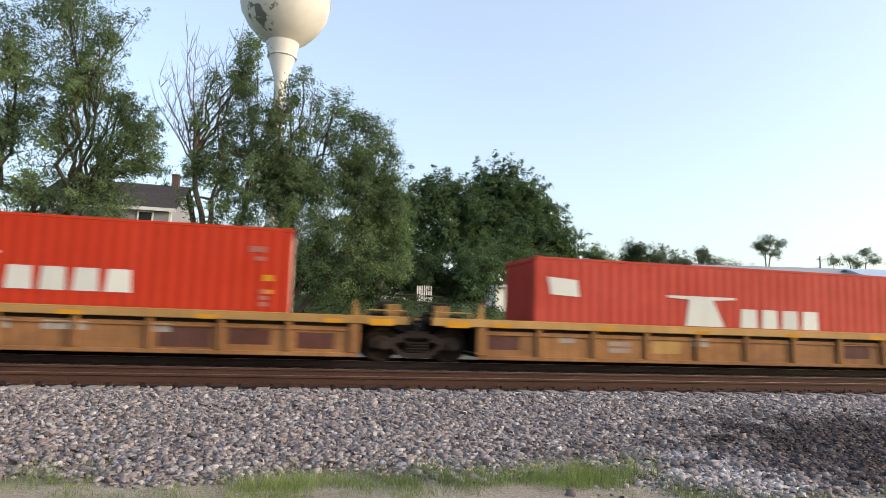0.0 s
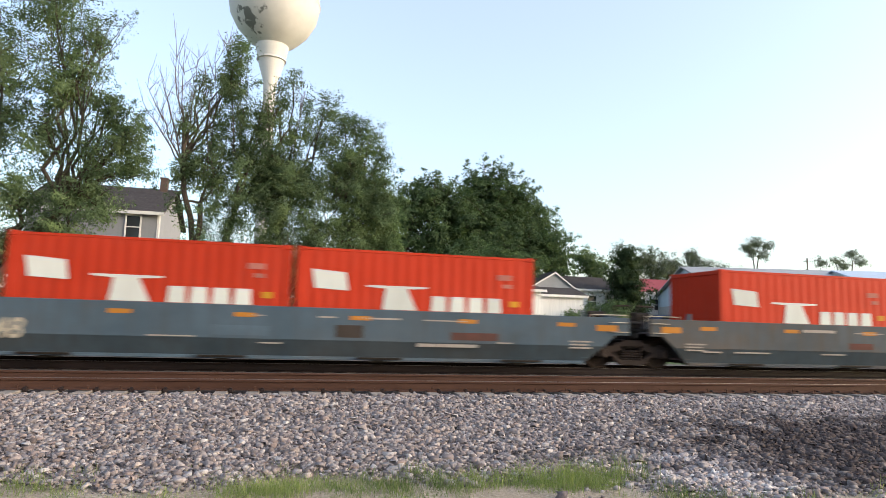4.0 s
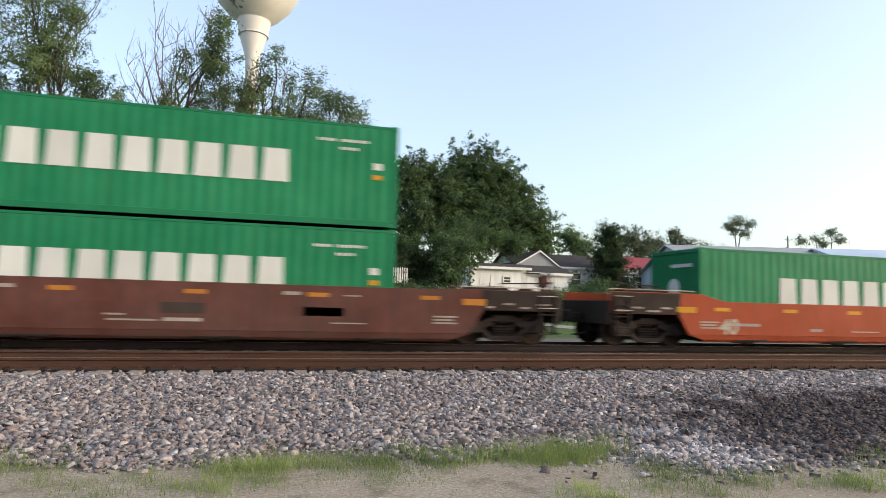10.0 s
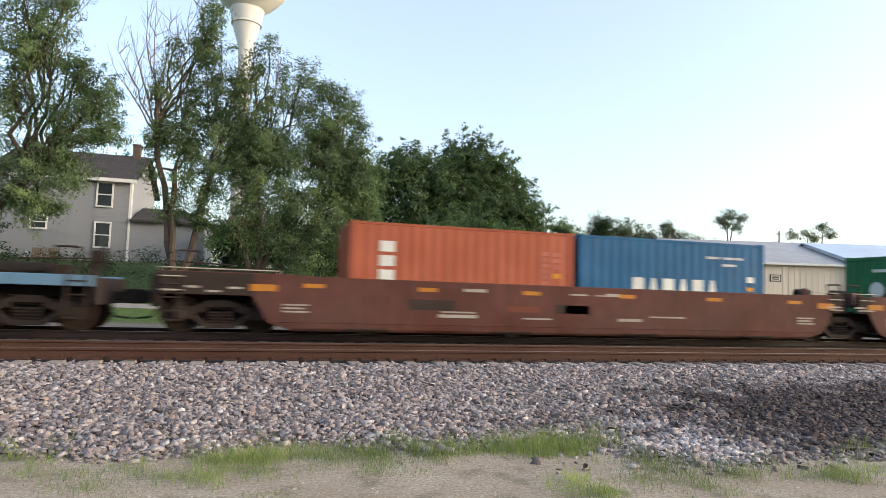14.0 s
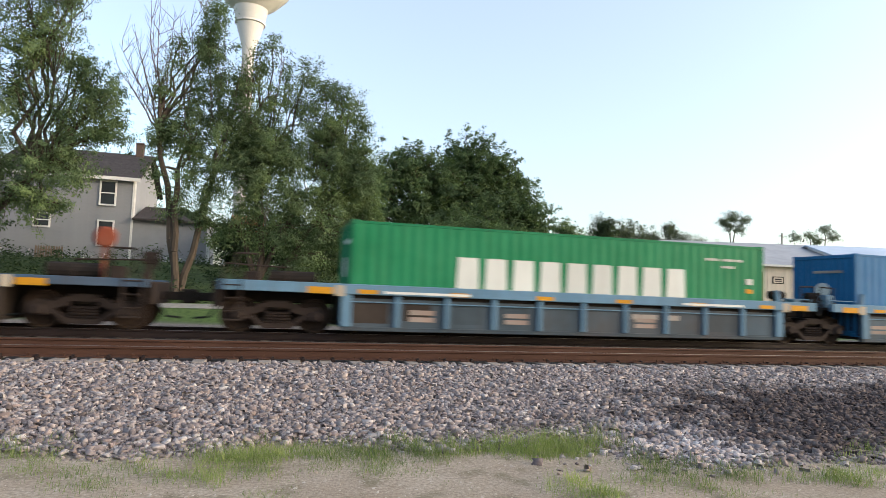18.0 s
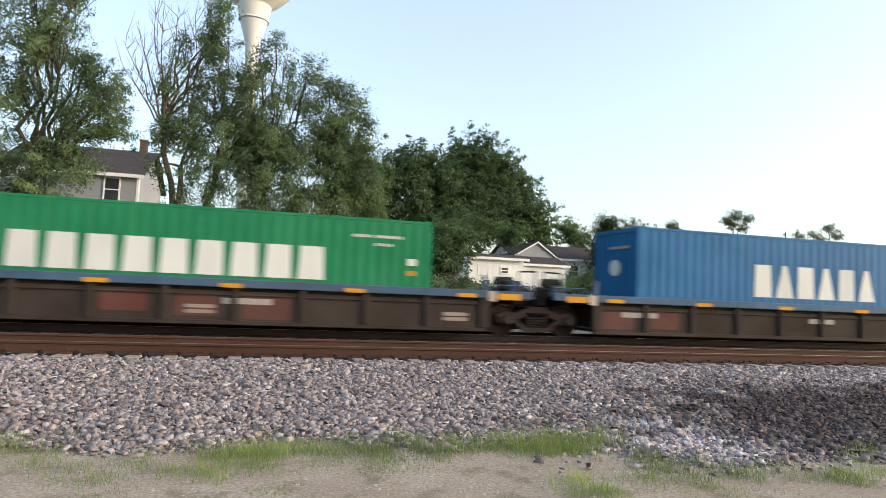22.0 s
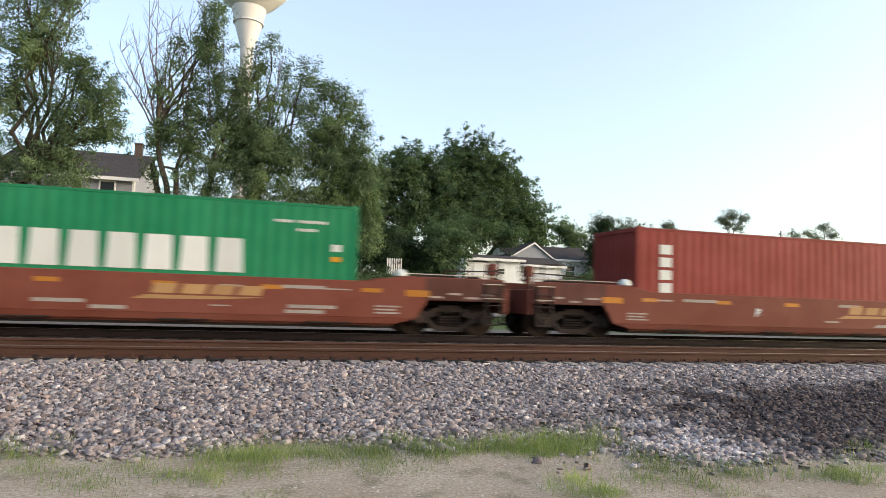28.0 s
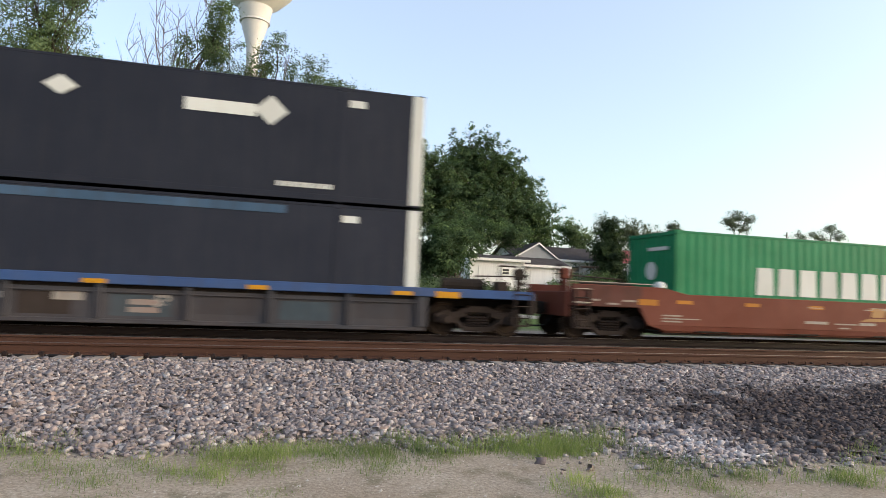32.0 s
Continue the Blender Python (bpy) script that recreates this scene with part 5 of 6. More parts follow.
# where the left end stands, length, height, paint, markings, label, storey
LOAD = [
    (2.26, L40, LOW, "faded_red", "flag", "faded red corrugated container with white painted shapes", 0), (-16.13, L40, HIGH, "bright_red", "flag", RED_BOX, 0),
    (-32.98, L40, HIGH, "brown", "stack", "brown corrugated container with upright white blocks", 0),
    (-52.56, L40, LOW, "bright_red", "flag", RED_BOX, 0), (-52.56, L40, LOW, "brown", "stack", "brown corrugated container stacked on a red one", 1),
    (-67.08, L20, LOW, "bright_red", "flag_short", "short red container with white painted shapes", 0), (-73.28, L20, LOW, "bright_red", "flag_short", "short red container with white painted shapes", 0),
    (-84.96, L20, LOW, "bright_red", "flag_short", "short red container with white painted shapes", 0), (-91.15, L20, LOW, "bright_red", "flag_short", "short red container with white painted shapes", 0),
    (-109.69, L45, HIGH, "faded_red", "flag", "long faded red container with white painted shapes", 0), (-109.69, L45, HIGH, "faded_red", "flag", "long faded red container stacked on its like", 1),
    (-127.52, L45, HIGH, "faded_red", "flag", "long faded red container with white painted shapes", 0), (-145.11, L45, HIGH, "faded_red", "flag", "long faded red container with white painted shapes", 0),
    (-165.46, L40, LOW, "green", "nine_blocks", GREEN_BOX, 0), (-181.32, L40, LOW, "navy", "two_rows", "navy blue corrugated container with two rows of white blocks", 0), (-197.06, L40, LOW, "green", "nine_blocks", GREEN_BOX, 0),
    (-218.07, L40, LOW, "green", "nine_blocks", GREEN_BOX, 0), (-218.07, L40, LOW, "green", "nine_blocks", "green corrugated container stacked on its like", 1),
    (-229.83, L20, LOW, "maroon", "circle20", "short dull red container with a round blue emblem", 0), (-236.07, L20, LOW, "maroon", "yellow20", "short dull red container with yellow blocks", 0),
    (-247.74, L20, LOW, "green_old", "nine_blocks", GREEN_SHORT, 0), (-254.07, L20, LOW, "green", "nine_blocks", GREEN_SHORT, 0),
    (-265.82, L20, LOW, "brown", "plain", "short plain brown corrugated container", 0), (-272.0, L20, LOW, "green_old", "nine_blocks", GREEN_SHORT, 0),
    (-283.74, L20, LOW, "blue_old", "six_blocks", "short dull blue container with white blocks", 0), (-289.97, L20, LOW, "orange", "stack", "short orange-brown container with upright white blocks", 0),
    (-310.92, L40, LOW, "green", "nine_blocks", GREEN_BOX, 0), (-326.86, L40, HIGH, "brown", "badge", "brown corrugated container with a square emblem", 0),
    (-342.2, L40, HIGH, "orange", "badge", "orange-brown corrugated container with a square emblem", 0), (-357.78, L40, LOW, "blue", "six_blocks", BLUE_BOX, 0), (-373.38, L40, LOW, "green", "nine_blocks", GREEN_BOX, 0),
    (-394.56, L40, HIGH, "green", "nine_blocks", GREEN_BOX, 0), (-412.66, L40, HIGH, "orange", "badge", "orange-brown corrugated container with a square emblem", 0), (-430.82, L40, HIGH, "green", "nine_blocks", GREEN_BOX, 0),
    (-448.88, L40, HIGH, "blue", "six_blocks", BLUE_BOX, 0), (-466.97, L40, LOW, "green", "nine_blocks", GREEN_BOX, 0),
    (-489.92, L40, HIGH, "maroon", "wave", "dull red container with an orange painted shape", 0), (-489.92, L40, HIGH, "green", "nine_blocks", "green corrugated container stacked on a red one", 1),
    (-511.53, L40, HIGH, "blue_old", "six_blocks", "dull blue corrugated container with white blocks", 0), (-526.87, L40, HIGH, "tomato", "round", "tomato-red corrugated container with a round white emblem", 0),
    (-542.38, L40, HIGH, "green", "nine_blocks", GREEN_BOX, 0), (-557.61, L40, HIGH, "green", "nine_blocks", GREEN_BOX, 0), (-573.26, L40, HIGH, "maroon", "stack", "dull red corrugated container with upright white blocks", 0),
    (-593.24, L40, HIGH, "green", "nine_blocks", GREEN_BOX, 0), (-608.65, L40, HIGH, "green", "nine_blocks", GREEN_BOX, 0), (-623.99, L40, LOW, "blue_old", "six_blocks", "dull blue corrugated container with white blocks", 0),
    (-639.55, L40, HIGH, "green", "nine_blocks", GREEN_BOX, 0), (-654.38, L40, HIGH, "green", "nine_blocks", GREEN_BOX, 0),
    (-677.98, L53, HIGH, "black", "black_low", "long smooth black container with pale metal edge posts", 0), (-677.98, L53, HIGH, "black", "black", "long smooth black container stacked on its like", 1)]
for u, length, high, colour, style, label, storey in LOAD:
    container(length, high, colour, style, label, u, SEAT + storey * (high + 0.04))

for i, text in ((8, "48"), (5, "48"), (9, "40"), (10, "40"), (11, "40")):
    row = CARS[i]
    half = (row[3] - row[1]) / 2
    numerals(ALL_CARS[i], text, -half + (2.6 if text == "48" else 2.3), 0.52 if text == "48" else 0.4, 0.6, M["number"])
    if text == "40":
        numerals(ALL_CARS[i], text, half - 2.3, 0.4, 0.6, M["number"])
for i, text in ((13, "E"), (14, "D"), (15, "C"), (29, "E"), (32, "B"), (33, "B"), (34, "C"), (35, "D"), (36, "E")):
    numerals(ALL_CARS[i], text, -2.4, 0.72, 0.34, M["white"])
numerals(ALL_CARS[38], "53", 3.1, 0.52, 0.36, M["dim"], -1.385)


def travelled(t):
    k = (t - 16) / 16
    return 20.85 * t + 0.935 * k * k - 2.78 * k ** 3

# ---- trees ----


def branch(b, a, c, r0, r1, rng, bend=0.12, steps=4):
    """A tapering limb that wanders from a to c."""
    a, c = Vector(a), Vector(c)
    span = (c - a).length
    p = a
    way = [a]
    for i in range(steps):
        k = (i + 1) / steps
        q = a.lerp(c, k)
        if i < steps - 1:
            q = q + Vector((rng.gauss(0, 1), rng.gauss(0, 1), rng.gauss(0, 0.5))) * span * bend * 0.35
        b.tube(p, q, r0 + (r1 - r0) * i / steps, r0 + (r1 - r0) * k, 7 if r0 > 0.05 else 5)
        p = q
        way.append(q)
    return way


def leaves(name, clumps, size, material, parent, rng, long=1.0):
    """Clumps: middle, spread, count and, in a crown, the heart of the bough that they grow from. Every leaf is a folded blade of two faces, turned outwards and up."""
    P, H = [], []
    for (cx, cy, cz), spread, n, *heart in clumps:
        P.append(np.array([cx, cy, cz]) + rng.normal(0, 1, (n, 3)) * np.array([spread, spread, spread * 0.8]))
        H.append(np.repeat([heart[0] if heart else (cx, cy, cz - 3 * spread)], n, 0))
    p = np.concatenate(P)
    n = len(p)
    out = p - np.concatenate(H)
    out /= np.linalg.norm(out, axis=1, keepdims=True) + 0.01
    up = out * 0.8 + np.array([0, 0, 0.45]) + rng.normal(0, 0.42, (n, 3))
    up /= np.linalg.norm(up, axis=1, keepdims=True)
    d = rng.normal(0, 1, (n, 3))
    d[:, 2] -= 0.8 * (long > 1.2)
    d -= up * np.sum(d * up, 1, keepdims=True)
    d /= np.linalg.norm(d, axis=1, keepdims=True)
    s = np.cross(d, up)
    k = size * rng.uniform(0.6, 1.35, (n, 1))
    a, c = p - d * k * long, p + d * k * long
    l, r = p + s * k * 0.55 + up * k * 0.2, p - s * k * 0.55 + up * k * 0.2
    v = np.stack([a, l, c, r], 1).reshape(-1, 3)
    i = np.arange(n) * 4
    f = np.concatenate([np.stack([i, i + 1, i + 2], 1), np.stack([i, i + 2, i + 3], 1)])
    return cloud(name, v, f, material, parent)


def tree(label, base, forks, lobes, leaf, size, density, seed, long=1.0, trunk_r=0.25, dead=(), spread=0.42, category="tree", fill=1.0, bark="bark"):
    """A tree: trunks rise from the base to the forks; limbs reach from the forks into lobes (x, y, z, rx, ry, rz) that carry clumps of leaves."""
    rng, nr = random.Random(seed), np.random.default_rng(seed)
    t = thing("tree", label, category, (0, 0, 0))
    b = Build()
    for i, (fx, fy, fz) in enumerate(forks):
        branch(b, (base[0] + rng.uniform(-0.3, 0.3) * (i > 0), base[1] + rng.uniform(-0.3, 0.3) * (i > 0), base[2]), (fx, fy, fz), trunk_r, trunk_r * 0.6, rng, 0.04, 6)
    clumps = []
    for x, y, z, rx, ry, rz, *thin in lobes:
        f = min(forks, key=lambda q: (q[0] - x) ** 2 + (q[1] - y) ** 2 + 0.3 * (q[2] - z) ** 2)
        limb = branch(b, f, (x, y, z + rz * 0.3), trunk_r * 0.42, trunk_r * 0.12, rng, 0.09, 6)
        volume = rx * ry * rz
        amount = fill * (thin[0] if thin else 1.0)
        count = max(5, int(density * volume ** 0.6))
        for j in range(count):
            u = nr.normal(0, 1, 3)
            u[2] = u[2] * 0.8 + 0.3
            u /= np.linalg.norm(u)
            size_ = np.array([rx, ry, rz])
            start = Vector((x, y, z)) + Vector(nr.normal(0, 0.38, 3) * size_)
            tip = start + Vector(u * nr.uniform(0.45, 1.2) * size_)
            for w in (0.15, 0.45, 0.75, 1.0):
                c = start.lerp(tip, w)
                clumps.append((tuple(c), spread * nr.uniform(0.45, 0.9) * (1.1 - 0.6 * w), max(2, int(nr.integers(9, 30) * amount)), (x, y, z - 0.3 * rz)))
            if j % 3 == 0:
                branch(b, limb[rng.choice((3, 4, 5, 6))], tip, trunk_r * 0.12, trunk_r * 0.03, rng, 0.1, 4)
    part("trunk", b, M[bark], t)
    for i, (a, c) in enumerate(dead):
        d = Build()
        branch(d, a, c, 0.042, 0.007, rng, 0.045, 6)
        for k in range(15):
            w = rng.uniform(0.15, 0.95)
            p = Vector(a).lerp(Vector(c), w)
            q = p + Vector((rng.gauss(-0.1, 0.42), rng.gauss(0, 0.3), rng.uniform(0.5, 1.6)))
            way = branch(d, p, q, 0.014, 0.005, rng, 0.07, 3)
            branch(d, way[1], way[1] + Vector((rng.gauss(0, 0.2), rng.gauss(0, 0.2), rng.uniform(0.3, 0.7))), 0.007, 0.003, rng, 0.05, 2)
        part("dead_branch", d, M["deadwood"], t, "bare grey dead branch")
    leaves("crown", clumps, size, M[leaf], t, nr, long)
    return t


def zg(x, y):
    return float(ground_z(x, y)) - 0.05


tree("tall willow-like tree with loose green foliage beside the grey house", (-13.2, 29.5, zg(-13.2, 29.5)), [(-10.9, 29.5, 5.2), (-9.4, 29.5, 6.0), (-12.6, 29.8, 5.5)],
     [(-7.9, 29.3, 10.2, 0.7, 0.8, 0.9, 0.9), (-7.6, 29.3, 8.6, 0.9, 0.9, 0.9), (-8.2, 29.3, 7.4, 1.0, 0.9, 0.7, 0.8), (-9.9, 29.4, 11.0, 1.1, 1.0, 1.1, 0.9), (-7.0, 29.3, 9.3, 0.7, 0.9, 1.1, 0.9), (-7.0, 29.3, 7.8, 0.9, 0.9, 0.8), (-9.7, 29.5, 12.0, 1.3, 1.3, 1.6, 0.8), (-8.6, 29.4, 8.4, 0.9, 1.0, 0.9, 0.6), (-10.4, 29.5, 9.0, 1.1, 1.1, 1.6), (-9.2, 29.5, 6.6, 1.2, 1.0, 0.9), (-11.3, 29.5, 6.4, 1.3, 1.2, 1.2), (-12.4, 29.7, 9.2, 1.5, 1.4, 1.8), (-12.8, 29.8, 12.6, 1.8, 1.6, 1.8),
      (-10.6, 29.6, 14.6, 1.4, 1.4, 1.4, 0.8), (-8.4, 29.4, 10.5, 0.7, 0.8, 0.8, 0.5), (-8.1, 29.2, 5.9, 1.0, 0.9, 0.8), (-10.0, 29.2, 5.0, 1.3, 1.0, 0.9), (-8.9, 29.2, 4.6, 0.9, 0.8, 0.5, 0.7), (-11.6, 29.2, 4.4, 1.0, 0.9, 0.8), (-14.2, 30, 8.0, 1.5, 1.4, 2.0), (-8.8, 29.4, 13.6, 0.9, 0.9, 1.1, 0.6)],
     "leaf", 0.046, 36, 11, 1.5, 0.22, spread=0.34, fill=1.6)
tree("tall twin-stemmed willow with bare dead branches above its leaves", (-3.7, 29.5, zg(-3.7, 29.5)), [(-4.9, 29.5, 8.2), (-4.05, 29.5, 6.6), (-2.6, 30.2, 6.6)],
     [(-4.7, 29.5, 9.8, 0.45, 0.5, 0.9, 0.7), (-4.8, 29.5, 8.0, 0.5, 0.6, 0.9, 0.9), (-4.0, 29.5, 8.3, 0.5, 0.6, 1.0), (-4.2, 29.5, 11.4, 0.35, 0.4, 0.9, 0.5), (-3.2, 29.5, 12.4, 0.4, 0.5, 1.2), (-3.6, 29.5, 9.6, 0.5, 0.6, 2.0), (-3.6, 29.5, 6.7, 0.5, 0.6, 1.4), (-4.6, 29.5, 7.6, 0.5, 0.5, 1.2, 0.7), (-2.6, 29.5, 11.2, 0.55, 0.6, 1.8), (-2.4, 29.5, 8.7, 0.8, 0.8, 1.5), (-1.8, 29.5, 10.2, 0.5, 0.6, 1.1, 0.7), (-2.8, 29.5, 13.4, 0.45, 0.5, 1.1), (-2.7, 29.5, 6.0, 0.6, 0.7, 1.2, 0.9), (-3.0, 29.4, 4.5, 0.6, 0.7, 0.9, 0.8), (-4.9, 29.5, 10.2, 0.4, 0.5, 1.2, 0.4), (-4.3, 29.5, 12.0, 0.3, 0.4, 0.9, 0.3), (-3.3, 29.5, 8.0, 0.7, 0.7, 1.2, 0.8), (-4.1, 29.5, 5.2, 0.5, 0.5, 0.9, 0.7), (-2.0, 29.5, 7.2, 0.7, 0.8, 1.2, 0.8), (-3.1, 29.5, 12.2, 0.5, 0.5, 1.0, 0.7), (-1.0, 29.5, 11.0, 0.35, 0.4, 1.3, 0.5), (-0.3, 29.5, 10.2, 0.5, 0.5, 1.0, 0.55), (-5.0, 29.5, 6.4, 0.35, 0.4, 0.9, 0.6)],
     "leaf", 0.046, 36, 23, 1.5, 0.17,
     [((-4.9, 29.5, 8.2), (-5.6, 29.4, 14.2)), ((-4.9, 29.5, 8.2), (-6.7, 29.5, 11.8)), ((-4.9, 29.5, 8.2), (-4.6, 29.5, 13.6)), ((-3.6, 29.5, 7.0), (-3.9, 29.5, 13.4)), ((-4.9, 29.4, 8.2), (-6.2, 29.6, 12.8)), ((-4.9, 29.5, 8.2), (-5.2, 29.5, 13.9)), ((-3.6, 29.5, 7.0), (-4.3, 29.5, 13.0)), ((-4.9, 29.5, 8.2), (-6.6, 29.4, 10.6)), ((-2.6, 29.5, 6.6), (-0.9, 29.5, 12.6)), ((-2.6, 29.5, 6.6), (-3.4, 29.3, 14.4))], spread=0.32, fill=1.7)
tree("broad leafy willow reaching down to the bank", (-0.4, 30.6, zg(-0.4, 30.6)), [(-1.5, 30.4, 4.6), (0.8, 30.4, 4.8), (-0.6, 30.4, 6.2), (2.2, 30.4, 5.2)],
     [(-0.4, 29.6, 12.4, 0.35, 0.4, 0.9, 0.4), (-0.8, 29.6, 11.2, 0.45, 0.5, 0.9, 0.55), (-1.4, 29.6, 10.6, 0.5, 0.5, 0.8, 0.6), (1.1, 29.7, 11.4, 0.5, 0.5, 0.6, 0.5), (2.8, 29.7, 10.7, 0.7, 0.6, 0.6, 0.55), (2.5, 29.6, 8.9, 1.1, 1.0, 0.9), (3.4, 29.6, 7.6, 1.0, 1.0, 0.9), (-1.0, 29.6, 9.0, 0.7, 0.8, 0.9, 0.7), (-1.2, 29.6, 7.3, 0.8, 0.8, 1.2), (-0.9, 29.6, 6.2, 0.9, 0.8, 1.0), (3.9, 29.6, 7.0, 0.9, 0.9, 1.1), (-1.6, 29.9, 7.6, 0.9, 1.0, 1.3), (-0.6, 29.9, 8.3, 1.0, 1.0, 1.3), (0.5, 29.9, 7.6, 1.2, 1.2, 1.5), (2.0, 29.9, 8.1, 1.2, 1.2, 1.3), (3.4, 30, 7.6, 1.1, 1.1, 1.3), (4.1, 30, 6.0, 0.9, 1.0, 1.2), (2.8, 29.9, 5.9, 1.4, 1.3, 1.2), (0.8, 29.8, 5.6, 1.5, 1.3, 1.2, 0.7), (-1.0, 29.9, 5.4, 1.2, 1.1, 1.1, 0.7), (-1.8, 30, 4.0, 1.0, 1.0, 1.0, 0.35), (2.4, 30, 4.0, 1.5, 1.2, 1.0, 0.5), (0.4, 29.8, 3.9, 1.3, 1.0, 0.9, 0.5), (1.5, 29.9, 2.9, 1.6, 1.0, 0.6, 0.35), (4.2, 30, 4.6, 0.8, 0.9, 0.8),
      (0.9, 29.9, 10.1, 0.9, 0.9, 1.0, 0.48), (2.0, 29.9, 10.9, 0.8, 0.8, 1.0, 0.45), (3.2, 30, 10.1, 0.8, 0.8, 0.9, 0.48), (0.3, 29.9, 10.9, 0.35, 0.4, 1.5, 0.48), (3.8, 30, 9.1, 0.5, 0.6, 0.8, 0.7)],
     "leaf", 0.046, 36, 29, 1.5, 0.16, dead=[((0.8, 30.3, 4.8), (2.6, 29.2, 8.4)), ((-0.6, 30.3, 6.2), (-0.2, 28.9, 4.2)), ((-0.6, 30.3, 6.2), (0.2, 29.4, 12.2))], spread=0.34, fill=2.1)
tree("dense dark-green broadleaf tree behind the sheds", (24, 70, zg(24, 70)), [(22.5, 70, 9), (26, 70, 8.5)],
     [(21.0, 70, 17.0, 2.8, 2.5, 2.8), (24.2, 70, 16.2, 2.8, 2.5, 2.8), (26.8, 70, 13.6, 2.6, 2.5, 2.6), (29.2, 70, 11.0, 2.2, 2.3, 2.3), (22.5, 69, 12.5, 4.0, 3.0, 3.4), (26, 68.5, 9.8, 4.2, 3, 2.6), (30.4, 70, 8.6, 1.6, 1.8, 1.8), (20, 69, 9.5, 3.0, 2.5, 2.5)],
     "leaf_dark", 0.15, 22, 31, 1.0, 0.35, spread=0.5, fill=1.1)
tree("dense dark-green broadleaf tree behind the willow", (15.5, 68, zg(15.5, 68)), [(14.5, 68, 8.5), (17, 68, 8.5)],
     [(14.0, 68, 15.2, 2.2, 2.2, 2.6), (16.5, 68, 14.6, 2.2, 2.2, 2.6), (18.5, 68, 12.8, 2.4, 2.3, 2.6), (15, 67.5, 10.6, 3.2, 2.5, 2.6), (18.5, 67, 9, 2.8, 2.4, 2.2), (11.5, 68, 13.5, 2.4, 2.2, 2.4), (10, 68, 10, 2.6, 2.2, 2.2), (12.5, 67, 7.4, 2.6, 2, 1.6)],
     "leaf_dark", 0.15, 22, 37, 1.0, 0.35, spread=0.5, fill=1.1)
tree("leafy shrub crowding the white shed", (12.6, 45, zg(12.6, 45)), [(12.2, 45, 4.0), (13.2, 45, 4.0), (16.5, 53, 4.6)],
     [(11.8, 45, 5.4, 1.2, 1.2, 1.3), (13.2, 45, 5.5, 1.2, 1.2, 1.4), (12.4, 44.6, 4.0, 1.6, 1.2, 1.0), (17.6, 54, 7.2, 1.8, 1.2, 1.5), (20.4, 54.5, 7.0, 1.9, 1.2, 1.3), (15.2, 53, 6.2, 1.5, 1.2, 1.8)],
     "leaf_dark", 0.1, 30, 41, 1.0, 0.1, spread=0.45, category="shrub")
tree("young light-green tree with a pale trunk on the bank", (4.4, 37.5, zg(4.4, 37.5)), [(4.25, 37.5, 4.2), (4.9, 37.5, 4.3)],
     [(3.6, 37.5, 5.2, 1.1, 1.0, 0.9), (5.3, 37.6, 5.3, 1.2, 1.0, 1.2), (5.7, 37.6, 4.3, 0.7, 0.8, 0.6), (2.9, 37.5, 4.4, 0.8, 0.8, 0.6)],
     "leaf", 0.07, 30, 43, 1.1, 0.09, spread=0.34, bark="deadwood")
tree("dark conical evergreen by the houses", (33.9, 60, zg(33.9, 60)), [(33.9, 60, 6.5)],
     [(33.9, 60, 3.6, 2.1, 1.8, 1.2), (33.9, 60, 5.2, 1.9, 1.7, 1.4), (33.8, 60, 7.0, 1.6, 1.4, 1.5), (34.0, 60, 8.9, 1.0, 0.9, 1.3)],
     "leaf_deep_shaded", 0.11, 40, 47, 1.0, 0.15, spread=0.4)
tree("round green tree behind the low houses", (37.5, 76, zg(37.5, 76)), [(37.5, 76, 8.0)],
     [(37.0, 76, 10.0, 1.8, 1.6, 1.7), (38.5, 76, 9.0, 1.7, 1.6, 1.6)], "leaf", 0.15, 16, 53, 1.0, 0.18, spread=0.6)
for i, (x, top, r, look_) in enumerate(((79, 22.0, 3.6, 0), (86, 21.5, 3.8, 0), (92, 20.5, 3.4, 0), (97, 22, 1.7, 1), (101, 19.6, 3.6, 0), (106, 18.6, 3.4, 0), (110, 18.0, 2.6, 0), (125, 17.5, 3, 0), (131, 18, 3, 0))):
    z0 = zg(x, 140)
    tree("distant green tree on the skyline", (x, 140, z0), [(x, 140, top - r * 1.6)], [(x - r * 0.3, 140, top - r * 0.9, r * 0.8, r * 0.6, r * 0.8), (x + r * 0.5, 140, top - r * 1.3, r * 0.7, r * 0.6, r * 0.7), (x, 140, top - r * 2.2, r, r * 0.6, r * 0.8)],
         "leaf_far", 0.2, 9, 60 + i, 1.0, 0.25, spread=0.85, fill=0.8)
tree("lone distant tree with a flat open crown", (115.5, 140, zg(115.5, 140)), [(115.2, 140, 20), (116.6, 140, 20.4)],
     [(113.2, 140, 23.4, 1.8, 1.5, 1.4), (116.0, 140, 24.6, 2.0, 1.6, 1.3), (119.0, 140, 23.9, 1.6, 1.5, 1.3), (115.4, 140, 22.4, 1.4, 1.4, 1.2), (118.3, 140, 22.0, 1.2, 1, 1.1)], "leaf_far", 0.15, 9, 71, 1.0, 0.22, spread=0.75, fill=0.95)
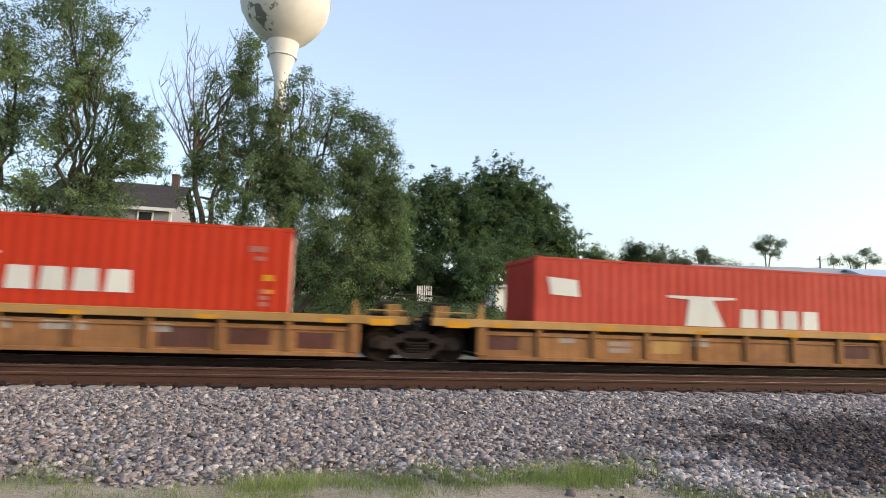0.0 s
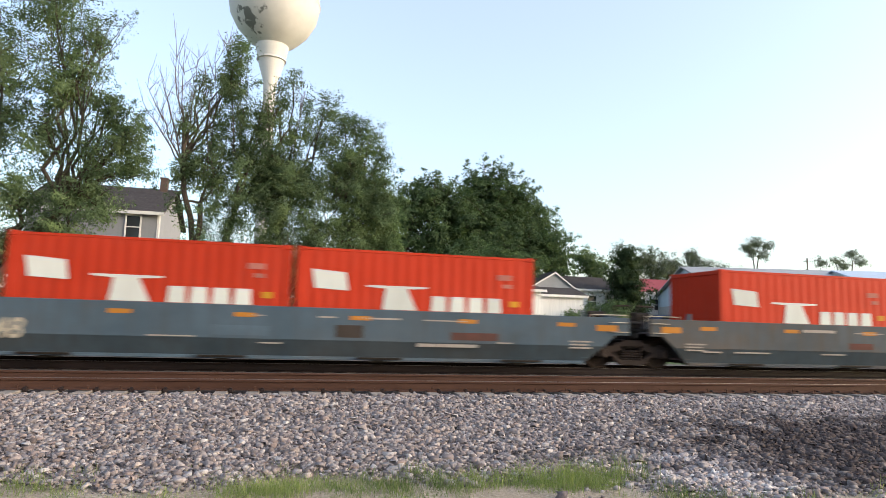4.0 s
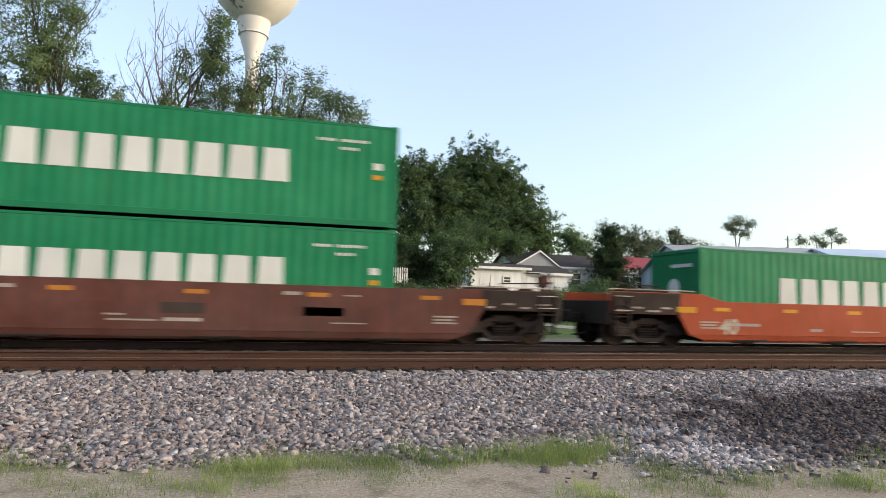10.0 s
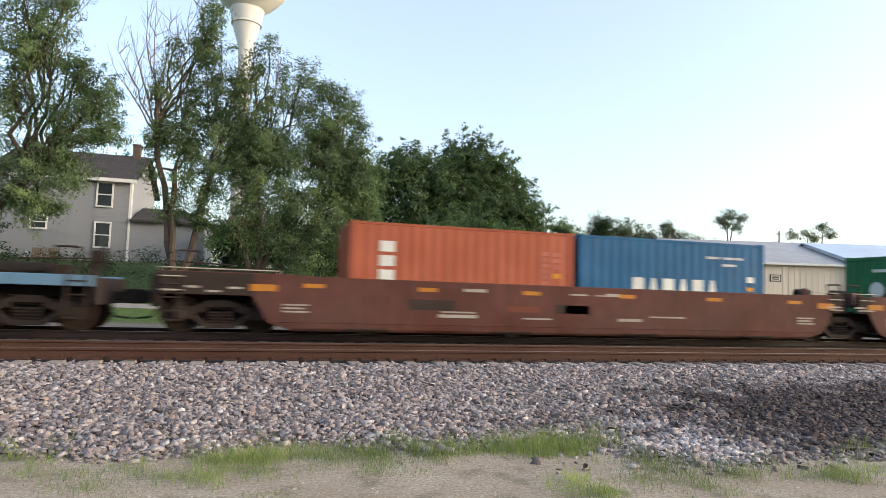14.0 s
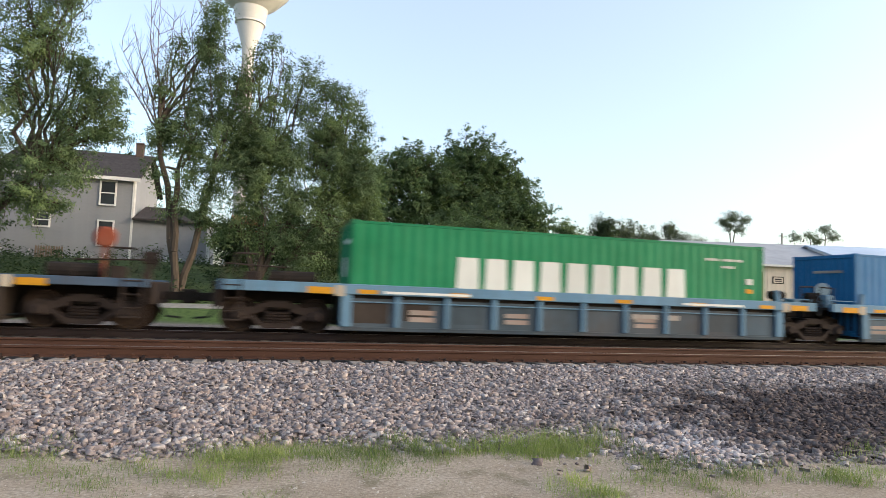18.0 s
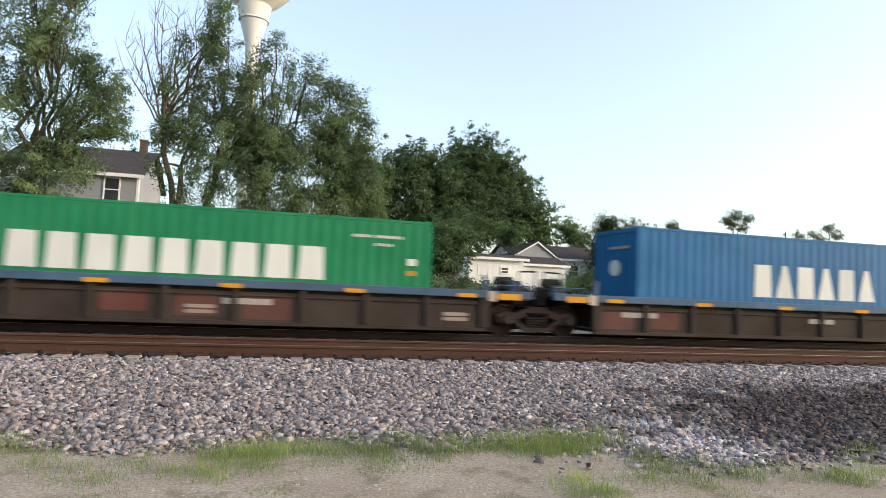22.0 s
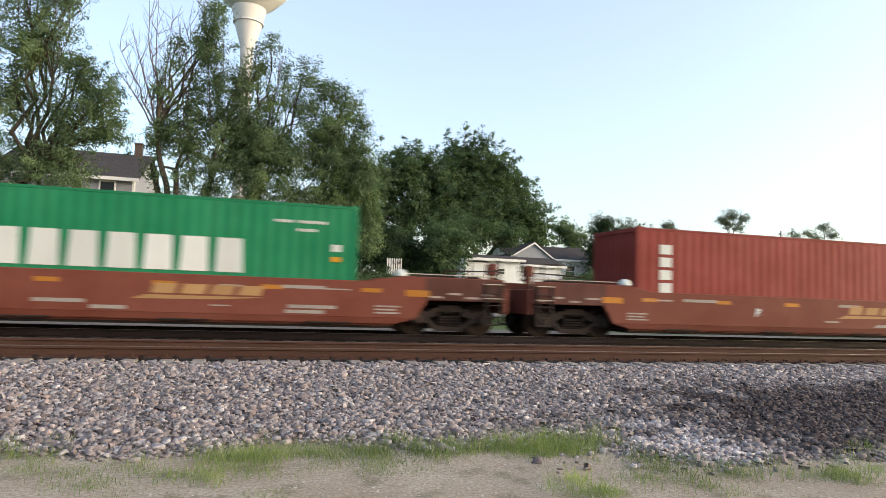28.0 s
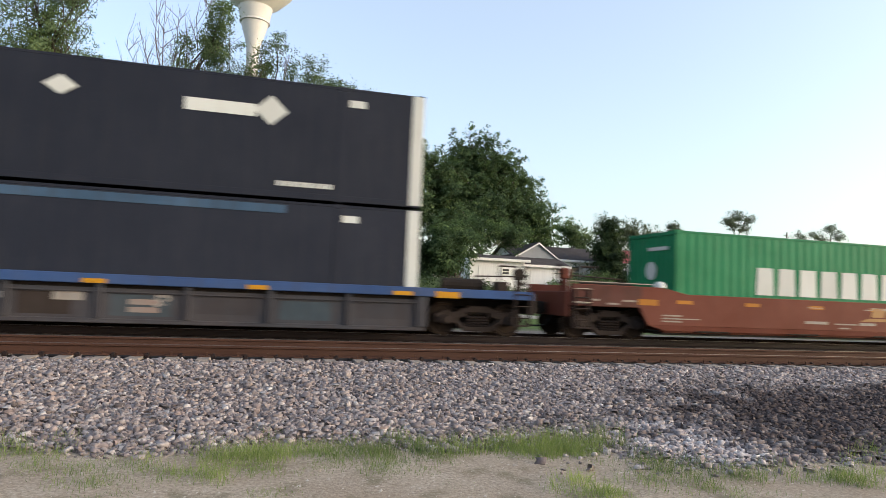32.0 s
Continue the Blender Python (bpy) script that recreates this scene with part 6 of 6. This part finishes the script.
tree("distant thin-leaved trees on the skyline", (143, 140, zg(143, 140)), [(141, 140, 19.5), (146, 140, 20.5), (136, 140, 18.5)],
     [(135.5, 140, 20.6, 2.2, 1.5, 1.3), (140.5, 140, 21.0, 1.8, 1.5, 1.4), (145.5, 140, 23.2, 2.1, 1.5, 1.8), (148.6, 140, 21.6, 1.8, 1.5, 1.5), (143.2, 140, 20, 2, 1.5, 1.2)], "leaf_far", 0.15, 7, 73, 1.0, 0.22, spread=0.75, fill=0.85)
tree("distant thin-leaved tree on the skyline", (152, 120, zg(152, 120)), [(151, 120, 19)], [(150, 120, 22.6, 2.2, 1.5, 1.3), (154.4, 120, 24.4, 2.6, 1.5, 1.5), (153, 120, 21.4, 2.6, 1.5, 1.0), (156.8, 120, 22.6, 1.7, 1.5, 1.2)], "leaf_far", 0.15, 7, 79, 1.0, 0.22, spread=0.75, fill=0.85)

for i, (x, y, h, r) in enumerate(((-1.6, 38, 2.6, 1.5), (0.6, 40, 3.6, 1.8), (2.6, 41, 3.4, 1.7), (4.4, 43, 4.4, 2.0), (7.6, 46, 4.0, 2.0), (9.8, 47, 3.6, 1.8), (11.4, 46, 3.0, 1.5), (3.2, 36, 1.9, 1.2), (22.9, 49, 1.1, 0.8), (27.2, 50, 2.0, 1.3), (25.6, 50.5, 1.8, 1.0), (-16.0, 37, 3.5, 2.0))):
    z0 = zg(x, y)
    tree("thick green shrub on the bank behind the tracks", (x, y, z0), [(x, y, z0 + h * 0.35)],
         [(x - r * 0.4, y, z0 + h * 0.62, r * 0.75, r * 0.7, h * 0.36), (x + r * 0.45, y, z0 + h * 0.52, r * 0.75, r * 0.7, h * 0.36), (x, y - 0.3, z0 + h * 0.3, r, r * 0.7, h * 0.3)],
         "leaf" if x > 20 else "leaf_deep_shaded", 0.075, 26, 100 + i, 1.1, 0.07, spread=0.45, fill=1.5, category="shrub")


def far_woods():
    """A low belt of woods that closes the view between the houses."""
    nr = np.random.default_rng(9)
    clumps = []
    for x in np.arange(-140, 330, 2.2):
        y = 175 + nr.uniform(-8, 8)
        h = 5.2 + 5.0 + 3.5 * nr.random() + 2.0 * math.sin(x * 0.06)
        for z in np.arange(5.5, h, 1.5):
            clumps.append(((x + nr.normal(0, 0.8), y, z), 1.1, 26))
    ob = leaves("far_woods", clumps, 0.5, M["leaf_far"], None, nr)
    tagged(ob, "far belt of green woods along the horizon", "woods", kind="stuff")


far_woods()

def weeds():
    """Rank weeds and brush on the bank behind the far track."""
    nr = np.random.default_rng(21)
    clumps = []
    for k in range(900):
        x, y = nr.uniform(-14, 34), 28.2 + 11 * nr.random() ** 1.4
        h = nr.uniform(0.15, 0.6) + 0.25 * (math.sin(x * 0.8) + 1) * nr.random()
        h *= 1.0 if x < 8 else 0.3
        z0 = float(ground_z(x, y))
        clumps += [((x, y, z0 + h * 0.3), 0.22, 16), ((x + nr.normal(0, 0.1), y, z0 + h * 0.8), 0.16, 12)]
    tagged(leaves("bank_weeds", clumps, 0.07, M["leaf_deep_shaded"], None, nr, 1.4), "rank green weeds on the bank behind the tracks", "weeds", kind="stuff")
    clumps = [((nr.uniform(-14.5, -2), 40.6 + nr.normal(0, 0.3), 2.75 + nr.random() * 0.5), 0.05, 5) for k in range(70)]
    m = plain("white_petals", (0.6, 0.6, 0.56), (0.8, 0.8, 0.76), 8, 0.8)
    tagged(leaves("white_flowers", clumps, 0.06, m, None, nr, 1.0), "white flowers along the foot of the grey house", "flowers", kind="stuff")
    clumps = [((nr.uniform(-15, -2), 40.7 + nr.normal(0, 0.4), 2.62 + nr.random() * 0.3), 0.12, 20) for k in range(150)]
    tagged(leaves("flower_bed", clumps, 0.06, M["leaf_dark"], None, nr, 1.3), "leafy flower bed along the foot of the grey house", "plants", kind="stuff")


weeds()

# ---- water tower ----
M["tower"] = plain("tower_paint", (0.56, 0.545, 0.52), (0.7, 0.685, 0.66), 0.25, 0.55, 0.05, 0.02)
nt = M["tower"].node_tree
bsdf = nt.nodes["Principled BSDF"]
old = bsdf.inputs["Base Color"].links[0].from_socket
mold = noise_at(nt, 0.55, 9)
mp = nt.nodes.new("ShaderNodeMapping")
mp.inputs["Location"].default_value = (4.2 / 3.4, 4.6 / 4.0, -46.3 / 2.3)
mp.inputs["Scale"].default_value = (1 / 3.4, 1 / 4.0, 1 / 2.3)
co = nt.nodes.new("ShaderNodeTexCoord")
nt.links.new(co.outputs["Object"], mp.inputs["Vector"])
zone = nt.nodes.new("ShaderNodeVectorMath")
zone.operation = "LENGTH"
nt.links.new(mp.outputs[0], zone.inputs[0])
both = nt.nodes.new("ShaderNodeMath")
both.operation = "MULTIPLY_ADD"
nt.links.new(zone.outputs["Value"], both.inputs[0])
both.inputs[1].default_value = -0.22
nt.links.new(mold, both.inputs[2])
nt.links.new(mixed(nt, ramp(nt, both.outputs[0], [(0.36, (0, 0, 0)), (0.42, (0.8,) * 3)]), old, (0.06, 0.065, 0.055)), bsdf.inputs["Base Color"])


def water_tower():
    x, y = -5.3, 110.0
    t = thing("water_tower", "tall off-white water tower with a mildewed bulb", "water tower", (x, y, zg(x, y)))
    h = 48.4 - zg(x, y)
    part("stem", Build().lathe([(2.6, 0), (1.5, 3.0), (1.02, 8), (1.0, h - 9), (1.15, h - 6.5), (2.3, h - 2.6), (2.9, h + 0.4)], 32), M["tower"], t, smooth=True)
    part("neck_ring", Build().lathe([(2.32, h - 2.7), (2.5, h - 2.65), (2.5, h - 2.35), (2.32, h - 2.3)], 32), M["tower"], t)
    part("bulb", Build().lathe([(2.6, h - 0.2), (4.2, h + 0.9), (6.0, h + 2.8), (7.3, h + 5.2), (7.8, h + 7.8), (7.3, h + 10.6), (5.8, h + 13), (3.4, h + 14.8), (0.0, h + 15.6)], 48), M["tower"], t, "off-white bulb with dark mildew", smooth=True)
    part("seam", Build().lathe([(7.79, h + 7.6), (7.85, h + 7.65), (7.85, h + 7.85), (7.79, h + 7.9)], 48), M["tower"], t)


water_tower()

# ---- houses ----
M["siding"] = plain("grey_siding", (0.25, 0.257, 0.275), (0.3, 0.307, 0.325), 2.0, 0.7, 0.1, 0.004)
M["shingle"] = plain("dark_shingles", (0.04, 0.036, 0.036), (0.08, 0.07, 0.07), 5, 0.9, 0.4, 0.02, 0.0, (1, 1, 3))
M["trim"] = plain("white_trim", (0.6, 0.6, 0.58), (0.78, 0.77, 0.75), 5, 0.6, 0.1)
M["pane"] = shader("window_glass", 0.06, 0.0, 0.6)[0]
M["pane"].node_tree.nodes["Principled BSDF"].inputs["Base Color"].default_value = (0.03, 0.035, 0.04, 1)
M["curtain"] = plain("curtain", (0.4, 0.38, 0.35), (0.6, 0.58, 0.54), 3, 0.9, 0.2)
M["chimney"] = plain("old_brick", (0.07, 0.05, 0.045), (0.12, 0.085, 0.07), 9, 0.9, 0.5)
M["whitewash"] = plain("white_board_wall", (0.62, 0.62, 0.62), (0.78, 0.78, 0.77), 2, 0.7, 0.15, 0.006, 0.0, (6, 6, 0.4))
M["tan"] = plain("tan_metal_wall", (0.55, 0.47, 0.38), (0.66, 0.57, 0.47), 1.2, 0.6, 0.1, 0.004, 0.0, (5, 5, 0.3))
M["pale_blue"] = plain("pale_blue_metal_wall", (0.36, 0.45, 0.55), (0.45, 0.54, 0.63), 1.2, 0.55, 0.1, 0.004, 0.0, (5, 5, 0.3))
M["grey_roof"] = plain("grey_metal_roof", (0.25, 0.25, 0.26), (0.38, 0.38, 0.39), 0.8, 0.5, 0.1, 0.01)
M["blue_roof"] = plain("pale_blue_metal_roof", (0.38, 0.46, 0.58), (0.52, 0.6, 0.7), 0.8, 0.45, 0.1, 0.01)
M["red_roof"] = plain("red_metal_roof", (0.2, 0.025, 0.03), (0.28, 0.035, 0.04), 2, 0.5, 0.1)
M["timber"] = plain("orange_brown_timber", (0.2, 0.075, 0.032), (0.33, 0.14, 0.065), 6, 0.8, 0.3)
M["old_timber"] = plain("weathered_timber", (0.16, 0.12, 0.09), (0.27, 0.2, 0.15), 6, 0.9, 0.3)
M["dark"] = plain("dark_interior", (0.01, 0.01, 0.01), (0.025, 0.025, 0.025), 3, 0.9)


def window(house, x0, x1, z0, z1, y, curtain=True):
    """A sash window in a wall that faces -y, at the wall's face y."""
    w = part("window", Build().box(x0, x1, y - 0.01, y + 0.04, z0, z1), M["dark"], house)
    f = Build()
    t = 0.09
    f.box(x0 - t, x0, y - 0.06, y + 0.02, z0 - t, z1 + t).box(x1, x1 + t, y - 0.06, y + 0.02, z0 - t, z1 + t)
    f.box(x0, x1, y - 0.06, y + 0.02, z1, z1 + t).box(x0 - 0.05, x1 + 0.05, y - 0.1, y + 0.02, z0 - t, z0)
    f.box(x0, x1, y - 0.035, y - 0.012, (z0 + z1) / 2 - 0.03, (z0 + z1) / 2 + 0.03)
    part("window_frame", f, M["trim"], w, "white window frame")
    if curtain:
        part("blind", Build().box(x0 + 0.02, x1 - 0.02, y - 0.016, y - 0.011, (z0 + z1) / 2 + 0.1, z1), M["curtain"], w)
    part("pane", Build().box(x0, x1, y - 0.024, y - 0.019, z0, z1), M["pane"], w)
    return w


def gabled(name, label, x0, x1, y0, y1, base, eave, ridge, wall, roof, category="house", along="x", turn=0.0, over=0.35, end_wall=None):
    """A gabled building about its corner (x0, y0); the ridge runs along x."""
    g = thing(name, label, category, pose(x0, y0, 0, 0, 0, turn))
    w, d = x1 - x0, y1 - y0
    th = 0.18
    m = M[wall]
    front = Build().box(0, w, 0, th, base, eave)
    part("front_wall", front, m, g)
    part("back_wall", Build().box(0, w, d - th, d, base, eave), m, g)
    mid = d / 2
    for x in (0, w - th):
        e = Build().slab([(th, base), (d - th, base), (d - th, eave), (mid, ridge - 0.05), (th, eave)], x, x + th)
        part("gable_wall", e, M[end_wall] if end_wall and x == 0 else m, g)
    rise = (ridge - eave) / mid
    for s in (0, 1):
        ya, yb = (-over, mid) if s == 0 else (d + over, mid)
        za = eave - rise * over
        o = [(ya, za), (yb, ridge), (yb, ridge + 0.12), (ya, za + 0.12)]
        if s:
            o = o[::-1]
        part("roof", Build().slab(o, -over, w + over), M[roof], g)
    part("fascia", Build().box(-over, w + over, -over - 0.03, -over, eave - rise * over - 0.08, eave - rise * over + 0.13), M["trim"], g, "pale eave board")
    return g


def house_left():
    g = gabled("house", "two-storey grey sided house with a dark shingle roof", -15.4, -8.1, 42, 50, 2.75, 7.95, 10.0, "siding", "shingle")
    n = 24
    lap = shared("lap", lambda: Build().plate([(0, 0), (7.3, 0), (7.3, 0.205), (0, 0.205)], -0.02, 0.0).mesh("siding_board"))
    for i in range(n):
        part("siding_board", lap, M["siding"], g, at=pose(0, -0.004, 2.8 + i * 0.214, -0.8, 0, 0))
    for x0, z0, x1, z1 in ((5.5, 6.25, 6.25, 7.6), (5.5, 3.8, 6.25, 5.2), (2.1, 4.75, 2.85, 5.45), (0.9, 6.3, 1.6, 7.6)):
        window(g, x0, x1, z0, z1, -0.03)
    part("corner_board", Build().box(7.22, 7.34, -0.05, 0.06, 2.8, 7.9), M["trim"], g)
    part("corner_board", Build().box(7.3, 7.36, 0.1, 0.22, 2.8, 7.9), M["trim"], g)
    wing = thing("house_wing", "low grey wing of the house with a dark hipped roof", "house", (0, 0, 0))
    part("wall", Build().box(-8.08, -3.7, 42.0, 46.5, 2.7, 5.5), M["siding"], wing)
    b = Build()
    b.v = [(-8.08, 41.7, 5.45), (-3.3, 41.7, 5.45), (-3.3, 46.8, 5.45), (-8.08, 46.8, 5.45), (-7.8, 44.2, 6.5), (-5.4, 44.2, 6.5)]
    b.f = [(0, 1, 5, 4), (1, 2, 5), (2, 3, 4, 5), (3, 0, 4), (3, 2, 1, 0)]
    part("roof", b, M["shingle"], wing)
    part("fascia", Build().box(-8.08, -3.3, 41.66, 41.7, 5.38, 5.5), M["shingle"], wing)
    part("foundation", Build().box(-8.05, -3.72, 41.96, 41.998, 2.6, 2.95), M["chimney"], wing, "dull brick footing")
    part("post", Build().box(-3.8, -3.62, 41.85, 41.99, 2.7, 5.45), M["trim"], wing)
    ch = thing("chimney", "weathered brick chimney on the ridge of the grey house", "chimney", (-8.65, 45.8, 9.2))
    part("stack", Build().box(-0.23, 0.23, -0.25, 0.25, 0, 1.55), M["chimney"], ch, bevel=0.02)
    part("cap", Build().box(-0.27, 0.27, -0.29, 0.29, 1.55, 1.66), M["chimney"], ch, bevel=0.02)


house_left()


def yard_things():
    f = thing("picket_fence", "short weathered brown wooden fence panel among the flowers", "fence", (-12.6, 40.2, 2.6))
    for i in range(11):
        part("picket", shared("picket", lambda: Build().plate([(0, 0), (0.09, 0), (0.09, 0.85), (0.045, 0.92), (0, 0.85)], -0.012, 0.012).mesh("picket")), M["old_timber"], f, at=(i * 0.13, 0, 0))
    for z in (0.25, 0.65):
        part("rail", Build().box(0, 1.4, 0.013, 0.05, z, z + 0.07), M["old_timber"], f)
    p = thing("playhouse", "orange-brown timber playhouse half hidden by leaves", "playhouse", (-2.1, 39.3, zg(-1.4, 39.3) + 0.2))
    for x in (0.0, 1.5):
        for y in (0.0, 1.4):
            part("post", Build().box(x - 0.06, x + 0.06, y - 0.06, y + 0.06, 0, 2.3), M["timber"], p)
    for i in range(6):
        part("board", shared("board", lambda: Build().box(0, 1.5, -0.09, -0.06, 0, 0.15).mesh("board")), M["timber"], p, at=(0, 0, 0.95 + i * 0.17))
    part("deck", Build().box(-0.1, 1.6, -0.1, 1.5, 0.82, 0.92), M["timber"], p)
    part("roof", Build().slab([(-0.3, 2.25), (0.7, 2.8), (1.7, 2.25), (1.7, 2.33), (0.7, 2.9), (-0.3, 2.33)][::1], -0.2, 1.7), M["timber"], p)
    k = thing("doghouse", "small white-framed doghouse with a dark opening", "doghouse", (-2.5, 38.0, zg(-2.0, 38.0)))
    part("side_wall", Build().box(0.0, 0.08, 0, 1.0, 0, 0.62), M["trim"], k)
    part("side_wall", Build().box(0.92, 1.0, 0, 1.0, 0, 0.62), M["trim"], k)
    part("back_wall", Build().box(0.08, 0.92, 0.92, 1.0, 0, 0.62), M["dark"], k)
    for pts in ([(-0.1, 0.58), (-0.02, 0.55), (0.5, 0.92), (0.5, 1.02)], [(0.5, 0.92), (1.02, 0.55), (1.1, 0.58), (0.5, 1.02)]):
        part("roof", Build().plate(pts, -0.1, 1.1), M["trim"], k)
    part("bowl", Build().lathe([(0.1, 0.0), (0.16, 0.12), (0.14, 0.12), (0.0, 0.04)], 14), M["trim"], k, "white bowl", at=(0.75, -0.25, 0.06))
    w = thing("picket_fence", "white wooden picket fence behind the young tree", "fence", (7.9, 43.5, zg(7.9, 43.5)))
    for i in range(7):
        part("picket", shared("picket2", lambda: Build().plate([(0, 0), (0.1, 0), (0.1, 1.15), (0.05, 1.25), (0, 1.15)], -0.012, 0.012).mesh("picket")), M["trim"], w, at=(i * 0.16, 0, 0))
    for z in (0.3, 0.9):
        part("rail", Build().box(0, 1.06, 0.013, 0.05, z, z + 0.08), M["trim"], w)
    c = thing("parked_car", "dark blue car parked between the houses", "car", pose(37.8, 62, zg(37.8, 62), 0, 0, 12))
    part("body", Build().plate([(0.0, 0.3), (4.4, 0.3), (4.45, 0.75), (3.6, 0.92), (3.0, 1.4), (1.3, 1.42), (0.6, 0.98), (0.0, 0.9)], -0.85, 0.85), M["navy"], c, bevel=0.06)
    part("window", Build().plate([(0.85, 0.98), (3.25, 0.98), (2.95, 1.33), (1.35, 1.35)], -0.87, -0.85), M["pane"], c)
    for x in (0.85, 3.5):
        part("wheel", Build().lathe([(0.0, -0.1), (0.3, -0.1), (0.32, -0.05), (0.32, 0.08), (0.0, 0.08)], 18, "y"), M["hose"], c, at=(x, -0.8, 0.32))


yard_things()


def sheds():
    g = gabled("shed", "small white board shed with double doors", 15.0, 19.6, 48, 51, 1.9, 4.5, 4.8, "whitewash", "shingle", "shed")
    part("door", Build().box(0.7, 1.55, -0.03, 0.0, 2.05, 4.0), M["whitewash"], g, bevel=0.01)
    part("door", Build().box(1.58, 2.4, -0.03, 0.0, 2.05, 4.0), M["whitewash"], g, bevel=0.01)
    part("handle", Build().tube((1.5, -0.06, 3.0), (1.5, -0.06, 3.25), 0.02), M["iron"], g)
    window(g, 2.7, 3.25, 3.35, 3.75, -0.01, False)
    gabled("garage", "white board garage beside the shed", 21.0, 25.2, 52, 57, 1.9, 4.4, 5.1, "whitewash", "shingle", "garage")
    h = gabled("house", "low white house with a grey shingle roof", 24.3, 33.9, 62, 70, 1.7, 5.7, 7.2, "whitewash", "shingle")
    window(h, 6.2, 7.2, 3.9, 5.0, -0.01)
    part("front_gable", Build().plate([(-0.2, 5.0), (4.0, 5.0), (4.0, 5.75), (2.1, 7.15), (-0.2, 5.75)], -0.9, -0.75), M["siding"], h, "grey sided front gable")
    for pts in ([(2.1, 7.15), (4.35, 5.55), (4.35, 5.72), (2.1, 7.32)], [(-0.5, 5.6), (2.1, 7.15), (2.1, 7.32), (-0.5, 5.77)]):
        part("gable_roof", Build().plate(pts, -1.1, 4.0), M["shingle"], h)
        part("verge_board", Build().plate([(x, z - 0.06) for x, z in pts], -1.14, -1.1), M["trim"], h, "white verge board")
    r = gabled("house", "white house with a bright red metal roof", 43.2, 51, 75, 82, 1.9, 6.6, 8.4, "whitewash", "red_roof")
    window(r, 1.0, 1.9, 4.2, 5.6, -0.01)
    window(r, 3.2, 4.1, 4.2, 5.6, -0.01)


sheds()


def brush_pile():
    rng = random.Random(77)
    p = thing("brush_pile", "heap of pale cut branches beside the white shed", "brush pile", (12.7, 43.4, zg(12.7, 43.4) + 0.05))
    for i in range(34):
        x, y = rng.uniform(-0.9, 0.9), rng.uniform(-0.5, 0.5)
        a, c = rng.uniform(0, 6.28), rng.uniform(0.5, 1.1)
        lift = 0.75 * (1 - abs(x)) * rng.random()
        one = Build()
        branch(one, (x - math.cos(a) * c, y - math.sin(a) * c * 0.6, max(0.05, lift - 0.15)), (x + math.cos(a) * c, y + math.sin(a) * c * 0.6, lift + rng.uniform(0.1, 0.6)), 0.03, 0.012, rng, 0.1, 3)
        part("branch", one, M["deadwood"], p)


brush_pile()


def metal_buildings():
    g = gabled("warehouse", "long tan metal warehouse with a pale blue gable", 41.6, 58.0, 55, 76, 1.9, 5.9, 8.9, "tan", "grey_roof", "warehouse", turn=-15.0, over=0.5, end_wall="pale_blue")
    part("sliding_door", Build().box(3.4, 6.2, -0.06, 0.0, 1.95, 5.0), M["whitewash"], g, "white sliding door", bevel=0.01)
    part("door_frame", Build().box(3.2, 3.4, -0.08, 0.0, 1.95, 5.1).box(6.2, 6.4, -0.08, 0.0, 1.95, 5.1).box(3.4, 6.2, -0.08, 0.0, 5.0, 5.12), M["timber"], g)
    sign = part("sign", Build().box(7.4, 8.5, -0.05, 0.0, 4.0, 4.7), M["dark"], g, "dark framed wall sign")
    part("sign_face", Build().box(7.48, 8.42, -0.056, -0.05, 4.08, 4.62), M["tan"], sign)
    part("sign_lettering", Build().box(7.6, 8.3, -0.06, -0.056, 4.38, 4.5).box(7.6, 8.3, -0.06, -0.056, 4.2, 4.3), M["dark"], sign)
    for i in range(27):
        part("wall_rib", shared("wall_rib", lambda: Build().box(-0.03, 0.03, -0.03, 0.0, 1.95, 5.75).mesh("wall_rib")), M["tan"], g, at=(0.3 + i * 0.6, 0, 0)) if not 3.1 < 0.3 + i * 0.6 < 6.5 and not 7.3 < 0.3 + i * 0.6 < 8.6 else None
    part("gable_wall_lower", Build().box(-0.02, 0.0, 0.1, 20.9, 1.95, 4.6), M["grey_roof"], g, "grey lower cladding")
    w = gabled("warehouse", "white metal warehouse with a pale blue roof", 56.6, 95, 50.2, 68, 1.9, 6.2, 8.7, "whitewash", "blue_roof", "warehouse", turn=-15.0, over=0.4)
    for x in (3, 12, 21):
        part("door", Build().box(x, x + 3, -0.05, 0.0, 1.95, 5.2), M["grey_roof"], w, bevel=0.01)
    pole = thing("utility_pole", "thin grey wooden utility pole on the skyline", "pole", (94.0, 100, zg(94, 100)))
    part("shaft", Build().tube((0, 0, 0), (0, 0, 12.8), 0.16, 0.11), M["deadwood"], pole)


metal_buildings()


def motions():
    times = [0, 1, 2, 3, 4, 6, 8, 10, 12, 14, 16, 18, 20, 22, 24, 26, 28, 29, 30, 31, 32]
    for ob, u, z in MOVERS:
        walk(ob, [(t, pose(u + travelled(t), FAR, z)) for t in times])


motions()
